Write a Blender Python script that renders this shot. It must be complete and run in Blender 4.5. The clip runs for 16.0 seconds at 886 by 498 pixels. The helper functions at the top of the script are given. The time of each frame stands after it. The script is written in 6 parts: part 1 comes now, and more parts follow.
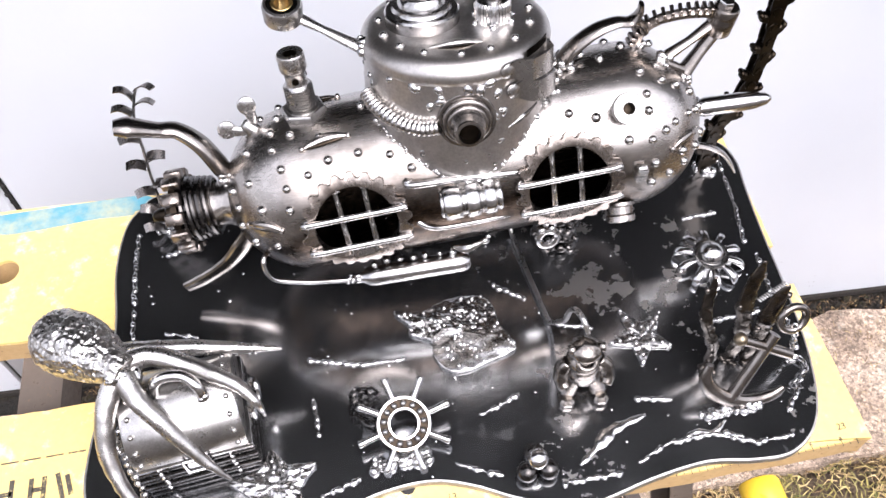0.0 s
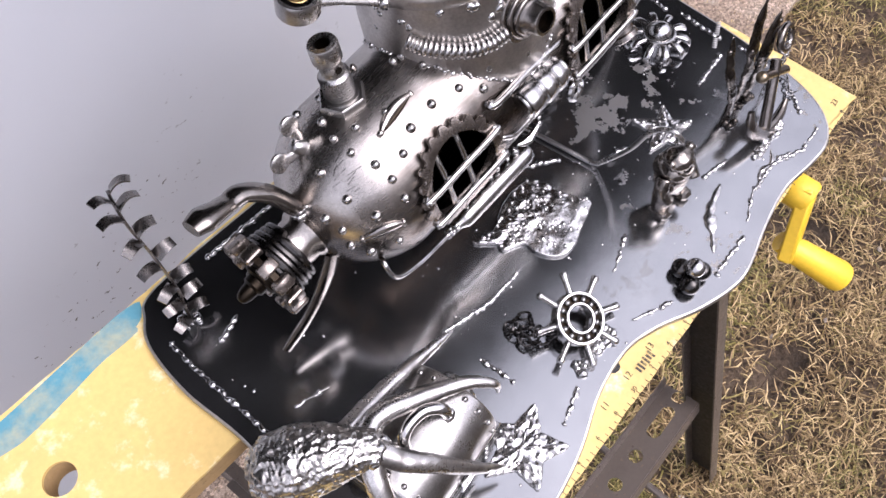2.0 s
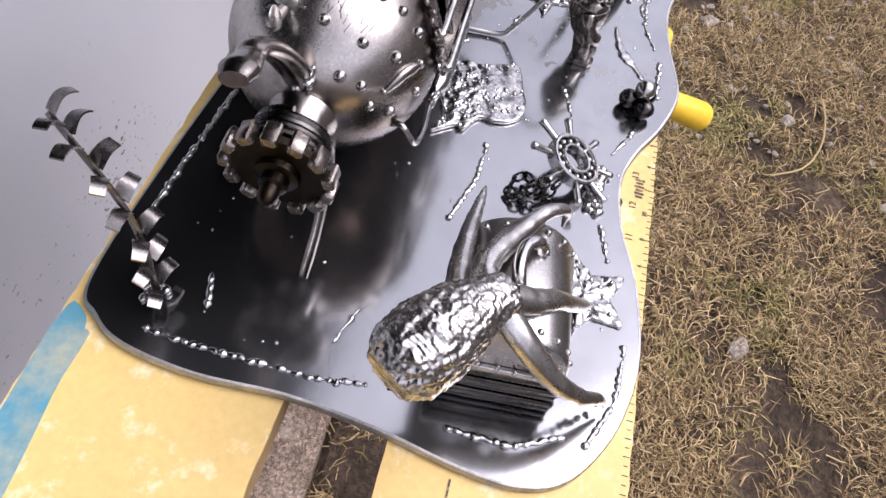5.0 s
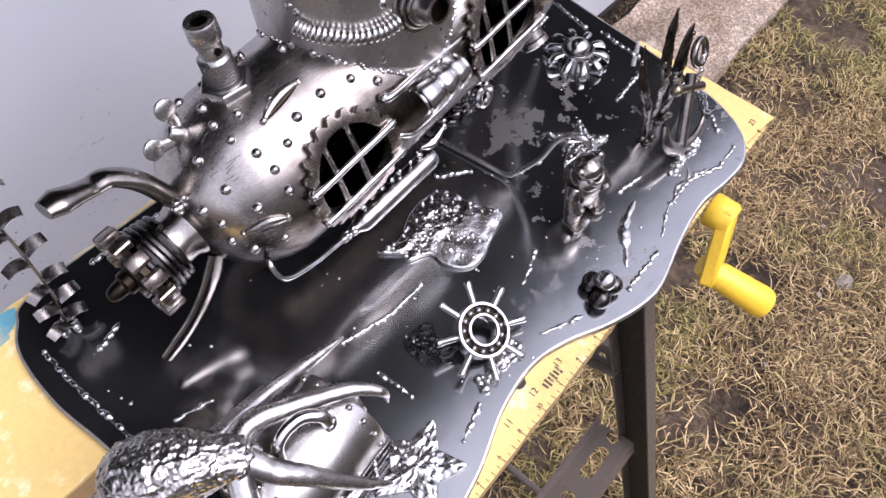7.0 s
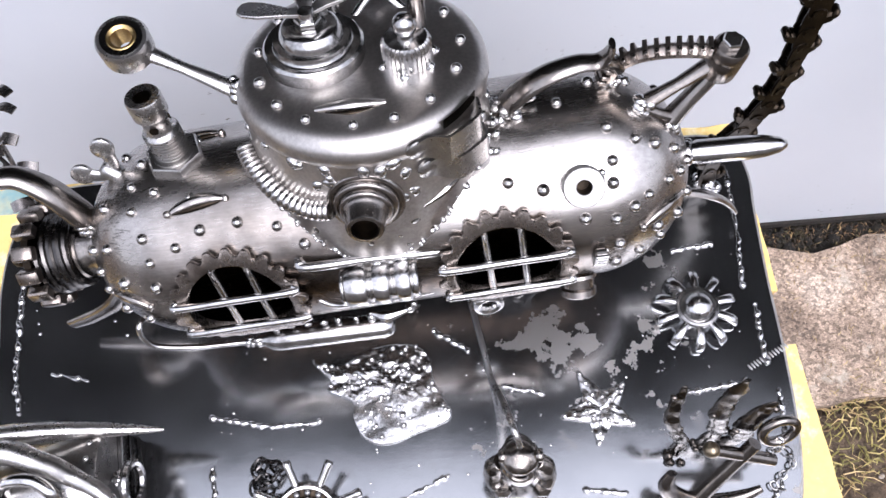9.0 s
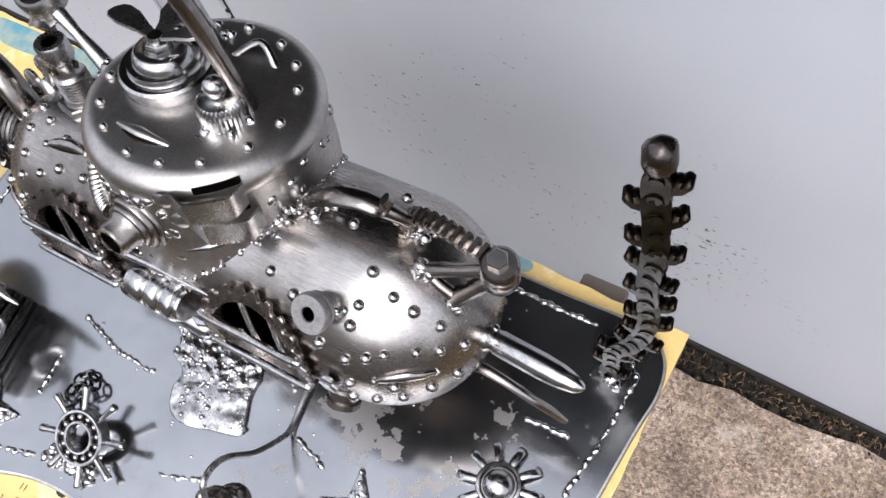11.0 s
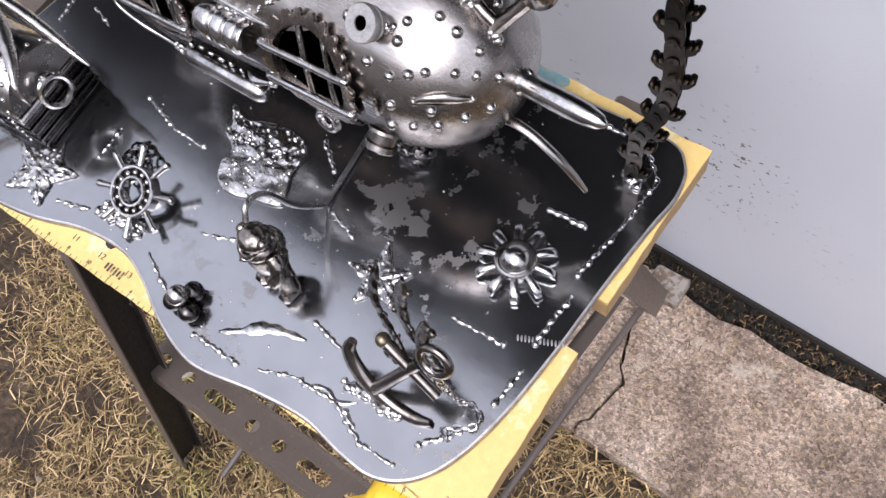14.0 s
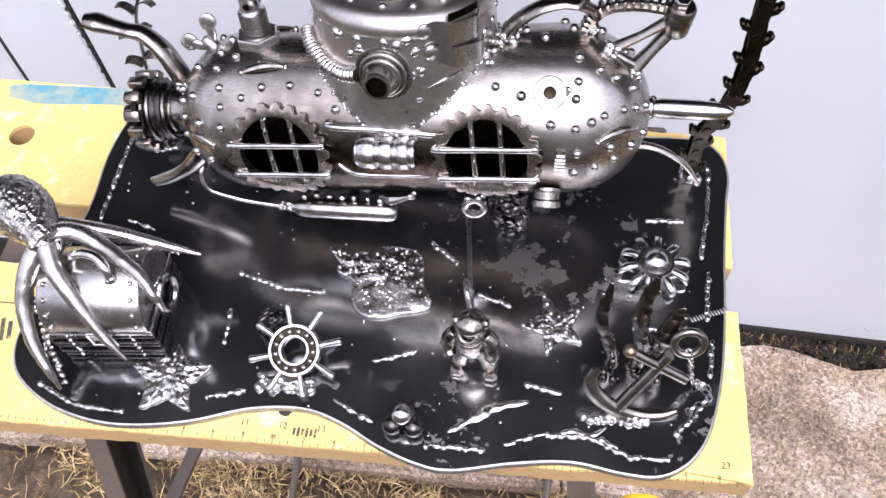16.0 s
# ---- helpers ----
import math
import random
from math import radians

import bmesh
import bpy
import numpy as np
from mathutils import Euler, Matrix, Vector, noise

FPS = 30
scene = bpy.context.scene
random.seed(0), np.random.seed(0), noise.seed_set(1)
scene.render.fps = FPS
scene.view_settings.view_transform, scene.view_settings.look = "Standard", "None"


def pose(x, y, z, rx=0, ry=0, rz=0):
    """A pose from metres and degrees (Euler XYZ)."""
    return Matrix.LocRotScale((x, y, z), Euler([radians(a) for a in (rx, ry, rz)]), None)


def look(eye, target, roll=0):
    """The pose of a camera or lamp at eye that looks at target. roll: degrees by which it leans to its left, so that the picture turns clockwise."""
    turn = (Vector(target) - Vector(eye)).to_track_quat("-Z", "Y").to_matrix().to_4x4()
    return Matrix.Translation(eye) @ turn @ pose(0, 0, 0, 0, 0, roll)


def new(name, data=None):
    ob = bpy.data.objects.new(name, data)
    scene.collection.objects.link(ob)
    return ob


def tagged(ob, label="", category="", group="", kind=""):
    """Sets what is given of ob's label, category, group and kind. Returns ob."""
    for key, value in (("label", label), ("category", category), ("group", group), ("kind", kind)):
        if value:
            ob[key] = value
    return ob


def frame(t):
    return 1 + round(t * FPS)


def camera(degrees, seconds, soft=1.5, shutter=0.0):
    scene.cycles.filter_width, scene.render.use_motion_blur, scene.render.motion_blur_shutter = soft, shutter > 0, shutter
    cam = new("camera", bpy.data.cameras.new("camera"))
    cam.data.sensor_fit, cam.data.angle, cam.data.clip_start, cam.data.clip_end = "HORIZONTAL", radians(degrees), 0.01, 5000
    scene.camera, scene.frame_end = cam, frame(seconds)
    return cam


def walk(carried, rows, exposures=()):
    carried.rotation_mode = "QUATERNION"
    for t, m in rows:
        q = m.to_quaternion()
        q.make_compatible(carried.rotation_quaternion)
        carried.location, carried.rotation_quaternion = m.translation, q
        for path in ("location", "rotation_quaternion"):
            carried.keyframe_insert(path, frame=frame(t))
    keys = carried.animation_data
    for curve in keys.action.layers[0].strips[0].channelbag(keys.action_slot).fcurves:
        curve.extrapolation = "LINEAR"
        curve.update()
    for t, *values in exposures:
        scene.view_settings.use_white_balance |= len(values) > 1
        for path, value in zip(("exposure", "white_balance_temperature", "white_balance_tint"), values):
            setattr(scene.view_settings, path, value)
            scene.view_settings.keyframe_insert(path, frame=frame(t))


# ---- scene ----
cam = camera(56.0, 16.0)
PATH = [
    (0, (-0.001, -0.168, 1.298), (0.171, 0.971, -0.337), -1.8),
    (0.5, (-0.05, -0.15, 1.297), (0.227, 0.915, -0.373), -4.0),
    (1, (-0.171, -0.08, 1.286), (0.468, 0.727, -0.429), 6.4),
    (1.5, (-0.202, -0.047, 1.287), (0.5, 0.627, -0.46), 3.5),
    (2, (-0.208, -0.015, 1.296), (0.505, 0.559, -0.481), 0.8),
    (2.5, (-0.29, 0.038, 1.276), (0.712, 0.351, -0.426), 7.8),
    (3, (-0.338, 0.076, 1.281), (0.742, 0.163, -0.4), 12.0),
    (3.5, (-0.355, 0.102, 1.254), (0.745, 0.101, -0.416), 13.2),
    (3.7, (-0.351, 0.112, 1.237), (0.746, 0.082, -0.435), 14.9),
    (5.8, (-0.348, 0.076, 1.164), (0.856, 0.162, -0.431), 16.6),
    (6, (-0.335, 0.057, 1.197), (0.834, 0.192, -0.421), 16.6),
    (6.5, (-0.272, 0.003, 1.238), (0.791, 0.361, -0.418), 12.6),
    (7, (-0.194, -0.054, 1.26), (0.666, 0.526, -0.45), 6.0),
    (7.5, (-0.124, -0.056, 1.244), (0.506, 0.611, -0.534), 2.8),
    (8, (-0.052, -0.019, 1.23), (0.298, 0.583, -0.645), 1.2),
    (8.5, (-0.002, 0.005, 1.245), (0.253, 0.59, -0.65), 4.8),
    (9, (0.09, -0.012, 1.276), (0.104, 0.783, -0.559), -6.3),
    (9.2, (0.13, -0.019, 1.285), (0.027, 0.834, -0.521), -10.3),
    (11.3, (0.338, 0.109, 1.267), (-0.371, 0.618, -0.533), -21.4),
    (11.5, (0.364, 0.112, 1.26), (-0.397, 0.571, -0.532), -21.3),
    (12, (0.395, 0.109, 1.252), (-0.377, 0.453, -0.56), -21.9),
    (12.5, (0.376, 0.088, 1.233), (-0.328, 0.384, -0.616), -22.8),
    (13, (0.367, 0.061, 1.226), (-0.305, 0.377, -0.631), -22.1),
    (13.5, (0.361, 0.029, 1.23), (-0.306, 0.417, -0.615), -21.2),
    (14, (0.368, -0.012, 1.251), (-0.324, 0.511, -0.55), -19.8),
    (14.5, (0.385, -0.074, 1.274), (-0.344, 0.635, -0.448), -16.8),
    (15, (0.356, -0.144, 1.303), (-0.265, 0.735, -0.382), -15.3),
    (15.5, (0.279, -0.171, 1.292), (-0.237, 0.829, -0.362), -13.8),
    (16, (0.15, -0.175, 1.302), (-0.053, 0.876, -0.388), -5.4),
]
walk(cam, [(t, look(eye, target, roll)) for t, eye, target, roll in PATH],
     exposures=[(0.0, 1.56, 6080, 16.5), (1.5, 1.10, 5990, 20.5), (3.5, 0.78, 6050, 22.5), (7.0, 0.92, 5860, 23.0), (9.0, 1.22, 5820, 16.5), (11.5, 0.76, 5960, 13.0), (12.5, 0.70, 5940, 18.5), (14.5, 0.96, 5930, 17.5), (16.0, 1.24, 5900, 20.5)])

# ---- light ----
SUN_ELEVATION, SUN_AZIMUTH = radians(58), radians(165)   # azimuth clockwise from +y
world = bpy.data.worlds.new("world")
scene.world = world
world.use_nodes = True
wn = world.node_tree
sky = wn.nodes.new("ShaderNodeTexSky")
sky.sky_type = "NISHITA"
sky.sun_disc = False
sky.sun_elevation, sky.sun_rotation = SUN_ELEVATION, SUN_AZIMUTH
sky.air_density, sky.dust_density, sky.ozone_density = 1.0, 9.0, 1.0
wn.nodes["Background"].inputs["Strength"].default_value = 0.13
pale = wn.nodes.new("ShaderNodeHueSaturation")      # thin white cloud
pale.inputs["Saturation"].default_value = 0.45
wn.links.new(sky.outputs["Color"], pale.inputs["Color"])
veil = wn.nodes.new("ShaderNodeMix")                # an even veil of high cloud over all of it
veil.data_type = "RGBA"
veil.inputs[0].default_value, veil.inputs[7].default_value = 0.42, (8.4, 8.35, 8.35, 1)
wn.links.new(pale.outputs["Color"], veil.inputs[6])
wn.links.new(veil.outputs[2], wn.nodes["Background"].inputs["Color"])
sun = new("sun", bpy.data.lights.new("sun", "SUN"))
sun.data.energy, sun.data.angle, sun.data.color = 1.05, radians(52), (1.0, 0.96, 0.9)
sun_way = Vector((math.sin(SUN_AZIMUTH) * math.cos(SUN_ELEVATION), math.cos(SUN_AZIMUTH) * math.cos(SUN_ELEVATION), math.sin(SUN_ELEVATION)))
sun.matrix_world = look(sun_way * 5, (0, 0, 0))


# ---- materials ----
def ramp(nt, source, stops):
    node = nt.nodes.new("ShaderNodeValToRGB")
    el = node.color_ramp.elements
    while len(el) < len(stops):
        el.new(0.5)
    for e, (at, col) in zip(el, stops):
        e.position = at
        e.color = (*col, 1) if isinstance(col, tuple) else (col, col, col, 1)
    nt.links.new(source, node.inputs["Fac"])
    return node.outputs["Color"]


def mapped(nt, scale, stretch=(1, 1, 1)):
    co = nt.nodes.new("ShaderNodeTexCoord")
    mp = nt.nodes.new("ShaderNodeMapping")
    mp.inputs["Scale"].default_value = [scale * k for k in stretch]
    nt.links.new(co.outputs["Object"], mp.inputs["Vector"])
    return mp.outputs["Vector"]


def grain(nt, scale, detail=4.0, rough=0.55, stretch=(1, 1, 1)):
    node = nt.nodes.new("ShaderNodeTexNoise")
    node.inputs["Scale"].default_value = 1.0
    node.inputs["Detail"].default_value, node.inputs["Roughness"].default_value = detail, rough
    nt.links.new(mapped(nt, scale, stretch), node.inputs["Vector"])
    return node.outputs["Fac"]


def mixed(nt, fac, a, b, how="MIX"):
    node = nt.nodes.new("ShaderNodeMix")
    node.data_type, node.blend_type = "RGBA", how
    for sock, value in ((node.inputs[0], fac), (node.inputs[6], a), (node.inputs[7], b)):
        if isinstance(value, (int, float)):
            sock.default_value = value
        elif isinstance(value, tuple):
            sock.default_value = (*value, 1)
        else:
            nt.links.new(value, sock)
    return node.outputs[2]


def bumped(nt, height, strength, distance):
    node = nt.nodes.new("ShaderNodeBump")
    node.inputs["Strength"].default_value, node.inputs["Distance"].default_value = strength, distance
    nt.links.new(height, node.inputs["Height"])
    return node.outputs["Normal"]


def surface(name):
    m = bpy.data.materials.new(name)
    m.use_nodes = True
    return m, m.node_tree, m.node_tree.nodes["Principled BSDF"]


def steel(name, light, dark, rough=(0.22, 0.42), scale=60.0, bump=0.12, grit=900.0, coat=0.0, stretch=(1, 1, 1)):
    """Bare, lacquered steel: blotchy patina, fine scratches, uneven gloss."""
    m, nt, bs = surface(name)
    bs.inputs["Metallic"].default_value = 1.0
    blotch = grain(nt, scale, 5, 0.6)
    fine = grain(nt, grit, 3, 0.6, stretch)
    col = mixed(nt, ramp(nt, blotch, [(0.32, 0.0), (0.68, 1.0)]), dark, light)
    col = mixed(nt, 0.35, col, ramp(nt, fine, [(0.3, 0.35), (0.7, 1.0)]), "MULTIPLY")
    nt.links.new(col, bs.inputs["Base Color"])
    both = mixed(nt, 0.4, blotch, fine)
    nt.links.new(ramp(nt, both, [(0.3, rough[1]), (0.7, rough[0])]), bs.inputs["Roughness"])
    if coat:
        bs.inputs["Coat Weight"].default_value, bs.inputs["Coat Roughness"].default_value = coat, 0.12
    nt.links.new(bumped(nt, both, bump, 0.0006), bs.inputs["Normal"])
    return m


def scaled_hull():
    """Brushed steel flanks; browner belly with dark reflections painted in, and a ragged border."""
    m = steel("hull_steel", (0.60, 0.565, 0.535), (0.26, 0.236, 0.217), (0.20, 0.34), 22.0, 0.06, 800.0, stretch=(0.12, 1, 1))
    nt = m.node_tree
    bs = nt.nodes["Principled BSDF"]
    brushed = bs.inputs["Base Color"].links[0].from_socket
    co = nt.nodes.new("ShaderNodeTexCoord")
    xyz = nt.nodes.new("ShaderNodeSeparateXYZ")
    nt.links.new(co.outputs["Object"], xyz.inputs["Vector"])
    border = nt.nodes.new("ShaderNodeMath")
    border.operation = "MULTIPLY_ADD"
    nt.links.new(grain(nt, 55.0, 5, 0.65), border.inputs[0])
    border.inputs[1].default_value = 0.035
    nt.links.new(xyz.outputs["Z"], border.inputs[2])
    side = nt.nodes.new("ShaderNodeMath")               # the painted darkening climbs furthest up in the middle
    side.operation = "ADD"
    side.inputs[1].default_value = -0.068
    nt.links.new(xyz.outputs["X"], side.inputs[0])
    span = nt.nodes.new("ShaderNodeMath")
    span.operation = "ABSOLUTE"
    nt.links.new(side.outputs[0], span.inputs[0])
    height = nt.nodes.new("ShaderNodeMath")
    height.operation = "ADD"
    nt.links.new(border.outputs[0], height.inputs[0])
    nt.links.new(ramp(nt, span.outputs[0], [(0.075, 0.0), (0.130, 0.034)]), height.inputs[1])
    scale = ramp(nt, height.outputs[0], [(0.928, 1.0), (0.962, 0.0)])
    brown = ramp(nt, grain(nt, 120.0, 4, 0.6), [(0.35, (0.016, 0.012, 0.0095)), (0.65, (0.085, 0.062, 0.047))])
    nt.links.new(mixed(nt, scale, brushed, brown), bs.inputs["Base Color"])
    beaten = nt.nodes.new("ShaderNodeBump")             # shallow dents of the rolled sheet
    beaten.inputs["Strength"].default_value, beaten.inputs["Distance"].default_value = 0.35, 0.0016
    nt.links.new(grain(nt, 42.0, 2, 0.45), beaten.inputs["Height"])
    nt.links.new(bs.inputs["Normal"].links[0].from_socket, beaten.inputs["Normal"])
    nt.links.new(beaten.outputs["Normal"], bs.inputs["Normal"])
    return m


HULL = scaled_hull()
BRUSHED = steel("brushed_steel", (0.52, 0.485, 0.455), (0.16, 0.143, 0.13), (0.18, 0.30), 26.0, 0.06, 800.0)
TURRET = steel("turret_steel", (0.64, 0.612, 0.586), (0.34, 0.318, 0.30), (0.26, 0.42), 30.0, 0.03, 600.0)
RIVETED = steel("rivet_steel", (0.66, 0.64, 0.62), (0.22, 0.21, 0.20), (0.16, 0.30), 240.0, 0.25, 900.0)
BRIGHT = steel("bright_steel", (0.72, 0.71, 0.70), (0.28, 0.272, 0.265), (0.13, 0.27), 90.0, 0.10, 900.0)
WELD = steel("weld_metal", (0.80, 0.79, 0.78), (0.26, 0.255, 0.25), (0.10, 0.24), 260.0, 0.5, 1100.0)
DARK = steel("dark_steel", (0.115, 0.109, 0.105), (0.034, 0.032, 0.031), (0.16, 0.34), 80.0, 0.15, 700.0)
RINGS = steel("sprocket_steel", (0.42, 0.375, 0.34), (0.15, 0.128, 0.112), (0.20, 0.36), 60.0, 0.15, 700.0)
BLACK = steel("blackened_chain_steel", (0.034, 0.026, 0.019), (0.012, 0.010, 0.008), (0.26, 0.46), 120.0, 0.25, 700.0)
SEALEAF = steel("tempered_leaf_steel", (0.30, 0.28, 0.265), (0.13, 0.12, 0.115), (0.20, 0.36), 120.0, 0.1, 700.0)
CAST = steel("hammered_steel", (0.76, 0.75, 0.74), (0.24, 0.232, 0.225), (0.15, 0.30), 150.0, 0.4, 620.0)
OCTO = steel("melted_steel", (0.68, 0.66, 0.635), (0.25, 0.235, 0.22), (0.22, 0.36), 210.0, 0.15, 620.0)
ARM = steel("ground_arm_steel", (0.72, 0.70, 0.68), (0.30, 0.285, 0.27), (0.22, 0.36), 70.0, 0.08, 700.0)
BRASS = steel("brass", (0.62, 0.45, 0.20), (0.40, 0.28, 0.12), (0.25, 0.4), 90.0, 0.1)
FIGURE = steel("cast_figure_steel", (0.42, 0.385, 0.35), (0.055, 0.048, 0.042), (0.15, 0.30), 150.0, 0.6, 420.0)
PLAIN = steel("plain_turned_steel", (0.56, 0.545, 0.53), (0.30, 0.29, 0.28), (0.22, 0.36), 60.0, 0.06, 900.0)
RUBBERED = steel("lacquered_lever_steel", (0.37, 0.342, 0.318), (0.115, 0.10, 0.088), (0.16, 0.30), 55.0, 0.10, 500.0)


TOP_FACE = 0.796


def plate_steel():
    """Dark lacquered sheet steel with cloudy heat marks and bright ground patches."""
    m, nt, bs = surface("lacquered_plate_steel")
    bs.inputs["Metallic"].default_value = 1.0
    cloud = grain(nt, 14.0, 4, 0.55)
    fine = grain(nt, 900.0, 3, 0.6)
    spots = grain(nt, 75.0, 5, 0.62)
    zone = grain(nt, 9.0, 2, 0.5)
    col = mixed(nt, ramp(nt, cloud, [(0.35, 0.0), (0.68, 1.0)]), (0.325, 0.33, 0.34), (0.415, 0.42, 0.43))
    flecks = mixed(nt, 1.0, ramp(nt, spots, [(0.585, 0.0), (0.62, 0.85)]), ramp(nt, zone, [(0.42, 0.0), (0.52, 1.0)]), "MULTIPLY")
    co = nt.nodes.new("ShaderNodeTexCoord")             # a worn bare patch below the bow
    shift = nt.nodes.new("ShaderNodeMapping")
    shift.vector_type = "TEXTURE"
    shift.inputs["Location"].default_value = (0.150, 0.128, TOP_FACE)
    shift.inputs["Scale"].default_value = (1.0, 0.62, 1.0)
    nt.links.new(co.outputs["Object"], shift.inputs["Vector"])
    away = nt.nodes.new("ShaderNodeVectorMath")
    away.operation = "LENGTH"
    nt.links.new(shift.outputs["Vector"], away.inputs[0])
    where = nt.nodes.new("ShaderNodeSeparateXYZ")       # fewer marks towards the stern
    nt.links.new(co.outputs["Object"], where.inputs["Vector"])
    flecks = mixed(nt, 1.0, flecks, ramp(nt, where.outputs["X"], [(0.0, 0.0), (0.09, 1.0)]), "MULTIPLY")
    patch = mixed(nt, 0.36, spots, ramp(nt, away.outputs["Value"], [(0.0, 0.88), (0.078, 0.0)]))
    patch = ramp(nt, patch, [(0.536, 0.0), (0.556, 0.72)])
    flecks = mixed(nt, 1.0, flecks, patch, "LIGHTEN")
    col = mixed(nt, flecks, col, (0.33, 0.31, 0.288))
    nt.links.new(col, bs.inputs["Base Color"])
    rough = mixed(nt, flecks, ramp(nt, cloud, [(0.3, 0.11), (0.7, 0.165)]), (0.43, 0.43, 0.43))
    nt.links.new(rough, bs.inputs["Roughness"])
    relief = bumped(nt, mixed(nt, 0.12, grain(nt, 20.0, 3, 0.55), fine), 0.09, 0.0010)   # slightly buckled
    nt.links.new(relief, bs.inputs["Normal"])
    matt = nt.nodes.new("ShaderNodeBsdfPrincipled")     # the haze in the lacquer
    matt.inputs["Roughness"].default_value, matt.inputs["Specular IOR Level"].default_value = 0.6, 0.2
    nt.links.new(ramp(nt, cloud, [(0.35, (0.26, 0.27, 0.29)), (0.68, (0.40, 0.41, 0.43))]), matt.inputs["Base Color"])
    nt.links.new(relief, matt.inputs["Normal"])
    both = nt.nodes.new("ShaderNodeMixShader")
    both.inputs[0].default_value = 0.017
    nt.links.new(bs.outputs[0], both.inputs[1])
    nt.links.new(matt.outputs[0], both.inputs[2])
    nt.links.new(both.outputs[0], nt.nodes["Material Output"].inputs["Surface"])
    return m


PLATE = plate_steel()
FORGED = steel("blackened_forged_steel", (0.20, 0.178, 0.16), (0.06, 0.052, 0.046), (0.20, 0.38), 90.0, 0.3, 500.0)
WEED = steel("dark_hammered_steel", (0.17, 0.152, 0.136), (0.030, 0.026, 0.022), (0.17, 0.32), 110.0, 0.3, 500.0)
GROUND_OFF = steel("ground_off_steel", (0.55, 0.54, 0.53), (0.34, 0.33, 0.32), (0.42, 0.6), 120.0, 0.3, 900.0)
BRONZE = steel("dull_bronze", (0.33, 0.275, 0.19), (0.15, 0.12, 0.085), (0.28, 0.42), 90.0, 0.15)


def paint(name, col, worn, rough=0.5, scale=12.0, wear=(0.60, 0.66), grit=220.0, bump=0.15, depth=0.0006):
    """Painted surface with blotches, and chips that show what lies beneath."""
    m, nt, bs = surface(name)
    blot = grain(nt, scale, 4, 0.6)
    fine = grain(nt, grit, 4, 0.6)
    base = mixed(nt, ramp(nt, blot, [(0.3, 0.0), (0.7, 1.0)]), tuple(c * 0.86 for c in col), col)
    chips = grain(nt, scale * 6, 6, 0.65)
    c = mixed(nt, ramp(nt, chips, [(wear[0], 0.0), (wear[1], 1.0)]), base, worn)
    c = mixed(nt, 0.25, c, ramp(nt, fine, [(0.3, 0.55), (0.7, 1.0)]), "MULTIPLY")
    nt.links.new(c, bs.inputs["Base Color"])
    nt.links.new(ramp(nt, fine, [(0.3, rough + 0.12), (0.7, rough - 0.08)]), bs.inputs["Roughness"])
    nt.links.new(bumped(nt, fine, bump, depth), bs.inputs["Normal"])
    return m


YELLOW = paint("yellow_board_paint", (0.735, 0.53, 0.19), (0.76, 0.66, 0.40), 0.5, 9.0, (0.56, 0.68))
EDGEWOOD = paint("raw_board_edge", (0.42, 0.28, 0.13), (0.25, 0.16, 0.08), 0.75, 30.0)
BLUE = paint("blue_paint_smear", (0.10, 0.30, 0.38), (0.42, 0.40, 0.26), 0.5, 5.0, (0.40, 0.66))
PRINT = paint("faded_black_print", (0.06, 0.05, 0.04), (0.45, 0.36, 0.14), 0.6, 60.0, (0.52, 0.66))
KNOB = paint("yellow_plastic", (0.86, 0.56, 0.035), (0.70, 0.42, 0.03), 0.42, 15.0, (0.75, 0.9))
LEGS = paint("brown_leg_steel", (0.115, 0.094, 0.080), (0.16, 0.115, 0.08), 0.34, 20.0, (0.6, 0.7))
def wall_paint():
    """Bluish white enamel, cloudy, with clusters of small dark flakes."""
    m, nt, bs = surface("white_wall_enamel")
    blot, zone, flake = grain(nt, 2.2, 3, 0.5), grain(nt, 3.0, 3, 0.6), grain(nt, 95.0, 3, 0.55, (1, 1, 1.5))
    base = mixed(nt, ramp(nt, blot, [(0.3, 0.0), (0.7, 1.0)]), (0.44, 0.462, 0.502), (0.515, 0.537, 0.575))
    spots = mixed(nt, 1.0, ramp(nt, flake, [(0.675, 0.0), (0.70, 1.0)]), ramp(nt, zone, [(0.53, 0.0), (0.62, 1.0)]), "MULTIPLY")
    co = nt.nodes.new("ShaderNodeTexCoord")
    for place, radius in (((0.25, 0.52, 0.34), 0.13), ((0.46, 0.51, 0.30), 0.11)):     # where the enamel has suffered most
        away = nt.nodes.new("ShaderNodeVectorMath")
        away.operation = "DISTANCE"
        away.inputs[1].default_value = place
        nt.links.new(co.outputs["Object"], away.inputs[0])
        worn = mixed(nt, 1.0, ramp(nt, away.outputs["Value"], [(radius * 0.4, 1.0), (radius, 0.0)]), ramp(nt, zone, [(0.44, 0.0), (0.52, 1.0)]), "MULTIPLY")
        spots = mixed(nt, 1.0, spots, mixed(nt, 1.0, worn, ramp(nt, flake, [(0.635, 0.0), (0.66, 1.0)]), "MULTIPLY"), "LIGHTEN")
    nt.links.new(mixed(nt, spots, base, (0.10, 0.09, 0.08)), bs.inputs["Base Color"])
    nt.links.new(ramp(nt, blot, [(0.3, 0.36), (0.7, 0.46)]), bs.inputs["Roughness"])
    nt.links.new(bumped(nt, flake, 0.05, 0.0005), bs.inputs["Normal"])
    return m


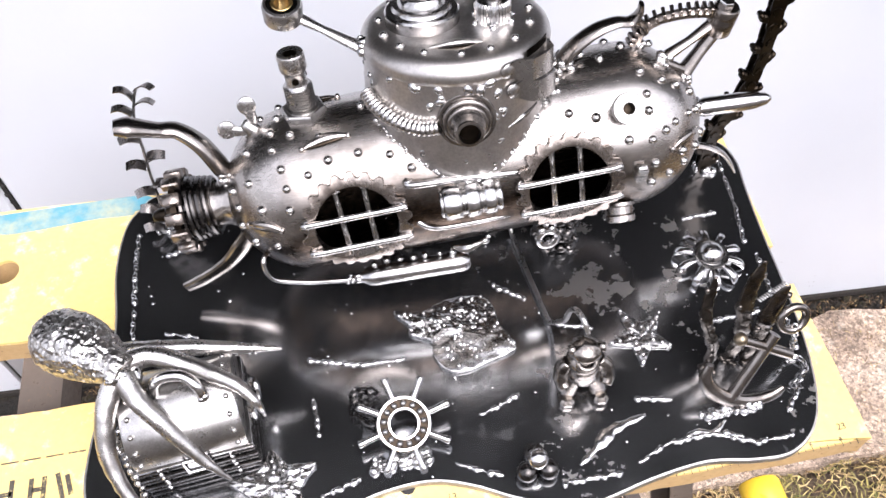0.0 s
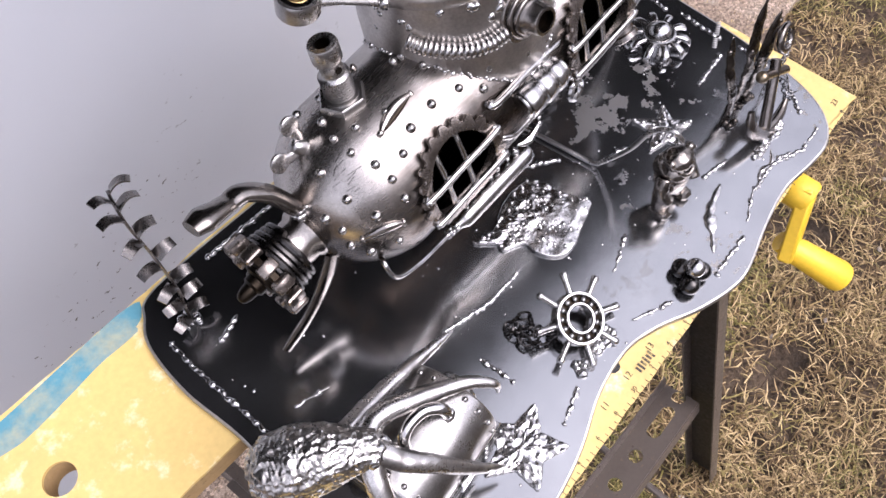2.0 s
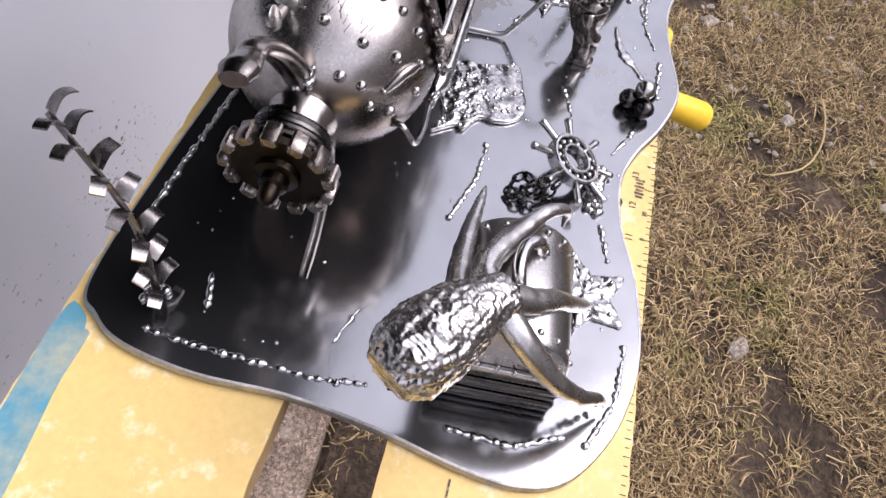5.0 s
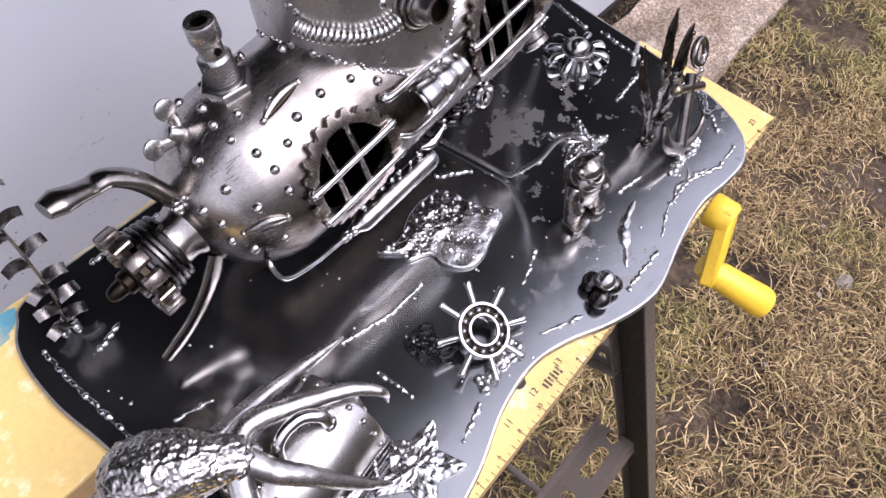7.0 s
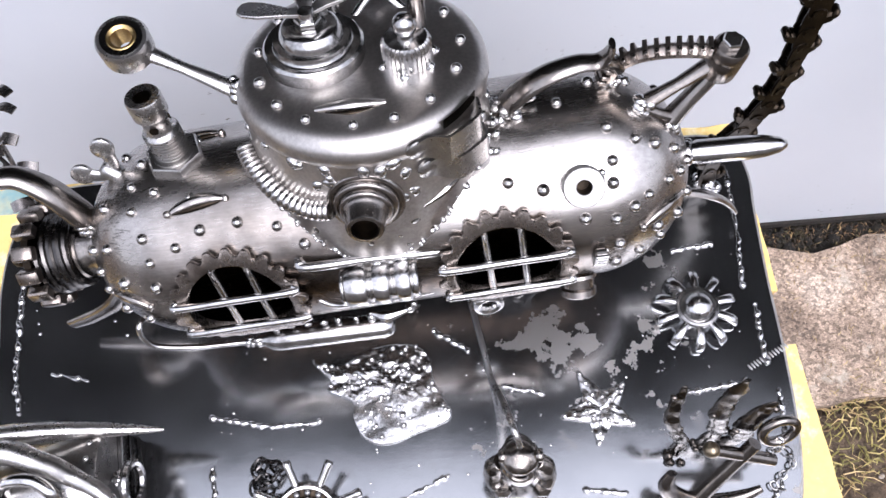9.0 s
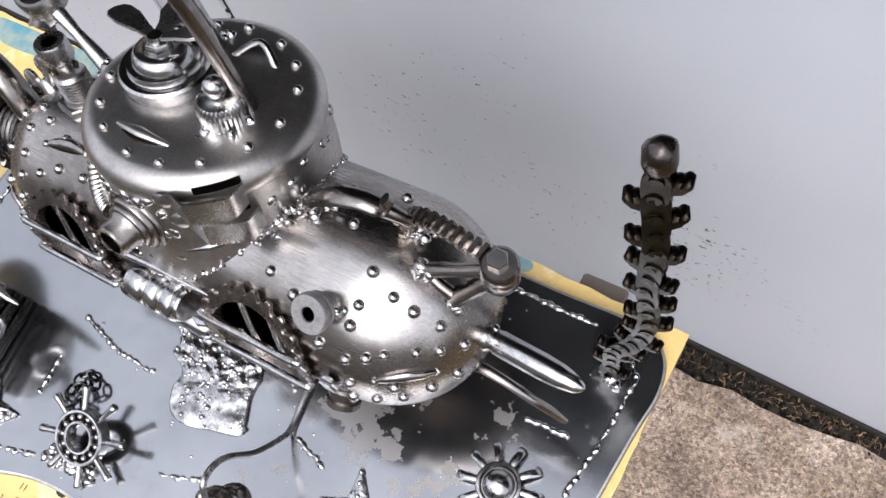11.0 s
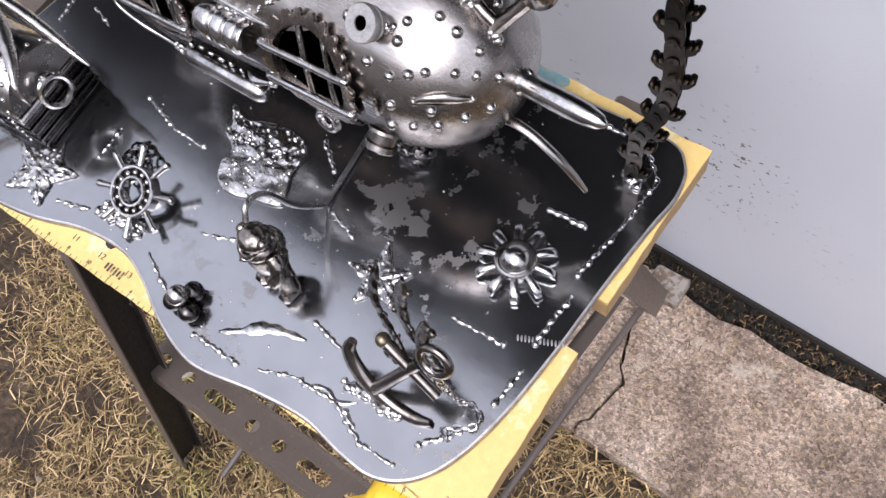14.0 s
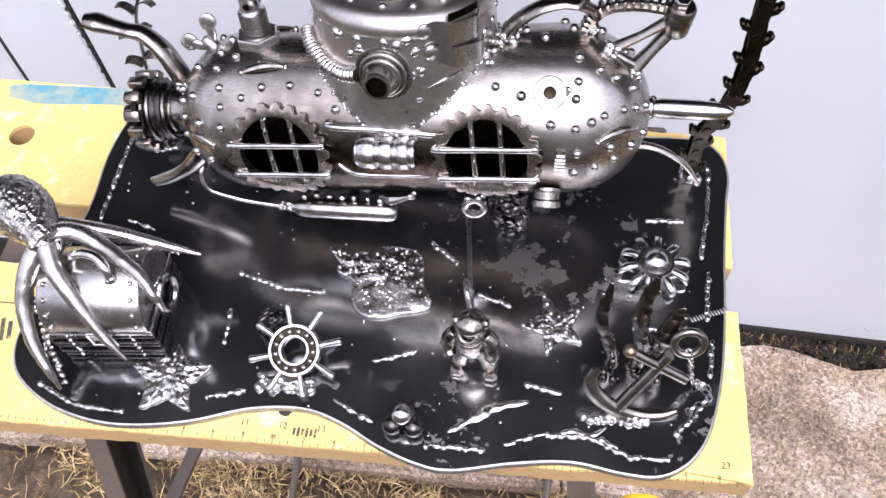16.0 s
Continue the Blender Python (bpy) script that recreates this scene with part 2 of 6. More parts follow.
WHITE = wall_paint()
PEELING = paint("peeling_timber", (0.30, 0.275, 0.24), (0.15, 0.105, 0.07), 0.7, 14.0, (0.48, 0.56))
SHADE = paint("near_black_matt", (0.012, 0.011, 0.010), (0.02, 0.018, 0.016), 0.85, 6.0)
UNSEEN_WALL = paint("unseen_wall_paint", (0.50, 0.465, 0.42), (0.38, 0.34, 0.30), 0.85, 6.0)
GAP_SHADE = paint("shaded_wall_gap", (0.018, 0.013, 0.009), (0.010, 0.008, 0.006), 0.85, 40.0, (0.45, 0.55))


def earth(name, tones, scale, grit, bump, depth, rough=0.95):
    m, nt, bs = surface(name)
    a, b = grain(nt, scale, 6, 0.65), grain(nt, grit, 5, 0.7)
    base = ramp(nt, a, [(0.30, tones[0]), (0.5, tones[1]), (0.70, tones[2])])
    c = mixed(nt, 0.8, base, ramp(nt, b, [(0.30, 0.25), (0.52, 0.85), (0.70, 1.35)]), "MULTIPLY")
    cells = nt.nodes.new("ShaderNodeTexVoronoi")
    cells.inputs["Scale"].default_value = 1.0
    nt.links.new(mapped(nt, grit * 1.6), cells.inputs["Vector"])
    c = mixed(nt, 0.45, c, ramp(nt, cells.outputs["Color"], [(0.2, 0.55), (0.8, 1.3)]), "MULTIPLY")
    nt.links.new(c, bs.inputs["Base Color"])
    bs.inputs["Roughness"].default_value = rough
    nt.links.new(bumped(nt, b, bump, depth), bs.inputs["Normal"])
    return m


SOIL = earth("worn_turf", ((0.030, 0.020, 0.012), (0.092, 0.062, 0.038), (0.19, 0.137, 0.094)), 6.0, 75.0, 1.0, 0.014)
def concrete():
    """Exposed-aggregate concrete: pale and dark pebbles in a sandy bed."""
    m, nt, bs = surface("old_concrete")
    blot, fine = grain(nt, 7.0, 5, 0.6), grain(nt, 420.0, 4, 0.65)
    col = ramp(nt, blot, [(0.34, (0.20, 0.148, 0.110)), (0.5, (0.36, 0.272, 0.205)), (0.64, (0.49, 0.395, 0.315))])
    for scale, stops in ((240.0, [(0.0, 0.45), (0.22, 0.55), (0.30, 0.95), (0.70, 1.05), (0.80, 1.5), (1.0, 1.7)]), (620.0, [(0.0, 0.5), (0.3, 0.85), (0.7, 1.1), (1.0, 1.45)])):
        cells = nt.nodes.new("ShaderNodeTexVoronoi")
        cells.inputs["Scale"].default_value = 1.0
        nt.links.new(mapped(nt, scale), cells.inputs["Vector"])
        split = nt.nodes.new("ShaderNodeSeparateColor")
        nt.links.new(cells.outputs["Color"], split.inputs["Color"])
        col = mixed(nt, 0.75, col, ramp(nt, split.outputs[0], stops), "MULTIPLY")
    lichen = ramp(nt, grain(nt, 13.0, 5, 0.7), [(0.60, 0.0), (0.70, 0.7)])
    col = mixed(nt, lichen, col, (0.58, 0.52, 0.43))
    damp = ramp(nt, grain(nt, 5.0, 5, 0.7), [(0.60, 0.0), (0.72, 0.75)])
    col = mixed(nt, damp, col, (0.12, 0.10, 0.05))
    nt.links.new(col, bs.inputs["Base Color"])
    bs.inputs["Roughness"].default_value = 0.92
    nt.links.new(bumped(nt, mixed(nt, 0.5, cells.outputs["Distance"], fine), 1.0, 0.004), bs.inputs["Normal"])
    return m


CONCRETE = concrete()
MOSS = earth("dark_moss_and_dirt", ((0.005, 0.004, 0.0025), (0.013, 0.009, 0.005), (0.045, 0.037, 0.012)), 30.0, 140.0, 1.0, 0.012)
STONE = earth("field_stone", ((0.24, 0.20, 0.16), (0.36, 0.31, 0.26), (0.46, 0.41, 0.35)), 25.0, 150.0, 0.4, 0.002, 0.8)


def blades_material(name, tones):
    """Dry and green grass, a tone for each blade."""
    m, nt, bs = surface(name)
    geo = nt.nodes.new("ShaderNodeNewGeometry")
    nt.links.new(ramp(nt, geo.outputs["Random Per Island"], tones), bs.inputs["Base Color"])
    bs.inputs["Roughness"].default_value = 0.75
    return m


RECESS_BLACK = paint("recess_black", (0.012, 0.010, 0.009), (0.03, 0.02, 0.014), 0.55, 20.0)
GRASS = blades_material("dry_grass", [(0.0, (0.060, 0.036, 0.016)), (0.3, (0.17, 0.108, 0.046)), (0.55, (0.34, 0.235, 0.11)), (0.75, (0.64, 0.48, 0.25)), (0.9, (0.29, 0.215, 0.075)), (1.0, (0.15, 0.12, 0.04))])
GREEN = blades_material("olive_grass", [(0.0, (0.06, 0.047, 0.017)), (0.35, (0.165, 0.14, 0.037)), (0.6, (0.28, 0.235, 0.065)), (0.85, (0.50, 0.40, 0.17)), (1.0, (0.13, 0.13, 0.033))])
LITTER = blades_material("leaf_litter", [(0.0, (0.012, 0.008, 0.005)), (0.55, (0.045, 0.027, 0.012)), (0.78, (0.11, 0.06, 0.022)), (0.94, (0.30, 0.20, 0.09)), (1.0, (0.06, 0.07, 0.02))])


# ---- shaping ----
def smooth_path(points, steps=6):
    """A rounded line through the points."""
    p = [Vector(q) for q in points]
    if len(p) < 3:
        return p
    p = [p[0] * 2 - p[1], *p, p[-1] * 2 - p[-2]]
    out = []
    for a, b, c, d in zip(p, p[1:], p[2:], p[3:]):
        for k in range(steps):
            t = k / steps
            out.append(0.5 * (2 * b + (c - a) * t + (2 * a - 5 * b + 4 * c - d) * t * t + (3 * b - a - 3 * c + d) * t ** 3))
    return out + [p[-2]]


def basis(axis, hint=(0, 0, 1)):
    """A turn whose z is the axis."""
    z = Vector(axis).normalized()
    x = Vector(hint) - z * z.dot(Vector(hint))
    if x.length < 1e-4:
        x = Vector((1, 0, 0)) - z * z.x
    x.normalize()
    return Matrix((x, z.cross(x), z)).transposed().to_4x4()


def at(place, axis=(0, 0, 1), hint=(1, 0, 0)):
    return Matrix.Translation(place) @ basis(axis, hint)


def skin(bm, rings, closed=False, cap=True):
    """Faces between rings of points."""
    vs = [[bm.verts.new(p) for p in ring] for ring in rings]
    n = len(vs[0])
    pairs = list(zip(vs, vs[1:])) + ([(vs[-1], vs[0])] if closed else [])
    for a, b in pairs:
        for k in range(n):
            bm.faces.new((a[k], a[(k + 1) % n], b[(k + 1) % n], b[k])).smooth = True
    if cap and not closed:
        bm.faces.new(vs[0][::-1])
        bm.faces.new(vs[-1])
    return vs


def tube(bm, points, radius, seg=10, flat=1.0, hint=(0, 0, 1), wobble=0.0):
    """A rod along a line; radius a number or one for each point (spread evenly), flat squeezes it."""
    pts = [Vector(p) for p in points]
    n = len(pts)
    radii = [radius] * n if isinstance(radius, (int, float)) else [np.interp(i / max(1, n - 1), np.linspace(0, 1, len(radius)), radius) for i in range(n)]
    rings, side = [], None
    for i, p in enumerate(pts):
        way = (pts[min(i + 1, n - 1)] - pts[max(i - 1, 0)]).normalized()
        side = (Vector(hint) if side is None else side)
        side = side - way * way.dot(side)
        if side.length < 1e-5:
            side = way.orthogonal()
        side.normalize()
        up = way.cross(side)
        r = radii[i]
        ring = []
        for k in range(seg):
            a = 2 * math.pi * k / seg
            q = p + (side * math.cos(a) * flat + up * math.sin(a)) * r
            if wobble:
                q += (q - p).normalized() * wobble * noise.noise(q * 260) if r > 1e-6 else Vector()
            ring.append(q)
        rings.append(ring)
    skin(bm, rings)


def lathe(bm, m, profile, seg=28, ripple=None):
    """A turned body: profile of (radius, height) about m's z."""
    rings = []
    for r, h in profile:
        ring = []
        for k in range(seg):
            a = 2 * math.pi * k / seg
            rr = max(r, 1e-5) * (ripple(k) if ripple else 1)
            ring.append(m @ Vector((rr * math.cos(a), rr * math.sin(a), h)))
        rings.append(ring)
    skin(bm, rings, cap=False)


def slab(bm, m, outline, low, high, holes=(), bevel=0.0):
    """A plate cut to an outline in m's xy, with one round or free hole of as many points if given."""
    if holes:
        outer, inner = outline, holes
        n = len(outer)
        rings = [[m @ Vector((*q, z)) for q in o] for o, z in ((inner, low), (outer, low), (outer, high), (inner, high))]
        vs = [[bm.verts.new(p) for p in ring] for ring in rings]
        for a, b in zip(vs, vs[1:] + vs[:1]):
            for k in range(n):
                bm.faces.new((a[k], a[(k + 1) % n], b[(k + 1) % n], b[k]))
        return
    cx, cy = sum(q[0] for q in outline) / len(outline), sum(q[1] for q in outline) / len(outline)
    far = max(math.hypot(q[0] - cx, q[1] - cy) for q in outline)
    k = 1 - bevel / far
    steps = [(k, low), (1, low + bevel), (1, high - bevel), (k, high)] if bevel else [(1, low), (1, high)]
    vs = [[bm.verts.new(m @ Vector((cx + (x - cx) * s, cy + (y - cy) * s, z))) for x, y in outline] for s, z in steps]
    n = len(outline)
    for a, b in zip(vs, vs[1:]):
        for i in range(n):
            bm.faces.new((a[i], a[(i + 1) % n], b[(i + 1) % n], b[i]))
    bm.faces.new(vs[0][::-1])
    bm.faces.new(vs[-1])


def box(bm, m, size, bevel=0.0):
    x, y, z = (s / 2 for s in size)
    if not bevel:
        slab(bm, m, [(-x, -y), (x, -y), (x, y), (-x, y)], -z, z)
        return
    b = bevel
    slab(bm, m, [(-x + b, -y), (x - b, -y), (x, -y + b), (x, y - b), (x - b, y), (-x + b, y), (-x, y - b), (-x, -y + b)], -z, z, bevel=b)


def ring_points(r, n, turn=0.0):
    return [(r * math.cos(2 * math.pi * k / n + turn), r * math.sin(2 * math.pi * k / n + turn)) for k in range(n)]


def ball(bm, m, r, seg=14, rough=0.0, freq=120.0, squash=(1, 1, 1)):
    rows = max(6, seg // 2)
    rings = []
    for j in range(rows + 1):
        th = math.pi * j / rows
        ring = []
        for k in range(seg):
            a = 2 * math.pi * k / seg
            v = Vector((math.sin(th) * math.cos(a) * squash[0], math.sin(th) * math.sin(a) * squash[1], -math.cos(th) * squash[2]))
            q = v * max(r, 1e-5) if 0 < j < rows else Vector((0, 0, v.z * r)) + Vector((math.cos(a), math.sin(a), 0)) * r * 1e-3
            w = m @ q
            if rough:
                w += (m.to_3x3() @ v) * rough * noise.noise(w * freq)
            ring.append(w)
        rings.append(ring)
    skin(bm, rings)


def torus(bm, m, big, small, seg=24, sec=8, arc=1.0, squash=1.0):
    pts = [m @ Vector((big * math.cos(2 * math.pi * arc * k / seg), big * math.sin(2 * math.pi * arc * k / seg) * squash, 0)) for k in range(seg + (arc < 1))]
    if arc < 1:
        tube(bm, pts, small, sec, hint=m.to_3x3() @ Vector((0, 0, 1)))
        return
    rings = []
    for k in range(seg):
        a = 2 * math.pi * k / seg
        out = Vector((math.cos(a), math.sin(a), 0))
        c = Vector((big * out.x, big * out.y * squash, 0))
        rings.append([m @ (c + out * small * math.cos(2 * math.pi * j / sec) + Vector((0, 0, small * math.sin(2 * math.pi * j / sec)))) for j in range(sec)])
    skin(bm, rings, closed=True)


def bead(bm, points, size=0.0022, lift=0.0004):
    """A weld run: one rope of overlapping drops, uneven in size."""
    path = [Vector(p) for p in points]
    line = []
    for a, b in zip(path, path[1:]):
        n = max(4, int((b - a).length / 0.0008))
        line += [a.lerp(b, k / n) for k in range(n)]
    line.append(path[-1])
    phase = random.uniform(0, 9)
    pts, radii = [], []
    for k, p in enumerate(line):
        s = k * 0.0008 / (size * 2.1)
        drop = abs(math.sin(math.pi * (s + 0.25 * noise.noise(Vector((s * 0.7, phase, 0))))))
        gap = noise.noise(Vector((s * 0.55, phase, 7)))
        radii.append(size * (0.42 + 0.50 * drop ** 0.7) * (0.85 + 0.5 * noise.noise(Vector((s, phase, 3)))) * (0.45 if gap < -0.32 else 1.0) * (0.4 if k in (0, len(line) - 1) else 1))
        pts.append(p + Vector((0.5 * size * noise.noise(Vector((s * 1.3, phase, 1))), 0.5 * size * noise.noise(Vector((s * 1.3, phase, 2))), lift)))
    tube(bm, pts, radii, 8, flat=0.62, wobble=size * 0.2)


def lumps(bm, centre, spread, count, size, up=Vector((0, 0, 1))):
    for _ in range(count):
        c = Vector(centre) + Vector([random.uniform(-1, 1) * k for k in spread])
        ball(bm, Matrix.Translation(c), size * random.uniform(0.6, 1.3), 8, size * 0.4, 350, (1, 1, 0.8))


def mesh_of(name, bm, material, normals=True):
    if normals:
        bmesh.ops.recalc_face_normals(bm, faces=bm.faces)
    me = bpy.data.meshes.new(name)
    bm.to_mesh(me)
    bm.free()
    me.materials.append(material)
    if material not in (CAST, OCTO, WELD, FORGED, WEED, FIGURE):
        me.set_sharp_from_angle(angle=radians(42))
    return me


def part(name, bm, material, parent, label=""):
    """One mesh under a thing or a part, shaped in world places."""
    ob = new(name, mesh_of(name, bm, material))
    ob.parent = parent
    if parent is not None and parent.type == "EMPTY":
        ob.matrix_parent_inverse = parent.matrix_basis.inverted()
    return tagged(ob, label, kind="stuff") if name in ("weld_spatter", "weld_crust") else tagged(ob, label)


def thing(name, base, label, category, group="", kind=""):
    ob = new(name)
    ob.location = base
    ob.empty_display_size = 0.02
    ob.matrix_basis = Matrix.Translation(base)
    return tagged(ob, label, category, group, kind)


def single(name, bm, material, label, category, group="", kind=""):
    return tagged(part(name, bm, material, None), label, category, group, kind)


def repeat(name, mesh, m, parent):
    """A piece that shares its mesh with others."""
    ob = new(name, mesh)
    ob.parent = parent
    if parent.type == "EMPTY":
        ob.matrix_parent_inverse = parent.matrix_basis.inverted()
    ob.matrix_basis = m
    return ob


B = bmesh.new
TOP = 0.7960          # the plate's upper face
JAW = 0.7900          # the bench's upper face


# ---- ground, slabs, wall ----
bm = B()
n = 90
xs = np.concatenate([np.linspace(-60, -1.6, 8), np.linspace(-1.5, 2.6, n), np.linspace(2.8, 60, 8)])
ys = np.concatenate([np.linspace(-60, -2.3, 8), np.linspace(-2.2, 0.6, n), np.linspace(0.8, 60, 8)])
verts = [[bm.verts.new((x, y, 0.012 * noise.noise(Vector((x, y, 0)) * 3.5) + 0.006 * noise.noise(Vector((x, y, 3)) * 14) - 0.012 - (0.03 if y > 0.2 else 0))) for x in xs] for y in ys]
for r0, r1 in zip(verts, verts[1:]):
    for k in range(len(xs) - 1):
        bm.faces.new((r0[k], r0[k + 1], r1[k + 1], r1[k])).smooth = True
ground = single("ground", bm, SOIL, "worn brown turf with patches of dry grass", "ground", kind="structure")


def wall_y(x):
    return 0.534 - 0.05 * x


def slab_edge(x, s):
    return 0.205 + 0.012 * noise.noise(Vector((x * 6, s, 0))) + 0.006 * noise.noise(Vector((x * 25, s, 1)))


def crack_x(y):
    jog = np.interp(y, (0.19, 0.226, 0.236, 0.308, 0.334, 0.36, 0.40, 0.50), (0.228, 0.226, 0.236, 0.250, 0.231, 0.226, 0.213, 0.203))
    return float(jog) + 0.004 * noise.noise(Vector((y * 40, 0, 9))) + 0.003 * noise.noise(Vector((y * 110, 0, 4)))


def cracked_slab(name, far, top, side):
    """A slab whose one side follows the crack, a ragged gap wide."""
    bm = B()
    line = [(crack_x(y) + side * (0.0020 + 0.0014 * noise.noise(Vector((y * 60, side, 0)))), y) for y in np.linspace(0.205, wall_y(0.2) - 0.032, 40)]
    k = 60
    row = [far + (line[0][0] - far) * i / k for i in range(k + 1)]
    rim = [(x, slab_edge(x, 2.0)) for x in row[:-1]]
    back = [(x, wall_y(x) - 0.038 + 0.026 * noise.noise(Vector((x * 8, 0, 5))) + 0.009 * noise.noise(Vector((x * 40, 0, 5)))) for x in row[::-1][1:]]
    outline = rim + line + back
    slab(bm, Matrix(), outline if side < 0 else outline[::-1], -0.06, top, bevel=0.0015)
    return single(name, bm, CONCRETE, "old cracked pebbly concrete slab along the wall", "concrete slab", kind="structure")


cracked_slab("pavement_1", -2.4, 0.014, -1)
cracked_slab("pavement_2", 3.0, 0.014, 1)
bm = B()
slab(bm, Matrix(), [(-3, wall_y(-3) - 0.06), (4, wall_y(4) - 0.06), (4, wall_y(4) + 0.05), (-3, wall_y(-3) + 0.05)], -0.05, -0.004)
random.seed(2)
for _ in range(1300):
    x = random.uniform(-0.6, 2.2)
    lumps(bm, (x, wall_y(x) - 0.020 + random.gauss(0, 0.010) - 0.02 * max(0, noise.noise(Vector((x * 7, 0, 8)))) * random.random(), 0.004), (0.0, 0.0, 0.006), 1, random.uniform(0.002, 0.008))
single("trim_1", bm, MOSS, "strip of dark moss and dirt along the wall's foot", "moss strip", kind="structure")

wall_turn = Matrix.Rotation(math.atan(-0.05), 4, "Z")


def wall_piece(name, x0, x1, z0, z1, thick, mat, label, proud=0.0):
    bm = B()
    m = Matrix.Translation(((x0 + x1) / 2, wall_y((x0 + x1) / 2) + thick / 2 - proud, (z0 + z1) / 2)) @ wall_turn
    box(bm, m, (x1 - x0, thick, z1 - z0), 0.003)
    return single(name, bm, mat, label, "wall", kind="structure")


for name, x0, x1 in (("wall_north", -0.4235, 3.2), ("wall_north_2", -0.5495, -0.4285), ("wall_north_3", -0.5985, -0.5555), ("wall_north_4", -2.6, -0.6025)):
    wall_piece(name, x0, x1, 0.03, 0.98, 0.05, WHITE, "smooth wall sheet painted bluish white")
# unseen dark room added for the plate to mirror: sill, floor, back, sides, roof
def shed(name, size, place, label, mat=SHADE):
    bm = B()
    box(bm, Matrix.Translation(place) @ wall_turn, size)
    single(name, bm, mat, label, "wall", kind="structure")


shed("wall_unseen_floor", (5.9, 2.4, 0.05), (0.3, wall_y(0.3) + 1.26, 0.95), "unseen floor of a dark room added for reflections")
shed("wall_unseen_back", (5.9, 0.06, 2.3), (0.3, wall_y(0.3) + 2.5, 2.1), "unseen back wall of a dark room added for reflections")
shed("wall_unseen_west", (0.06, 2.5, 2.3), (-2.65, wall_y(-2.65) + 1.25, 2.1), "unseen side wall of a dark room added for reflections")
shed("wall_unseen_east", (0.06, 2.5, 2.3), (3.25, wall_y(3.25) + 1.25, 2.1), "unseen side wall of a dark room added for reflections")
shed("ceiling_unseen", (6.0, 2.6, 0.06), (0.3, wall_y(0.3) + 1.25, 3.22), "unseen roof of a dark room added for reflections")
# added wall, out of view, that tones what hull and turret mirror
shed("wall_unseen_south", (8.0, 0.08, 2.0), (0.3, -2.3, 0.97), "unseen plain pale wall added across the yard for reflections", UNSEEN_WALL)
# near-black strip: shade of the gap below the wall, put in as colour
bm = B()
box(bm, Matrix.Translation((0.3, wall_y(0.3) + 0.004, 0.022)) @ wall_turn, (5.6, 0.016, 0.012))
single("trim_2", bm, GAP_SHADE, "near-black strip for the shaded gap at the wall's foot", "wall edge", kind="structure")
bm = B()
for x, half in ((-0.426, 0.0024), (-0.5525, 0.0026), (-0.6005, 0.0015)):
    box(bm, Matrix.Translation((x, wall_y(x) + 0.012, 0.50)) @ wall_turn, (half * 2, 0.020, 0.94))
for k in range(60):
    z = 0.06 + k * 0.0152
    ball(bm, Matrix.Translation((-0.426 + random.uniform(-0.002, 0.002), wall_y(-0.426) + 0.001, z)), random.uniform(0.002, 0.0038), 6, 0.002, 300)
single("trim_3", bm, SHADE, "dark crumbling sealant in the wall's joints", "joint sealant", kind="structure")
bm = B()
for k in range(26):
    ball(bm, Matrix.Translation((-0.431 - abs(random.gauss(0, 0.003)), wall_y(-0.43), random.uniform(0.42, 0.66))), random.uniform(0.0014, 0.0034), 6, 0.0012, 300, (1, 0.5, 1.3))
single("trim_4", bm, WHITE, "white paint blistering beside the wall's joint", "paint blisters", kind="structure")


# ---- folding workbench ----
bench = thing("workbench", (0, 0.13, 0), "yellow folding workbench with two chipped wooden jaws", "workbench")


def jaw(name, corners, holes, label):
    """A board with a chipped painted face, a raw edge band below, and bored dog holes."""
    bm = B()
    (x0, y0), (x1, y1), (x2, y2), (x3, y3) = corners     # front left, front right, back right, back left
    outline = []
    for (ax, ay), (bx, by) in zip(corners, corners[1:] + corners[:1]):
        k = max(3, int(math.hypot(bx - ax, by - ay) / 0.008))
        for i in range(k):
            t = i / k
            nx, ny = (by - ay), -(bx - ax)
            d = math.hypot(nx, ny)
            c = 0.0022 * max(0.0, noise.noise(Vector((ax + (bx - ax) * t, ay + (by - ay) * t, 1)) * 70)) + 0.0008 * noise.noise(Vector((ax + (bx - ax) * t, ay + (by - ay) * t, 4)) * 260)
            outline.append((ax + (bx - ax) * t - nx / d * c, ay + (by - ay) * t - ny / d * c))
    (hx, hy) = holes[0]

    def hole(o):
        return [(hx + 0.0105 * (x - hx) / math.hypot(x - hx, y - hy), hy + 0.0105 * (y - hy) / math.hypot(x - hx, y - hy)) for x, y in o]

    slab(bm, Matrix(), outline, JAW - 0.003, JAW, hole(outline))
    face = part(name, bm, YELLOW, bench, label)
    bm = B()
    inset = [(x + (hx - x) * 0.0006, y + math.copysign(0.0004, (y0 + y3) / 2 - y)) for x, y in outline]
    slab(bm, Matrix(), inset, JAW - 0.024, JAW - 0.0031, hole(inset))
    part("board_core", bm, EDGEWOOD, face, "raw brown board edge")
    return face


front_jaw = jaw("jaw", [(-0.325, -0.014), (0.2955, -0.010), (0.2945, 0.109), (-0.325, 0.106)], [(-0.265, 0.046)], "yellow painted board with a printed ruler along its edge")
back_jaw = jaw("jaw", [(-0.325, 0.166), (0.2935, 0.143), (0.2965, 0.263), (-0.325, 0.287)], [(-0.270, 0.226)], "yellow painted board with a smear of blue paint")

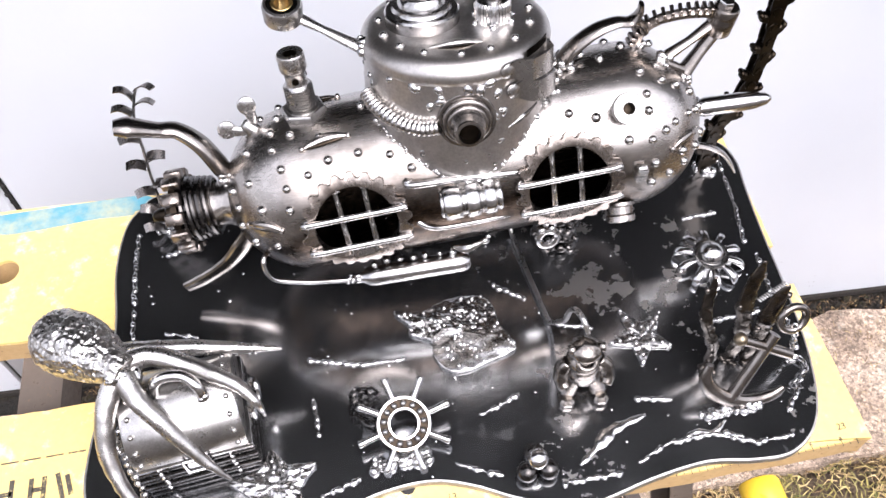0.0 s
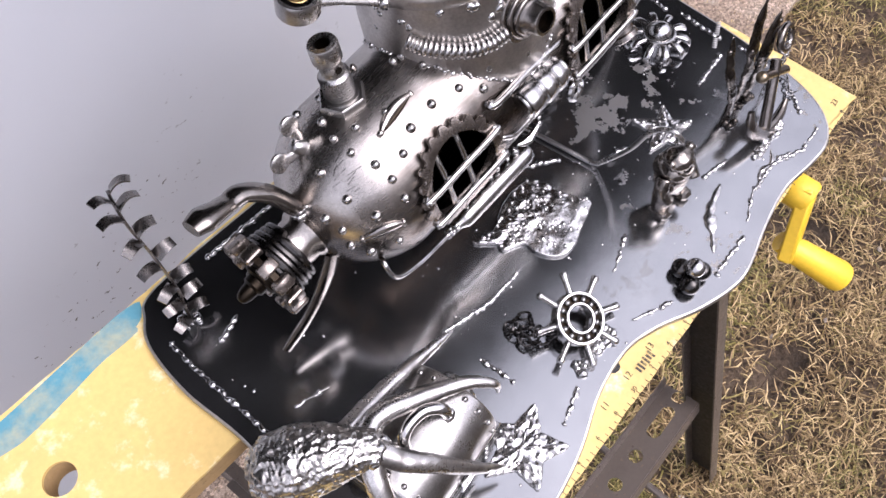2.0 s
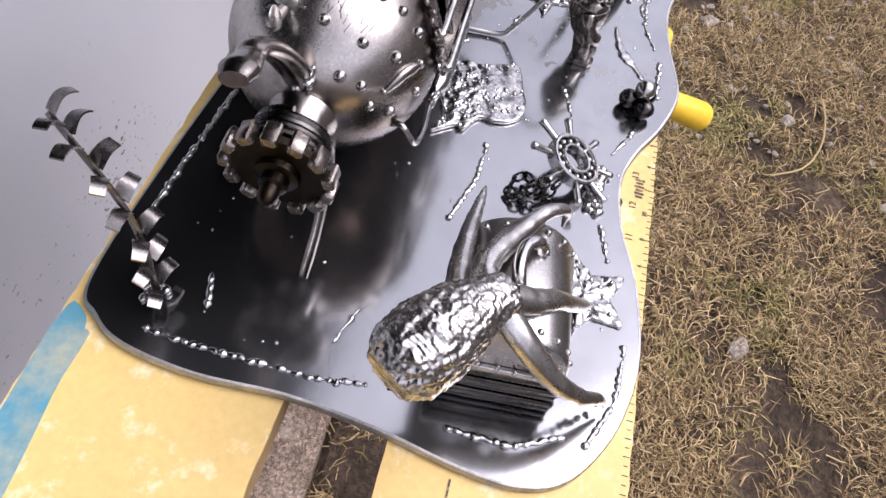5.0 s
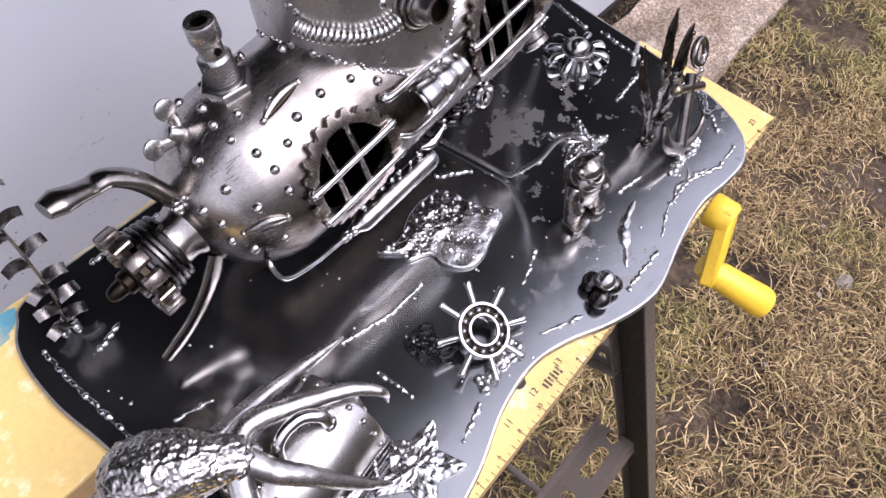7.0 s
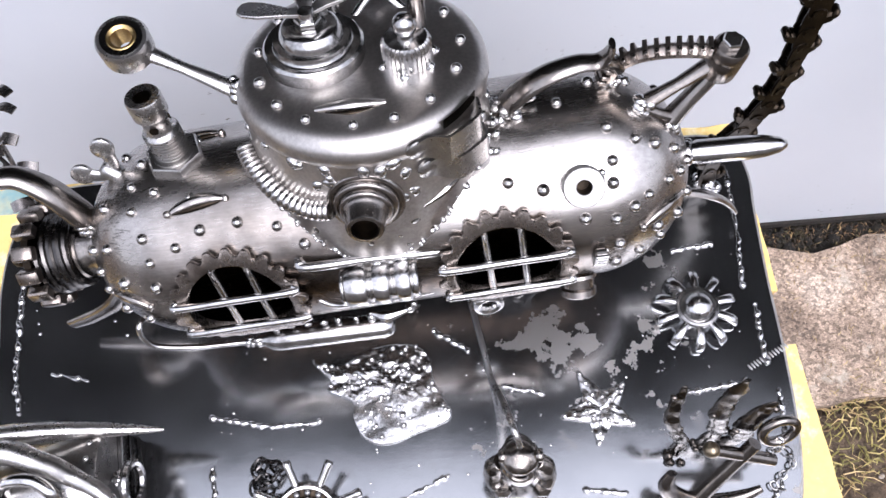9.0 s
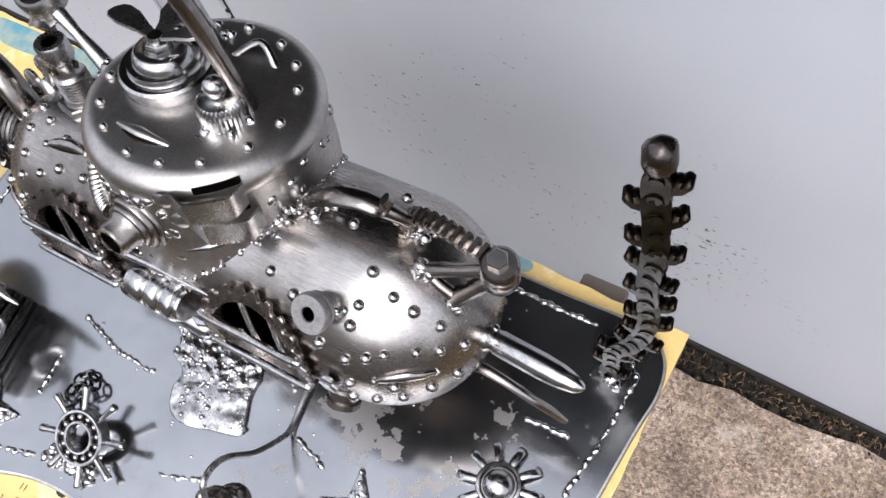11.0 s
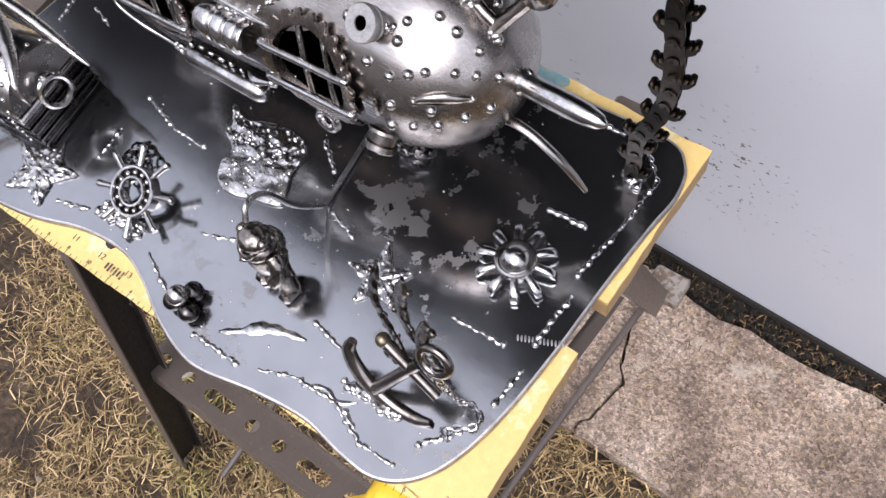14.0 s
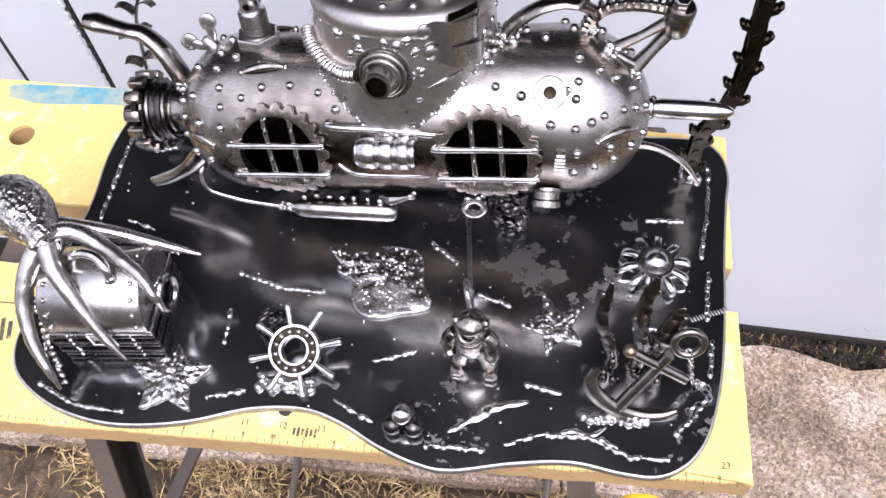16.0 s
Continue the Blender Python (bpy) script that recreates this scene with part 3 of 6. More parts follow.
for k, (x0, x1, y0, y1) in enumerate([(-0.30, -0.165, 0.262, 0.285), (0.10, 0.195, 0.254, 0.270)]):
    bm = B()
    out = []
    for i in range(40):
        a = 2 * math.pi * i / 40
        r = 1 + 0.22 * noise.noise(Vector((math.cos(a) * 2, math.sin(a) * 2, k)))
        out.append(((x0 + x1) / 2 + (x1 - x0) / 2 * r * math.copysign(abs(math.cos(a)) ** 0.6, math.cos(a)), min(y1 - 0.0035, (y0 + y1) / 2 + (y1 - y0) / 2 * r * math.copysign(abs(math.sin(a)) ** 0.6, math.sin(a)))))
    slab(bm, Matrix(), out, JAW - 0.0005, JAW + 0.0004)
    part("paint_smear", bm, BLUE, back_jaw, "smear of blue paint")


# notch drawn as a flat black patch, its depth put into colour
bm = B()
slab(bm, Matrix(), [(-0.0075, 0.0125), (-0.0035, 0.0078), (-0.0008, 0.0070), (0.0018, 0.0074), (0.0060, 0.0128), (0.0, 0.0150)], JAW - 0.0004, JAW + 0.0004)
part("notch", bm, RECESS_BLACK, front_jaw, "small black notch in the board")


def letters(text, x, y, size, parent, z=JAW + 0.0003, turn=0.0):
    cu = bpy.data.curves.new("printed_mark", "FONT")
    cu.body, cu.size, cu.align_x, cu.align_y, cu.extrude = text, size, "CENTER", "CENTER", 0.00012
    tmp = bpy.data.objects.new("tmp", cu)
    me = bpy.data.meshes.new_from_object(tmp)
    bpy.data.objects.remove(tmp)
    me.materials.append(PRINT)
    ob = new("printed_mark", me)
    ob.parent = parent
    ob.matrix_basis = Matrix.Translation((x, y, z)) @ Matrix.Rotation(turn, 4, "Z")
    return ob


for inch in range(9, 24):
    letters(str(inch), (inch - 12) * 0.0254, 0.0005, 0.0062, front_jaw)
for cm in range(22, 60, 2):
    letters("30" if cm == 30 else str(cm % 10), (cm - 30.48) * 0.01, -0.0075, 0.0042, front_jaw)
bm = B()
for k in range(22, 120):
    x = (k * 0.5 - 30.48) * 0.01
    if x > 0.29:
        break
    box(bm, Matrix.Translation((x, -0.0105, JAW + 0.0003)), (0.0004, 0.0022 if k % 2 else 0.0034, 0.0002))
part("ruler_scale", bm, PRINT, front_jaw, "faded black ruler ticks")
bm = B()
for k, (dx, w, h) in enumerate([(0, 0.003, 0.018), (-0.0045, 0.010, 0.003), (0.012, 0.003, 0.016), (0.020, 0.003, 0.016), (0.016, 0.007, 0.003), (0.030, 0.003, 0.018), (0.0355, 0.003, 0.014)]):
    box(bm, Matrix.Translation((-0.245 + dx, 0.052, JAW + 0.0003)) @ Matrix.Rotation(0.25 if k > 4 else 0, 4, "Z"), (w, h, 0.0002))
for k in range(5):
    box(bm, Matrix.Translation((-0.262 + k * 0.014, 0.073, JAW + 0.0003)), (0.011, 0.001, 0.0002))
part("printed_mark", bm, PRINT, front_jaw, "faded black printed test mark")
bm = B()
for k in range(6):
    box(bm, Matrix.Translation((0.008 + k * 0.0028, -0.0025, JAW + 0.0003)), (0.0016, 0.006 if k % 2 else 0.0045, 0.0002))
part("printed_mark", bm, PRINT, front_jaw, "faded black printed maker's mark")


def leg(top, foot, inward):
    """A deep pressed channel, its back turned outwards, its open side inwards."""
    top, foot = Vector(top), Vector(foot)
    bm = B()
    m = at((top + foot) / 2, top - foot, (inward, 0, 0))
    h = (top - foot).length
    w, d, t = 0.017, 0.042, 0.002
    slab(bm, m, [(-w / 2, -d / 2), (w / 2, -d / 2), (w / 2, -d / 2 + t), (-w / 2 + t, -d / 2 + t), (-w / 2 + t, d / 2 - t), (w / 2, d / 2 - t), (w / 2, d / 2), (-w / 2, d / 2)], -h / 2, h / 2)
    ob = part("leg", bm, LEGS, bench, "brown painted pressed-steel leg")
    # shade inside the channel, put in as black sheets
    bm = B()
    box(bm, m @ Matrix.Translation((-w / 2 + t + 0.0008, 0, 0)), (0.001, d - 2 * t - 0.002, h - 0.01))
    box(bm, m @ Matrix.Translation((0.0, d / 2 - t - 0.0008, 0)), (w - 0.004, 0.001, h - 0.01))
    part("inner_shade", bm, RECESS_BLACK, ob, "black inner sheet standing for the shade inside the leg")


SIDES = ((-0.165, -0.250, 1), (0.190, 0.270, -1))
for x_top, x_foot, inward in SIDES:
    leg((x_top, 0.050, JAW - 0.026), (x_foot, -0.147, 0.0), inward)
    leg((x_top, 0.200, JAW - 0.026), (x_foot * 0.86, 0.440, 0.03), inward)
    bm = B()
    tube(bm, [(x_foot * 0.82, 0.478, 0.034), (x_foot * 0.725, 0.10, 0.030), (x_foot * 0.70, -0.140, 0.028)], 0.0055, 8)
    part("foot_bar", bm, LEGS, bench, "dark steel bar near the ground")
    bm = B()
    box(bm, Matrix.Translation((x_foot * 0.86, 0.470, 0.030)), (0.056, 0.046, 0.030), 0.004)
    part("foot_pad", bm, PEELING, bench, "worn grey-brown foot block")


def holed_bar(name, a, b, height, step, tilt=0.0, lip=0.012):
    """A flat strut pierced by round holes, each third one drawn out long, with folded edges."""
    a, b = Vector(a), Vector(b)
    m = Matrix.Translation(a) @ basis(Vector((0, 0, 1)).cross(b - a), b - a) @ Matrix.Rotation(radians(tilt), 4, "X")
    length = (b - a).length
    bm = B()
    seg, x, k, r = 20, 0.0, 0, height * 0.19
    while x < length - 0.3 * step:
        cell = min(step * (1.5 if k % 3 == 2 else 1.0), length - x)
        reach = max(0.0, cell - step) * 0.7
        c = x + cell / 2
        outer, inner = [], []
        for q in range(seg):
            ang = 2 * math.pi * (q + 0.5) / seg
            u, v = math.cos(ang), math.sin(ang)
            big = 1 / max(abs(u), abs(v))
            outer.append((c + u * big * cell / 2, v * big * height / 2))
            inner.append((c + u * r + math.copysign(reach, u), v * r))
        slab(bm, m, outer, -0.001, 0.001, inner)
        x, k = x + cell, k + 1
    for side in (1, -1):
        box(bm, m @ Matrix.Translation((length / 2, side * height / 2, side * lip / 2 - 0.001)), (length, 0.002, lip))
    part(name, bm, LEGS, bench, "brown steel step pierced with holes")


holed_bar("step", (-0.245, -0.045, 0.285), (0.232, -0.049, 0.285), 0.047, 0.044, 72.0, 0.020)
holed_bar("strut", (-0.200, -0.01, 0.46), (-0.200, 0.30, 0.34), 0.030, 0.040)
holed_bar("strut", (0.222, -0.01, 0.46), (0.222, 0.30, 0.34), 0.030, 0.040)
for rx in (-0.245, 0.225):
    bm = B()
    box(bm, Matrix.Translation((rx, 0.135, JAW - 0.042)), (0.03, 0.25, 0.034), 0.002)
    part("jaw_rail", bm, LEGS, bench, "brown steel rail beneath the jaws")
for rx in (-0.140, 0.205):
    bm = B()
    tube(bm, [(rx, 0.0, JAW - 0.045), (rx, 0.26, JAW - 0.045)], 0.006, 10)
    for k in range(60):
        torus(bm, at((rx, 0.005 + k * 0.0042, JAW - 0.045), (0, 1, 0)), 0.006, 0.0011, 10, 4)
    part("vise_screw", bm, DARK, bench, "greasy steel vise screw")


bm = B()
box(bm, Matrix.Translation((0.2385, 0.2705, 0.7710)), (0.030, 0.013, 0.022), 0.0015)
part("jaw_bracket", bm, LEGS, bench, "grey-brown steel bracket behind the back board")


def crank(hub, knee, tip):
    """A plastic crank: a flat arm, a round boss and a turning grip."""
    hub, knee, tip = Vector(hub), Vector(knee), Vector(tip)
    bm = B()
    lathe(bm, at(hub + Vector((0, 0.012, 0)), (0, -1, 0)), [(0.0, 0), (0.013, 0), (0.014, 0.002), (0.014, 0.018), (0.012, 0.021), (0, 0.021)], 20)
    m = at((hub + knee) / 2 + Vector((0, -0.004, 0)), knee - hub, (0, 1, 0))
    box(bm, m, (0.012, 0.024, (knee - hub).length + 0.02), 0.002)
    arm = part("crank_handle", bm, KNOB, bench, "yellow plastic crank handle")
    bm = B()
    lathe(bm, at(knee, tip - knee), [(0, -0.006), (0.0085, -0.006), (0.0095, 0.0), (0.0095, 0.006), (0.0115, 0.014), (0.0135, (tip - knee).length - 0.004), (0.0125, (tip - knee).length), (0, (tip - knee).length)], 20)
    part("grip", bm, KNOB, arm, "yellow plastic grip")


crank((0.237, -0.020, 0.733), (0.215, -0.033, 0.695), (0.234, -0.085, 0.671))
crank((-0.262, -0.016, 0.735), (-0.228, -0.030, 0.745), (-0.262, -0.080, 0.748))

# ---- base plate ----

def plate_outline():
    """The wavy sheet: its long waves in front, a slight waist left and right."""
    key = [(-0.150, 0.274), (-0.170, 0.262), (-0.181, 0.243), (-0.186, 0.205), (-0.184, 0.160), (-0.188, 0.115), (-0.196, 0.070), (-0.197, 0.040), (-0.187, 0.018),
           (-0.160, 0.000), (-0.128, -0.009), (-0.097, -0.010), (-0.060, -0.004), (-0.022, 0.008), (0.012, 0.011), (0.038, 0.004), (0.064, -0.009),
           (0.090, -0.018), (0.112, -0.020), (0.150, -0.012), (0.185, -0.008), (0.215, -0.012), (0.238, -0.012), (0.257, -0.001), (0.270, 0.020),
           (0.279, 0.055), (0.284, 0.100), (0.287, 0.150), (0.291, 0.195), (0.294, 0.222), (0.288, 0.243), (0.268, 0.254), (0.20, 0.2535), (0.08, 0.258), (-0.06, 0.270)]
    loop = [Vector((x, y, 0)) for x, y in key]
    full = smooth_path([*loop[-2:], *loop, *loop[:3]], 6)
    return [(p.x, p.y) for p in full[12:12 + 6 * len(loop)]]


plate = thing("base_plate", (0.05, 0.12, JAW), "dark lacquered steel plate with a wavy cut edge and weld runs", "steel plate")
bm = B()
slab(bm, Matrix(), plate_outline(), JAW + 0.0002, TOP, bevel=0.0008)
part("sheet", bm, PLATE, plate)
bm = B()
edge = plate_outline()
rings = []
cxy = Vector((0.05, 0.125, 0))
for k, (x, y) in enumerate(edge):
    a, b = Vector((*edge[k - 1], 0)), Vector((*edge[(k + 1) % len(edge)], 0))
    t = (b - a).normalized()
    o = Vector((t.y, -t.x, 0))
    if o.dot(Vector((x, y, 0)) - cxy) < 0:
        o = -o
    c = Vector((x, y, 0)) + o * 0.0002
    rings.append([c + o * u + Vector((0, 0, z)) for u, z in ((0, JAW + 0.0008), (0.0008, JAW + 0.0012), (0.0008, TOP - 0.0010), (0.0002, TOP - 0.0001), (-0.0010, TOP + 0.0002))])
skin(bm, rings, closed=True)
part("ground_edge", bm, GROUND_OFF, plate, "bright ground edge")

RUNS = [
    [(-0.055, 0.108), (-0.018, 0.098), (0.011, 0.097)], [(-0.051, 0.052), (-0.053, 0.079)], [(-0.150, 0.147), (-0.127, 0.139)], [(0.031, 0.019), (0.059, 0.006)],
    [(0.093, -0.006), (0.132, -0.005)], [(0.143, -0.001), (0.166, 0.008), (0.194, 0.009), (0.211, 0.002), (0.222, -0.002), (0.245, -0.001)],
    [(0.272, 0.056), (0.275, 0.083)], [(0.272, 0.097), (0.275, 0.136)], [(0.270, 0.145), (0.277, 0.186), (0.280, 0.224), (0.266, 0.239)],
    [(0.153, 0.041), (0.178, 0.036)], [(0.117, 0.105), (0.141, 0.097)], [(0.080, 0.145), (0.102, 0.128)], [(0.052, 0.048), (0.081, 0.058)], [(-0.054, 0.013), (-0.028, 0.020)],
]
RUNS += [
    [(-0.170, 0.013), (-0.140, 0.000), (-0.106, -0.002)], [(-0.178, 0.083), (-0.179, 0.049), (-0.166, 0.022)], [(-0.170, 0.238), (-0.172, 0.206), (-0.172, 0.150), (-0.167, 0.124)],
    [(-0.150, 0.213), (-0.130, 0.218)], [(-0.115, 0.264), (-0.06, 0.260), (0.00, 0.254)], [(0.170, 0.244), (0.247, 0.243)], [(0.222, 0.087), (0.259, 0.089)],
    [(0.233, 0.175), (0.260, 0.177)], [(0.247, 0.014), (0.266, 0.035)], [(0.201, 0.009), (0.213, 0.003)],
]
random.seed(4)
for run in RUNS:
    bm = B()
    bead(bm, [(x, y, TOP) for x, y in run], 0.0023)
    part("weld_bead", bm, WELD, plate)
random.seed(5)
bm = B()
for _ in range(150):
    x, y = random.uniform(-0.17, 0.27), random.uniform(0.0, 0.24)
    if -0.165 < x < -0.08 and 0.03 < y < 0.11:
        continue
    s = random.uniform(0.0003, 0.0010)
    ball(bm, Matrix.Translation((x, y, TOP)), s, 6, s * 0.4, 500, (1.2, 1, 0.6))
part("weld_spatter", bm, WELD, plate, "tiny beads of weld spatter")


def brushed_patch(points, width):
    """A thin flow of bright filler metal on the sheet."""
    bm = B()
    path = smooth_path([(x, y, TOP + 0.0002) for x, y in points], 10)
    n = len(path)
    rings = []
    for i, p in enumerate(path):
        way = (path[min(i + 1, n - 1)] - path[max(i - 1, 0)]).normalized()
        side = Vector((-way.y, way.x, 0))
        w = width * (0.35 + 0.65 * math.sin(math.pi * (i + 0.5) / n)) * (1 + 0.8 * noise.noise(p * 190))
        rings.append([p - side * w - Vector((0, 0, 0.0006)), p - side * w * 0.8 + Vector((0, 0, 0.0004)), p + side * w * 0.8 + Vector((0, 0, 0.0004)), p + side * w - Vector((0, 0, 0.0006))])
    skin(bm, rings)
    part("metal_flow", bm, CAST, plate, "thin bright flow of filler metal")


brushed_patch([(0.107, 0.004), (0.120, 0.013), (0.134, 0.023), (0.157, 0.029)], 0.0034)
brushed_patch([(0.172, 0.006), (0.184, 0.012), (0.196, 0.010), (0.206, 0.016)], 0.0020)
bm = B()
for k in range(13):
    c = Vector((0.262, 0.097, TOP + 0.0002)).lerp(Vector((0.286, 0.107, TOP + 0.0002)), k / 12)
    ball(bm, Matrix.Translation(c) @ Matrix.Rotation(0.55, 4, "Z"), 0.0022, 8, 0.0002, 400, (0.34, 1, 0.25))
part("filed_seam", bm, GROUND_OFF, plate, "row of dull file ridges")

# ---- submarine ----
NOSE_A, NOSE_B, GIRTH = Vector((-0.032, 0.183, 0.886)), Vector((0.167, 0.179, 0.906)), 0.0526
ALONG = (NOSE_B - NOSE_A).normalized()
FRONT = (Vector((0, 0, 1)).cross(ALONG) * -1).normalized()
ABOVE = FRONT.cross(ALONG) * -1 if FRONT.cross(ALONG).z < 0 else FRONT.cross(ALONG)
BODY = (NOSE_B - NOSE_A).length


def hull_at(u, angle, lift=0.0):
    """A place and its normal on the hull: u metres along from the first cap's centre, angle in degrees up from the front."""
    a = radians(angle)
    out = FRONT * math.cos(a) + ABOVE * math.sin(a)
    if u < 0:
        s = max(-1, u / GIRTH)
        n = (ALONG * s + out * math.sqrt(max(0, 1 - s * s))).normalized()
        return NOSE_A + n * (GIRTH + lift), n
    if u > BODY:
        s = min(1, (u - BODY) / GIRTH)
        n = (ALONG * s + out * math.sqrt(max(0, 1 - s * s))).normalized()
        return NOSE_B + n * (GIRTH + lift), n
    return NOSE_A + ALONG * u + out * (GIRTH + lift), out


PORTS = [(0.0285, 17.0), (0.157, 15.0)]
PORT_R = 0.0255
sub = thing("submarine", (0.068, 0.181, TOP), "welded scrap-steel submarine with riveted hull, turret and barred portholes", "sculpture")


def hull():
    """A capsule with two openings; thick, open and dark within."""
    bm = B()
    stations = []
    for k in range(0, 25):
        stations.append(-GIRTH * math.cos(math.pi / 2 * k / 24))
    stations += list(np.linspace(0, BODY, 72))[1:-1]
    for k in range(0, 25):
        stations.append(BODY + GIRTH * math.sin(math.pi / 2 * k / 24))
    stations[0] += 1e-5
    stations[-1] -= 1e-5
    seg = 144
    grid = [[bm.verts.new(hull_at(u, 360 * k / seg)[0]) for k in range(seg)] for u in stations]
    for i in range(len(stations) - 1):
        um = (stations[i] + stations[i + 1]) / 2
        for k in range(seg):
            ang = 360 * (k + 0.5) / seg
            ang = ang - 360 if ang > 180 else ang
            if any(math.hypot(um - pu, radians(ang - pa) * GIRTH) < PORT_R + 0.0012 for pu, pa in PORTS):
                continue
            bm.faces.new((grid[i][k], grid[i][(k + 1) % seg], grid[i + 1][(k + 1) % seg], grid[i + 1][k])).smooth = True
    bm.faces.new(grid[0])
    bm.faces.new(grid[-1])
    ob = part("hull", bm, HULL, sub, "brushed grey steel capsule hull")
    solid = ob.modifiers.new("thickness", "SOLIDIFY")
    solid.thickness, solid.offset = 0.0025, -1
    return ob


hull_ob = hull()

# rivets: one low dome, shared
bm = B()
lathe(bm, Matrix(), [(0.0024, -0.0012), (0.0024, 0.0), (0.0022, 0.0008), (0.0015, 0.0017), (0.0006, 0.0021), (0.0, 0.0022)], 12)
RIVET = mesh_of("rivet", bm, RIVETED)


def rivet(place, normal, size=1.0, parent=hull_ob):
    repeat("rivet", RIVET, Matrix.Translation(place) @ basis(normal) @ Matrix.Scale(size * 1.24, 4), parent)


LEFT_RIVETS = [(-8, 63), (-7, 50), (-8, 36), (7, 56), (20, 63), (38, 64), (56, 59), (67, 48), (17, 80), (0, 86), (-12, 92), (-12, 78), (-8, 106), (-43, 60), (-41, 41), (-42, 20),
               (-9, 134), (-25, 38), (-29, 86), (-30, 60), (-36, 5), (-22, 8), (14, 112), (-20, 120), (44, 100), (52, 84)]
RIGHT_RIVETS = [(163, 62), (178, 56), (210, 65), (209, 54), (195, 38), (209, 35), (218, 39), (225, 43), (236, 47), (222, 75), (231, 72), (241, 69), (243, 49), (244, 87), (249, 54),
                (231, 5), (241, 8), (248, 7), (220, 4), (210, 82), (210, 18), (208, 2), (229, 18), (190, 100), (206, 112), (222, 118), (236, 108), (200, 130), (176, 120), (240, 140)]
random.seed(7)
for u, a in LEFT_RIVETS + RIGHT_RIVETS:
    rivet(*hull_at(u / 1000, a), random.uniform(0.85, 1.1))

# slots: short weld-lipped gills
def gill(u0, a0, u1, a1):
    steps = (0, 0.2, 0.4, 0.6, 0.8, 1)
    p = [hull_at(u0 + (u1 - u0) * t, a0 + (a1 - a0) * t + 3.0 * math.sin(math.pi * t), 0.0004)[0] for t in steps]
    low = [hull_at(u0 + (u1 - u0) * t, a0 + (a1 - a0) * t - 0.2, 0.0006)[0] for t in steps]
    nrm = hull_at((u0 + u1) / 2, (a0 + a1) / 2)[1]
    bm = B()
    tube(bm, smooth_path(p, 4), [0.0012, 0.0024, 0.0030, 0.0031, 0.0026, 0.0012], 12, flat=0.75, hint=nrm, wobble=0.0002)
    lumps(bm, p[0], (0.0006,) * 3, 3, 0.0015)
    lumps(bm, p[-1], (0.0006,) * 3, 3, 0.0017)
    part("gill_hood", bm, BRUSHED, hull_ob, "raised steel hood over a slit")
    # the slit's shade, laid on as a black strip
    bm = B()
    tube(bm, smooth_path(low, 4), [0.0004, 0.0013, 0.0017, 0.0017, 0.0013, 0.0004], 8, flat=0.6, hint=nrm)
    part("gill_shade", bm, BLACK, hull_ob, "black strip for the shaded slit")


for g in [(0.006, 73, 0.034, 77), (0.222, 24, 0.243, 27), (-0.036, 25, -0.016, 22), (0.004, 118, 0.03, 122)]:
    gill(*g)

# engraved scratches on the cap
bm = B()
random.seed(8)
for k in range(14):
    u, a = -0.030 + 0.0022 * (k % 5) + random.uniform(-0.001, 0.001), 62 + 2.2 * k
    p0, n0 = hull_at(u, a, 0.00005)
    p1, _ = hull_at(u + random.uniform(0.004, 0.009), a + random.uniform(-3, 3), 0.00005)
    tube(bm, [p0, p1], 0.00022, 4)
part("engraving", bm, DARK, hull_ob, "engraved scratch marks")


# portholes
def porthole(u0, a0):
    bm = B()
    teeth, per = 22, 12
    n = teeth * per
    rows = []
    for k in range(n):
        f = (k % per) / per
        tip = 0.0316 + 0.0017 * max(-1.0, min(1.0, 1.35 * math.sin(2 * math.pi * f) + 0.1))
        th = 2 * math.pi * k / n
        ring = []
        for r, h in ((PORT_R - 0.0007, -0.0016), (PORT_R - 0.0007, 0.0040), (PORT_R + 0.0004, 0.0046), (tip - 0.0006, 0.0049), (tip, 0.0043), (tip, 0.0028), (PORT_R + 0.0022, 0.0016), (PORT_R + 0.0020, -0.0008)):
            ring.append(hull_at(u0 + r * math.cos(th), a0 + math.degrees(r * math.sin(th) / GIRTH), h)[0])
        rows.append(ring)
    vs = [[bm.verts.new(p) for p in ring] for ring in rows]
    for a, b in zip(vs, vs[1:] + vs[:1]):
        for j in range(7):
            bm.faces.new((a[j], a[j + 1], b[j + 1], b[j]))
    ring_ob = part("porthole_ring", bm, RINGS, sub, "toothed sprocket welded round the porthole")
    for da in (9.5, -11.5):
        bm = B()
        r = PORT_R + 0.003
        p0 = hull_at(u0 - r, a0 + da, 0.0062)[0]
        p1 = hull_at(u0 + r, a0 + da, 0.0062)[0]
        tube(bm, smooth_path([p0 - FRONT * 0.0025, p0, p0.lerp(p1, 0.5), p1, p1 - FRONT * 0.0025], 4), 0.0020, 10)
        lumps(bm, p0, (0.001, 0.0008, 0.001), 4, 0.0017)
        lumps(bm, p1, (0.001, 0.0008, 0.001), 4, 0.0017)
        part("horizontal_bar", bm, BRIGHT, ring_ob)
    for du in (-0.0085, 0.0085):
        bm = B()
        r = PORT_R
        p0 = hull_at(u0 + du, a0 + 27, 0.0008)[0]
        p1 = hull_at(u0 + du, a0 - 27, 0.0008)[0]
        mid = (p0 + p1) / 2 + FRONT * 0.001
        tube(bm, [p0, p0.lerp(mid, 0.5), mid, p1.lerp(mid, 0.5), p1], 0.0020, 10)
        lumps(bm, p0, (0.0012, 0.001, 0.0018), 7, 0.0019)
        part("vertical_bar", bm, BRIGHT, ring_ob)
    return ring_ob


for u, a in PORTS:
    porthole(u, a)

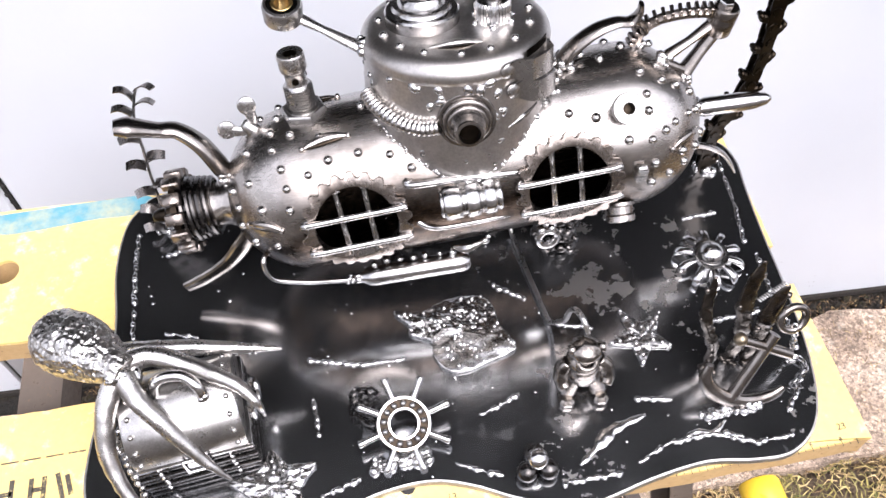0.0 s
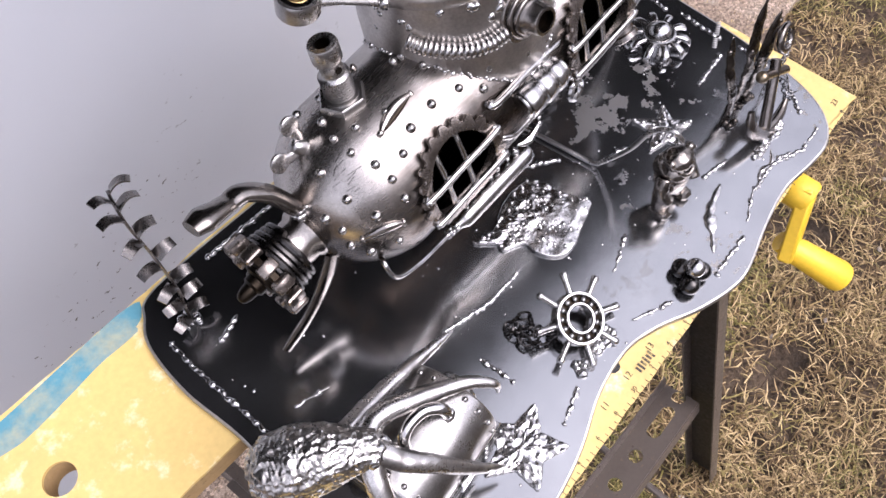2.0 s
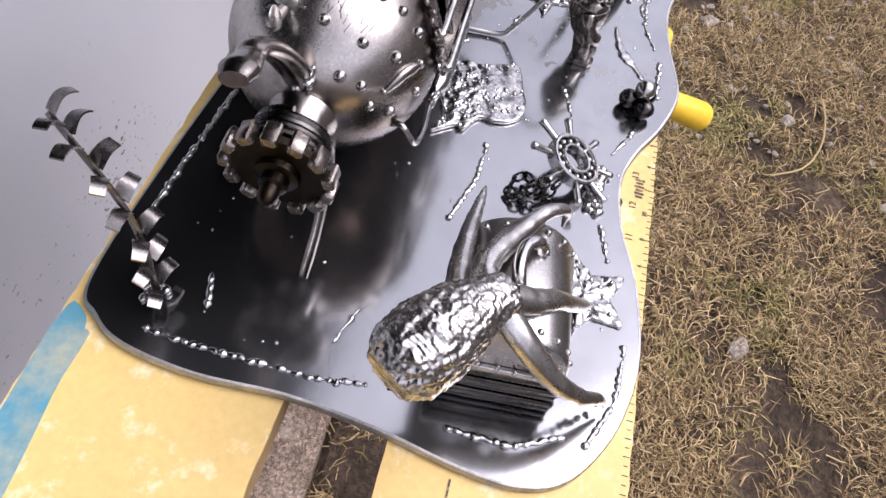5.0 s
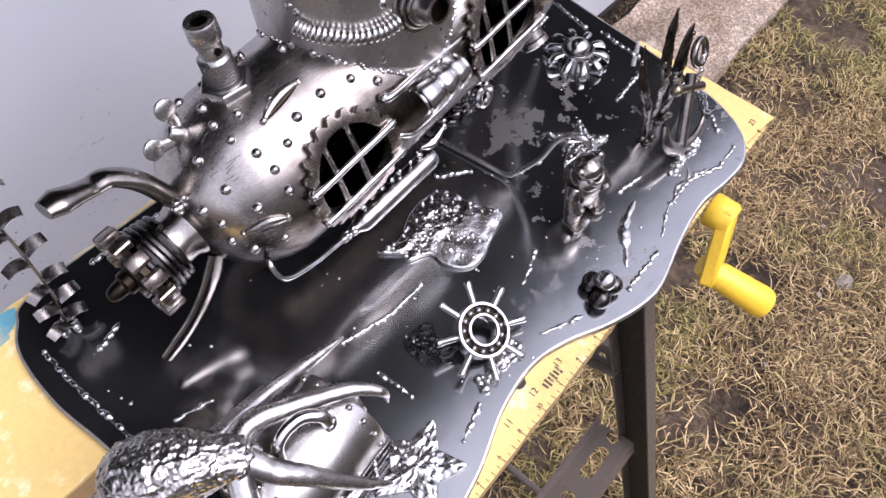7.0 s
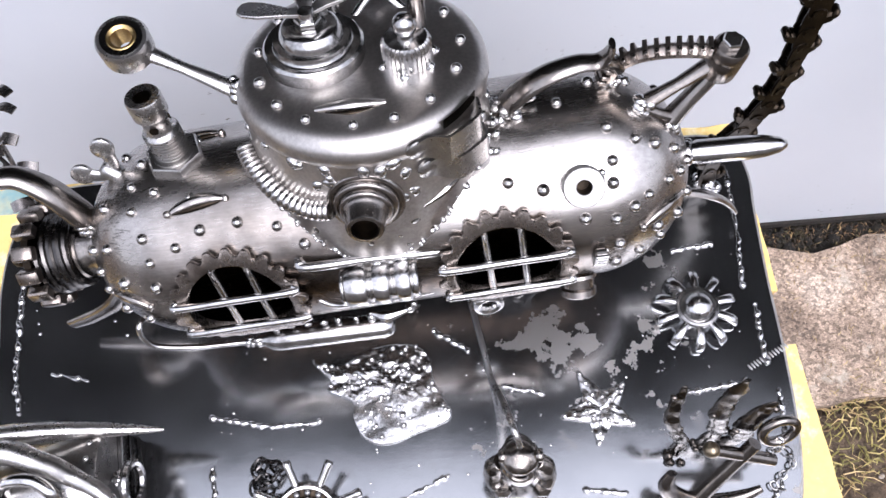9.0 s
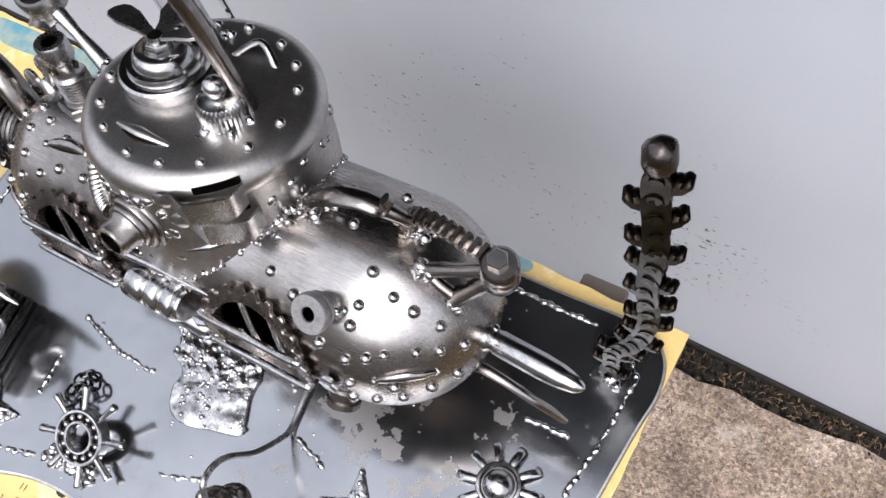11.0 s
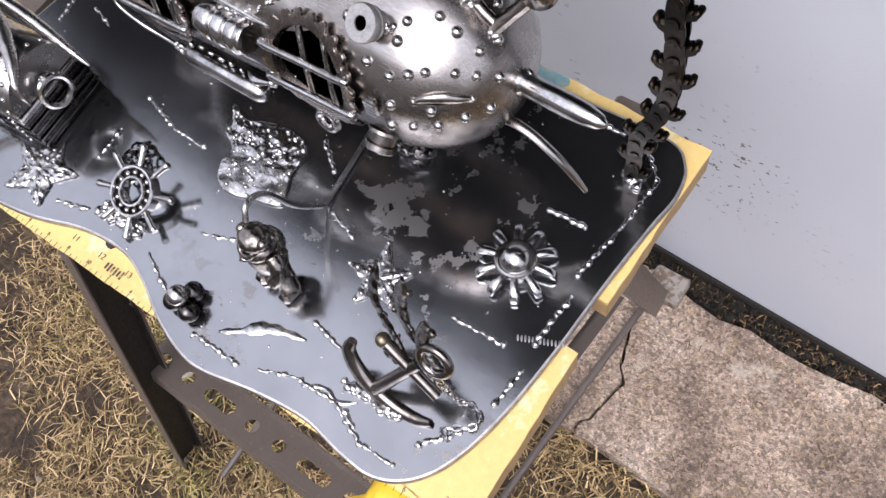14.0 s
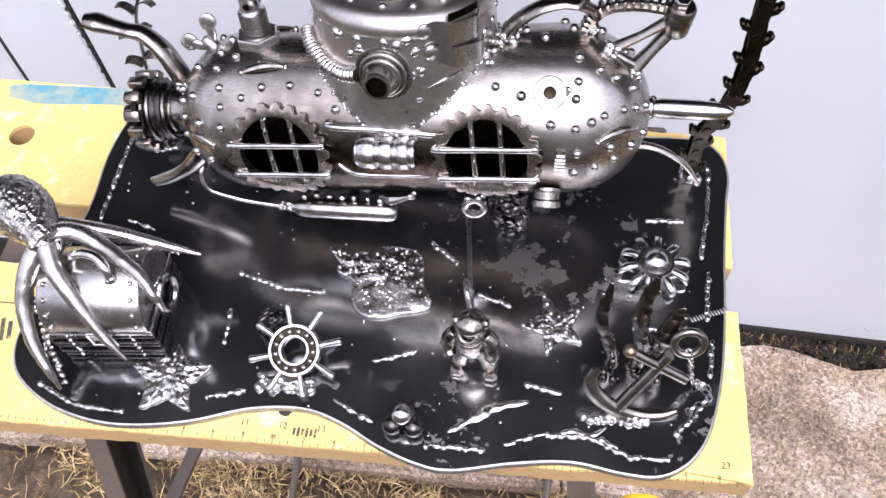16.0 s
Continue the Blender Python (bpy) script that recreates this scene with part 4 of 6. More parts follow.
# fittings between the portholes
bm = B()
tube(bm, smooth_path([(0.0255, 0.141, 0.9265), (0.029, 0.1365, 0.9275), (0.06, 0.137, 0.9265), (0.091, 0.137, 0.9245), (0.0955, 0.141, 0.924)], 5), 0.0023, 10)
lumps(bm, (0.026, 0.138, 0.927), (0.001,) * 3, 4, 0.0022)
lumps(bm, (0.0945, 0.138, 0.924), (0.001,) * 3, 4, 0.0022)
part("handrail", bm, BRIGHT, sub, "bright welded steel handrail")
bm = B()
tube(bm, smooth_path([(0.026, 0.137, 0.897), (0.030, 0.131, 0.8995), (0.036, 0.1285, 0.896), (0.045, 0.129, 0.8925), (0.070, 0.129, 0.8935), (0.088, 0.130, 0.8945), (0.098, 0.133, 0.890)], 5), 0.0018, 10)
part("handrail", bm, BRIGHT, sub, "bent bright steel rod")
bm = B()
c0, c1 = Vector((0.0435, 0.1298, 0.9145)), Vector((0.0800, 0.1284, 0.917))
length = (c1 - c0).length
prof = [(0, 0), (0.006, 0.0)]
for f0, f1, r in ((0.0, 0.06, 0.0088), (0.06, 0.34, 0.0104), (0.36, 0.40, 0.0092), (0.42, 0.63, 0.0106), (0.65, 0.69, 0.0092), (0.71, 0.90, 0.0104), (0.92, 1.0, 0.0090)):
    z0, z1 = length * f0, length * f1
    prof += [(r - 0.0007, z0), (r, z0 + 0.0008), (r, z1 - 0.0008), (r - 0.0007, z1)]
prof += [(0.006, length), (0, length)]
lathe(bm, at(c0, c1 - c0), prof, 24)
part("ribbed_can", bm, BRIGHT, sub, "ribbed bright steel cylinder")
bm = B()
t0, t1 = Vector((-0.0190, 0.1315, 0.8485)), Vector((0.0630, 0.1295, 0.8520))
length = (t1 - t0).length
lathe(bm, at(t0, t1 - t0), [(0, 0), (0.0018, 0.0), (0.0022, 0.006), (0.0034, 0.007), (0.0036, 0.011), (0.0062, 0.015), (0.0069, 0.019), (0.0069, length - 0.006), (0.0058, length - 0.002), (0.003, length), (0, length)], 22)
tank = part("gas_tank", bm, BRIGHT, sub, "small bright gas cartridge under the hull")
bm = B()
lumps(bm, (-0.015, 0.131, 0.850), (0.004, 0.002, 0.003), 8, 0.0022)
for k in range(7):
    lumps(bm, (0.0 + k * 0.0085, 0.1335, 0.8600), (0.001, 0.001, 0.001), 2, 0.0022)
part("weld_spatter", bm, WELD, tank)
bm = B()
tube(bm, smooth_path([(-0.060, 0.152, 0.866), (-0.066, 0.140, 0.876), (-0.067, 0.134, 0.870), (-0.062, 0.131, 0.862), (-0.045, 0.130, 0.856), (-0.030, 0.131, 0.8510), (-0.018, 0.1315, 0.8485)], 6), 0.0016, 9)
part("fuel_pipe", bm, BRIGHT, sub, "thin bent steel pipe")
bm = B()
tube(bm, smooth_path([(0.052, 0.132, 0.866), (0.060, 0.1295, 0.8655), (0.072, 0.1305, 0.869)], 5), [0.001, 0.0034, 0.001], 8)
lumps(bm, (0.074, 0.131, 0.869), (0.002,) * 3, 4, 0.0018)
part("gill_slot", bm, BRIGHT, sub, "raised welded slit")

# eyelet, stub and clip below the second porthole
bm = B()
m = at((0.1138, 0.1305, 0.862), (0.05, -1, 0.25))
torus(bm, m, 0.0062, 0.0026, 22, 8)
part("eyelet", bm, BRIGHT, sub, "welded steel eyelet")
bm = B()
lumps(bm, (0.1138, 0.134, 0.8685), (0.006, 0.003, 0.002), 10, 0.0025)
part("weld_crust", bm, WELD, sub)
bm = B()
lathe(bm, at((0.1593, 0.1345, 0.8850), (0.0, -0.75, -0.65)), [(0, 0), (0.0070, 0), (0.0098, 0.0012), (0.0100, 0.0030), (0.0086, 0.0040), (0.0082, 0.0085), (0.0092, 0.0096), (0.0092, 0.0128), (0.0084, 0.0136), (0.0062, 0.0136), (0.0060, 0.006), (0, 0.006)], 26)
part("drain_stub", bm, BRUSHED, sub, "ribbed steel stub")
bm = B()
m = at((0.1648, 0.1262, 0.9195), FRONT, (0, 0, 1))
box(bm, m, (0.013, 0.0062, 0.003), 0.0008)
for k in range(4):
    box(bm, m @ Matrix.Translation((-0.0045 + k * 0.003, 0, 0.0022)), (0.0018, 0.0064, 0.0014), 0.0003)
part("ribbed_clip", bm, BRIGHT, sub, "ribbed steel clip")
bm = B()
p, nrm = hull_at(0.195, 58)
m = at(p - nrm * 0.001, (nrm + FRONT * 0.25).normalized())
lathe(bm, m, [(0.0033, 0.0125), (0.0036, 0.0132), (0.0088, 0.0132), (0.0094, 0.0124), (0.0094, 0.0100), (0.0088, 0.0094), (0.0066, 0.0088), (0.0064, 0.0078), (0.0086, 0.0072), (0.0086, 0.0056), (0.0066, 0.0048), (0.0066, 0.0), (0.0033, 0.0)], 32)
nozzle = part("nozzle", bm, GROUND_OFF, sub, "steel spool nozzle with a dark bore")
# black insert puts the shade of the bore into colour
bm = B()
lathe(bm, m, [(0, 0.0040), (0.0034, 0.0042), (0.0034, 0.0126)], 16)
part("bore", bm, BLACK, nozzle, "dark bore")
bm = B()
lumps(bm, p + ALONG * 0.008, (0.002, 0.002, 0.003), 5, 0.0022)
part("weld_spatter", bm, WELD, nozzle)

# threaded plug with hexagonal foot
bm = B()
foot, head = Vector((-0.0270, 0.1965, 0.930)), Vector((-0.0292, 0.2055, 0.978))
m = at(foot, head - foot, (1, 0.3, 0))
slab(bm, m @ Matrix.Rotation(radians(30), 4, "Z"), ring_points(0.0142, 6), 0.0, 0.0115, bevel=0.0012)
prof = [(0.0, 0.0110), (0.0100, 0.0110), (0.0100, 0.0122), (0.0080, 0.0126)]
for k in range(8):
    z = 0.0128 + k * 0.0018
    prof += [(0.0074, z), (0.0074, z + 0.0003), (0.0088, z + 0.0008), (0.0088, z + 0.0012)]
prof += [(0.0070, 0.0275), (0.0064, 0.029), (0.0064, 0.036), (0.0068, 0.0365), (0.0080, 0.038), (0.0082, 0.0385), (0.0082, 0.0475), (0.0076, 0.0486), (0.0046, 0.0486), (0.0044, 0.040), (0.0, 0.040)]
lathe(bm, m, prof, 26)
plug = part("threaded_plug", bm, PLAIN, sub, "threaded steel plug with a hexagonal foot")
# black cup for the shade down the plug's bore
bm = B()
lathe(bm, m, [(0.0, 0.0418), (0.0043, 0.0418), (0.0043, 0.0476)], 18)
part("bore", bm, BLACK, plug, "dark open bore")
# cross bores drawn as small black caps
bm = B()
for a in (-1.9, 0.2, 1.8):
    side = m.to_3x3() @ Vector((math.cos(a), math.sin(a), 0))
    lathe(bm, at(m @ Vector((0, 0, 0.0325)) + side * 0.0055, side), [(0, 0.0012), (0.0021, 0.0012), (0.0021, 0.0), (0, 0.0)], 12)
part("bore", bm, BLACK, plug, "dark cross bore")
bm = B()
for k in range(6):
    lumps(bm, m @ Vector((0.0150 * math.cos(k * 1.05 + 0.52), 0.0150 * math.sin(k * 1.05 + 0.52), 0.003)), (0.0014,) * 3, 3, 0.0027)
part("weld_crust", bm, WELD, plug)

# wing nut on the cap
bm = B()
base, nrm = Vector((-0.0590, 0.1985, 0.9270)), Vector((-0.69, 0.29, 0.66)).normalized()
m = at(base, nrm, (0.79, 0.19, 0.58))
lathe(bm, m, [(0, -0.002), (0.0050, -0.002), (0.0052, 0.0), (0.0044, 0.004), (0.0036, 0.0075), (0.0024, 0.0086), (0, 0.0088)], 16)
for s in (1, -1):
    tube(bm, smooth_path([m @ Vector((s * 0.0025, 0, 0.0035)), m @ Vector((s * 0.0060, 0, 0.0065)), m @ Vector((s * 0.0085, 0, 0.0105))], 4), [0.0030, 0.0032, 0.0036], 12, flat=0.55, hint=m.to_3x3() @ Vector((0, 1, 0)))
    ear = at(m @ Vector((s * 0.0102, 0, 0.0132)), m.to_3x3() @ Vector((0, 1, 0)), m.to_3x3() @ Vector((s, 0, 1)))
    lathe(bm, ear, [(0, -0.0016), (0.0044, -0.0016), (0.0056, -0.0009), (0.0058, 0.0), (0.0056, 0.0009), (0.0044, 0.0016), (0, 0.0016)], 18)
lumps(bm, base + FRONT * 0.006, (0.003, 0.003, 0.002), 6, 0.0022)
part("wing_nut", bm, PLAIN, sub, "steel wing nut welded to the hull")

# tail: neck, coil, sprocket and hub
tail = at(NOSE_A - ALONG * (GIRTH - 0.004), -ALONG, (0, 0, 1))
bm = B()
lathe(bm, tail, [(0, 0.0), (0.017, 0.0), (0.0165, 0.003), (0.0145, 0.006), (0.0145, 0.013), (0.0155, 0.014), (0.0155, 0.019), (0.012, 0.020), (0.0, 0.020)], 28)
part("neck", bm, BRUSHED, sub, "bright turned neck")
bm = B()
coil = []
for k in range(5 * 20):
    a = 2 * math.pi * k / 20
    coil.append(tail @ Vector(((0.0175 + 0.003 * k / 100) * math.cos(a), (0.0175 + 0.003 * k / 100) * math.sin(a), 0.013 + 0.018 * k / 100)))
tube(bm, coil, 0.0021, 8)
lathe(bm, tail, [(0, 0.012), (0.013, 0.012), (0.013, 0.032), (0, 0.032)], 20)
part("coil_spring", bm, DARK, sub, "dark coil spring")
bm = B()
slab(bm, tail, ring_points(0.0235, 48), 0.0325, 0.0362, ring_points(0.008, 48))
sprocket = part("tail_sprocket", bm, BLACK, sub, "dark chain sprocket")
bm = B()
box(bm, Matrix.Translation((0.0248, 0, 0.0340)), (0.0056, 0.0074, 0.0110), 0.0008)
TOOTH = mesh_of("tooth", bm, RINGS)
for k in range(13):
    repeat("tooth", TOOTH, tail @ Matrix.Rotation(2 * math.pi * (k + 0.2) / 13, 4, "Z"), sprocket)
bm = B()
lathe(bm, tail, [(0, 0.036), (0.0115, 0.036), (0.0105, 0.0390), (0.0070, 0.0400), (0.0068, 0.0440), (0.0050, 0.0455), (0.0046, 0.0500), (0.0036, 0.0530), (0.0020, 0.0545), (0, 0.0548)], 24)
part("hub_cap", bm, BLACK, sub, "dark stepped hub cap")
# rudder levers
bm = B()
tube(bm, smooth_path([(-0.080, 0.188, 0.900), (-0.084, 0.1885, 0.911), (-0.092, 0.194, 0.926), (-0.103, 0.198, 0.936), (-0.112, 0.1975, 0.939), (-0.119, 0.196, 0.943), (-0.129, 0.195, 0.9475), (-0.1365, 0.1945, 0.949)], 6),
     [0.0062, 0.0086, 0.0080, 0.0068, 0.0062, 0.0066, 0.0084, 0.0060], 14, flat=0.62)
part("rudder_lever", bm, RUBBERED, sub, "curved brake-lever rudder with worn brown grip")
bm = B()
lumps(bm, (-0.082, 0.184, 0.905), (0.003, 0.004, 0.005), 14, 0.0028)
part("weld_crust", bm, WELD, sub)
bm = B()
tube(bm, smooth_path([(-0.076, 0.172, 0.862), (-0.084, 0.170, 0.850), (-0.094, 0.169, 0.838), (-0.106, 0.168, 0.829), (-0.118, 0.168, 0.8215), (-0.1285, 0.168, 0.8165)], 6),
     [0.0058, 0.0068, 0.0060, 0.0054, 0.0058, 0.0048], 12, flat=0.5, hint=(0, 1, 0))
part("rudder_lever", bm, RUBBERED, sub, "flat steel lever below the tail")

# nose cone and props
bm = B()
n0, n1 = NOSE_B + ALONG * (GIRTH - 0.003) + Vector((0, 0, 0.001)), Vector((0.2685, 0.1732, 0.9168))
ln = (n1 - n0).length
lathe(bm, at(n0, n1 - n0), [(0, 0), (0.0068, 0), (0.0070, 0.004), (0.0056, 0.0055), (0.0056, 0.007), (0.0062, 0.0085), (0.0062, ln * 0.6), (0.0056, ln * 0.78), (0.0040, ln * 0.92), (0.0018, ln * 0.985), (0, ln)], 24)
lumps(bm, n0 + ALONG * 0.003, (0.0015, 0.005, 0.005), 12, 0.0022)
part("nose_spike", bm, BRIGHT, sub, "bright bullet-shaped nose spike")
bm = B()
tube(bm, smooth_path([(0.2080, 0.1690, 0.8790), (0.2150, 0.1688, 0.8865), (0.2290, 0.1680, 0.8850), (0.2430, 0.1675, 0.8760), (0.2530, 0.1685, 0.8630), (0.2605, 0.1694, 0.8500)], 6), [0.0028, 0.0030, 0.0026, 0.0026, 0.0024, 0.0016], 10, flat=0.65)
part("feeler", bm, BRUSHED, sub, "curved steel feeler hanging from the bow")
for (x, y) in ((0.137, 0.165), (0.133, 0.178), (0.02, 0.19)):
    bm = B()
    for k in range(9):
        lumps(bm, (x, y, TOP + 0.002 + k * 0.0058), (0.011 - 0.0005 * k, 0.006, 0.003), 14, 0.0042)
    part("weld_pedestal", bm, DARK, sub, "lumpy pedestal of weld metal")

# turret
T_AXIS = Vector((0, 0.238, 1)).normalized()      # it leans back
T_MID = Vector((0.0672, 0.2059, 0.9755))
tur = at(T_MID, T_AXIS, (1, 0, 0)) @ Matrix.Diagonal((1.035, 1.035, 1, 1))
upright = Matrix.Translation((0.0672, 0.2005, 0.9755))
bm = B()
lathe(bm, tur, [(0.0550, -0.070), (0.0545, -0.032), (0.0534, -0.018), (0.0528, -0.010), (0.0527, -0.0060), (0.0526, 0.0006), (0.0500, 0.0006), (0.0500, -0.070)], 96)
turret = part("turret", bm, TURRET, sub, "dark riveted steel turret tube")
bm = B()
lathe(bm, tur, [(0.0505, -0.0040), (0.0530, -0.0036), (0.0536, -0.0022), (0.0539, 0.0), (0.0535, 0.0026), (0.0523, 0.0054), (0.0502, 0.0077), (0.0475, 0.0092), (0.0445, 0.0099), (0.03, 0.0104), (0.0, 0.0106)], 96)
lid = part("turret_lid", bm, TURRET, turret, "domed lid with a rounded polished rim")
random.seed(11)
for k in range(15):
    a = 2 * math.pi * k / 15 + random.uniform(-0.06, 0.06)
    rivet(tur @ Vector((0.0425 * math.cos(a), 0.0425 * math.sin(a), 0.0100)), T_AXIS, random.uniform(0.8, 1.0), lid)
DROPS = []
for k in range(4):                                  # shapeless drops of weld, in place of rivets
    bm = B()
    ball(bm, Matrix(), 0.0026, 12, 0.0012, 210 + 40 * k, (1.15, 0.9, 0.62))
    ball(bm, Matrix.Translation((0.0016, 0.0007 * (k - 1), 0)), 0.0017, 9, 0.0007, 300, (1.1, 1, 0.6))
    DROPS.append(mesh_of("weld_drop", bm, WELD))


def drop(angle, z, size):
    a = radians(angle)
    out = tur.to_3x3() @ Vector((math.cos(a), math.sin(a), 0))
    turn = Matrix.Rotation(random.uniform(0, 6.3), 4, "Z")
    repeat("weld_drop", random.choice(DROPS), Matrix.Translation(tur @ Vector((0.0528 * math.cos(a), 0.0528 * math.sin(a), z))) @ basis(out) @ turn @ Matrix.Scale(size, 4), turret)


for angle, z in ((-126, -5), (-110, -5), (-94, -4), (-80, -2), (-86, -7), (-110, -12), (-116, -16), (-76, -11), (-72, -23), (-78, -24), (-74, -40), (-56, -44), (-66, -50), (-82, -48), (-78, -55), (-90, -59), (-102, -61), (-112, -57), (-96, -51), (-122, -47), (-136, -48), (-110, -44)):
    drop(angle, z / 1000 - 0.0015, random.uniform(1.05, 1.5))
for z, count, shift in ((-0.009, 20, 0.0), (-0.018, 16, 0.3), (-0.031, 18, 0.05), (-0.042, 18, 0.2)):
    for k in range(count):
        angle = (math.degrees(2 * math.pi * k / count + shift) + random.uniform(-5, 5) + 180) % 360 - 180
        if not -142 < angle < -30:
            drop(angle, z + random.uniform(-0.004, 0.004), random.uniform(0.7, 1.1))
# weld seam between turret and hull
bm = B()
for k in range(220):
    a = 2 * math.pi * k / 220
    way = tur.to_3x3() @ Vector((math.cos(a), math.sin(a), 0))
    q = None
    for j in range(70):
        p = tur @ Vector((0.0542 * math.cos(a), 0.0542 * math.sin(a), -0.001 * j))
        s = min(max((p - NOSE_A).dot(ALONG), 0), BODY)
        if (p - NOSE_A - ALONG * s).length < GIRTH + 0.0005:
            q = p
            break
    if q is not None:
        lumps(bm, q, (0.0012,) * 3, 1, random.uniform(0.0009, 0.0017))
part("weld_crust", bm, WELD, turret, "lumpy weld seam round the turret's foot")
# heavy weld on the starboard shoulder
bm = B()
lumps(bm, (0.131, 0.190, 0.957), (0.010, 0.006, 0.003), 16, 0.0036)
lumps(bm, (0.121, 0.176, 0.953), (0.004, 0.008, 0.006), 14, 0.0032)
part("weld_crust", bm, WELD, sub)


def on_turret(angle, z, lift=0.0):
    a = radians(angle)
    out = (tur.to_3x3() @ Vector((math.cos(a), math.sin(a), 0))).normalized()
    return tur @ Vector((0.0528 * math.cos(a), 0.0528 * math.sin(a), z)) + out * lift, out


# periscope lens in front
p, out = on_turret(-95, -0.0262)
lens_way = (out + Vector((0, 0, 0.06))).normalized()
m = at(p - out * 0.003 + Vector((0, 0, 0.001)), lens_way) @ Matrix.Scale(0.97, 4)
bm = B()
lathe(bm, m, [(0, 0), (0.0168, 0), (0.0173, 0.0010), (0.0173, 0.0032), (0.0168, 0.0038), (0.0153, 0.0040), (0.0150, 0.0032), (0.0146, 0.0032), (0.0144, 0.0058), (0.0139, 0.0064), (0.0127, 0.0066), (0.0124, 0.0058), (0.0120, 0.0058), (0.0118, 0.0084), (0.0113, 0.0090), (0.0102, 0.0092), (0.0097, 0.0106), (0.0088, 0.0116), (0.0086, 0.0178), (0.0080, 0.0192), (0.0063, 0.0194), (0.0060, 0.015), (0, 0.015)], 40)
lens = part("lens_port", bm, BRUSHED, turret, "stepped steel ring with a short open nozzle")
# black cup colours in the shade of the lens bore
bm = B()
lathe(bm, m, [(0, 0.0152), (0.0059, 0.0154), (0.0059, 0.0190)], 18)
part("bore", bm, BLACK, lens, "dark bore")
# corrugated hose
bm = B()
path = [on_turret(a, z, 0.0042)[0] for a, z in ((-110, -0.0265), (-120, -0.0290), (-132, -0.0290), (-144, -0.0265), (-155, -0.0240), (-163, -0.0205))]
path = smooth_path(path, 24)
tube(bm, path, [(0.0040, 0.0044, 0.0047, 0.0048, 0.0047, 0.0044)[k % 6] for k in range(len(path))], 14)
part("corrugated_hose", bm, RIVETED, turret, "corrugated steel hose bent round the turret")


def strap(z, a0, a1, rise):
    """A broad bent band standing off the turret, with a round lug at its near end."""
    bm = B()
    rings = []
    for k in range(17):
        f = k / 16
        off = 0.0016 + 0.0062 * min(1.0, max(0.0, f - 0.12) * 5.5) ** 1.3 * min(1.0, (1 - f) * 5.0)
        q, o = on_turret(a0 + (a1 - a0) * f, z + rise * f, off)
        half = 0.0040 + 0.0026 * min(1.0, f * 5)
        rings.append([q + T_AXIS * dz + o * h for dz, h in ((-half, 0), (half, 0), (half, 0.0013), (-half, 0.0013))])
    skin(bm, rings)
    q, o = on_turret(a0, z, 0.0008)
    lathe(bm, at(q, o), [(0, 0), (0.0046, 0), (0.0046, 0.0014), (0.0034, 0.0022), (0.0, 0.0024)], 16)
    part("strap", bm, PLAIN, turret, "broad bent steel band with a round lug")


# flat black patches give the gaps behind the bands their shade
for z0, z1, half in ((0.0062, 0.0072, 0.0022), (-0.0085, -0.0090, 0.0030)):
    bm = B()
    rows = []
    for k in range(9):
        f = k / 8
        q, o = on_turret(-56 + 21 * f, z0 + (z1 - z0) * f, 0.0010)
        rows.append([q + T_AXIS * dz + o * h for dz, h in ((-half, 0), (half, 0), (half, 0.0004), (-half, 0.0004))])
    skin(bm, rows)
    part("strap_shade", bm, BLACK, turret, "dark patch for the shaded gap behind the band")
strap(0.0010, -70, -35, -0.0012)
strap(-0.0125, -66, -31, -0.0055)
bm = B()
for z, a0, a1 in ((-0.0350, -70, -46),):
    tube(bm, smooth_path([on_turret(a0 + (a1 - a0) * t, z + 0.006 * t, 0.001)[0] for t in (0, 0.5, 1)], 4), [0.001, 0.0022, 0.001], 8)
part("gill_slot", bm, BRIGHT, turret, "raised welded slit")

# lid: pulley stack, propeller, knob, slit, periscope pipe
m = at(tur @ Vector((-0.0178, 0.0015, 0.0094)), T_AXIS) @ Matrix.Scale(0.84, 4)
bm = B()
lathe(bm, m, [(0, 0), (0.0250, 0), (0.0258, 0.001), (0.0258, 0.0085), (0.0245, 0.0098), (0.0205, 0.0100), (0.0200, 0.0105), (0.0195, 0.0135), (0.0165, 0.0140), (0.0160, 0.0160), (0.0145, 0.0195), (0.0130, 0.0205), (0.0090, 0.0205), (0.0085, 0.0190), (0, 0.0190)], 48)
pulley = part("pulley", bm, BRIGHT, lid, "stepped turned-steel pulley")
bm = B()
slab(bm, m, ring_points(0.0068, 6), 0.018, 0.0245, bevel=0.0008)
part("hex_nut", bm, BRIGHT, pulley, "hexagonal nut")
for turn, long, pitch in ((168, 0.0345, 0.20), (34, 0.0300, -0.18), (96, 0.0290, 0.16)):
    bm = B()
    paddle = [(0.002, -0.0030), (0.010, -0.0042), (long - 0.012, -0.0078), (long - 0.004, -0.0074), (long - 0.001, -0.0050), (long, 0.0), (long - 0.001, 0.0050), (long - 0.004, 0.0074), (long - 0.012, 0.0078), (0.010, 0.0042), (0.002, 0.0030)]
    slab(bm, m @ Matrix.Translation((0, 0, 0.0255)) @ Matrix.Rotation(radians(turn), 4, "Z") @ Matrix.Rotation(-0.07, 4, "Y") @ Matrix.Rotation(pitch, 4, "X"), paddle, 0.0, 0.0016, bevel=0.0005)
    part("propeller_blade", bm, PLAIN, pulley, "flat rounded blade")
bm = B()
lathe(bm, m, [(0, 0.024), (0.0042, 0.024), (0.0048, 0.026), (0.004, 0.0285), (0, 0.029)], 16)
part("blade_hub", bm, BRIGHT, pulley)
k0 = tur @ Vector((0.0200, -0.0085, 0.0098))
bm = B()
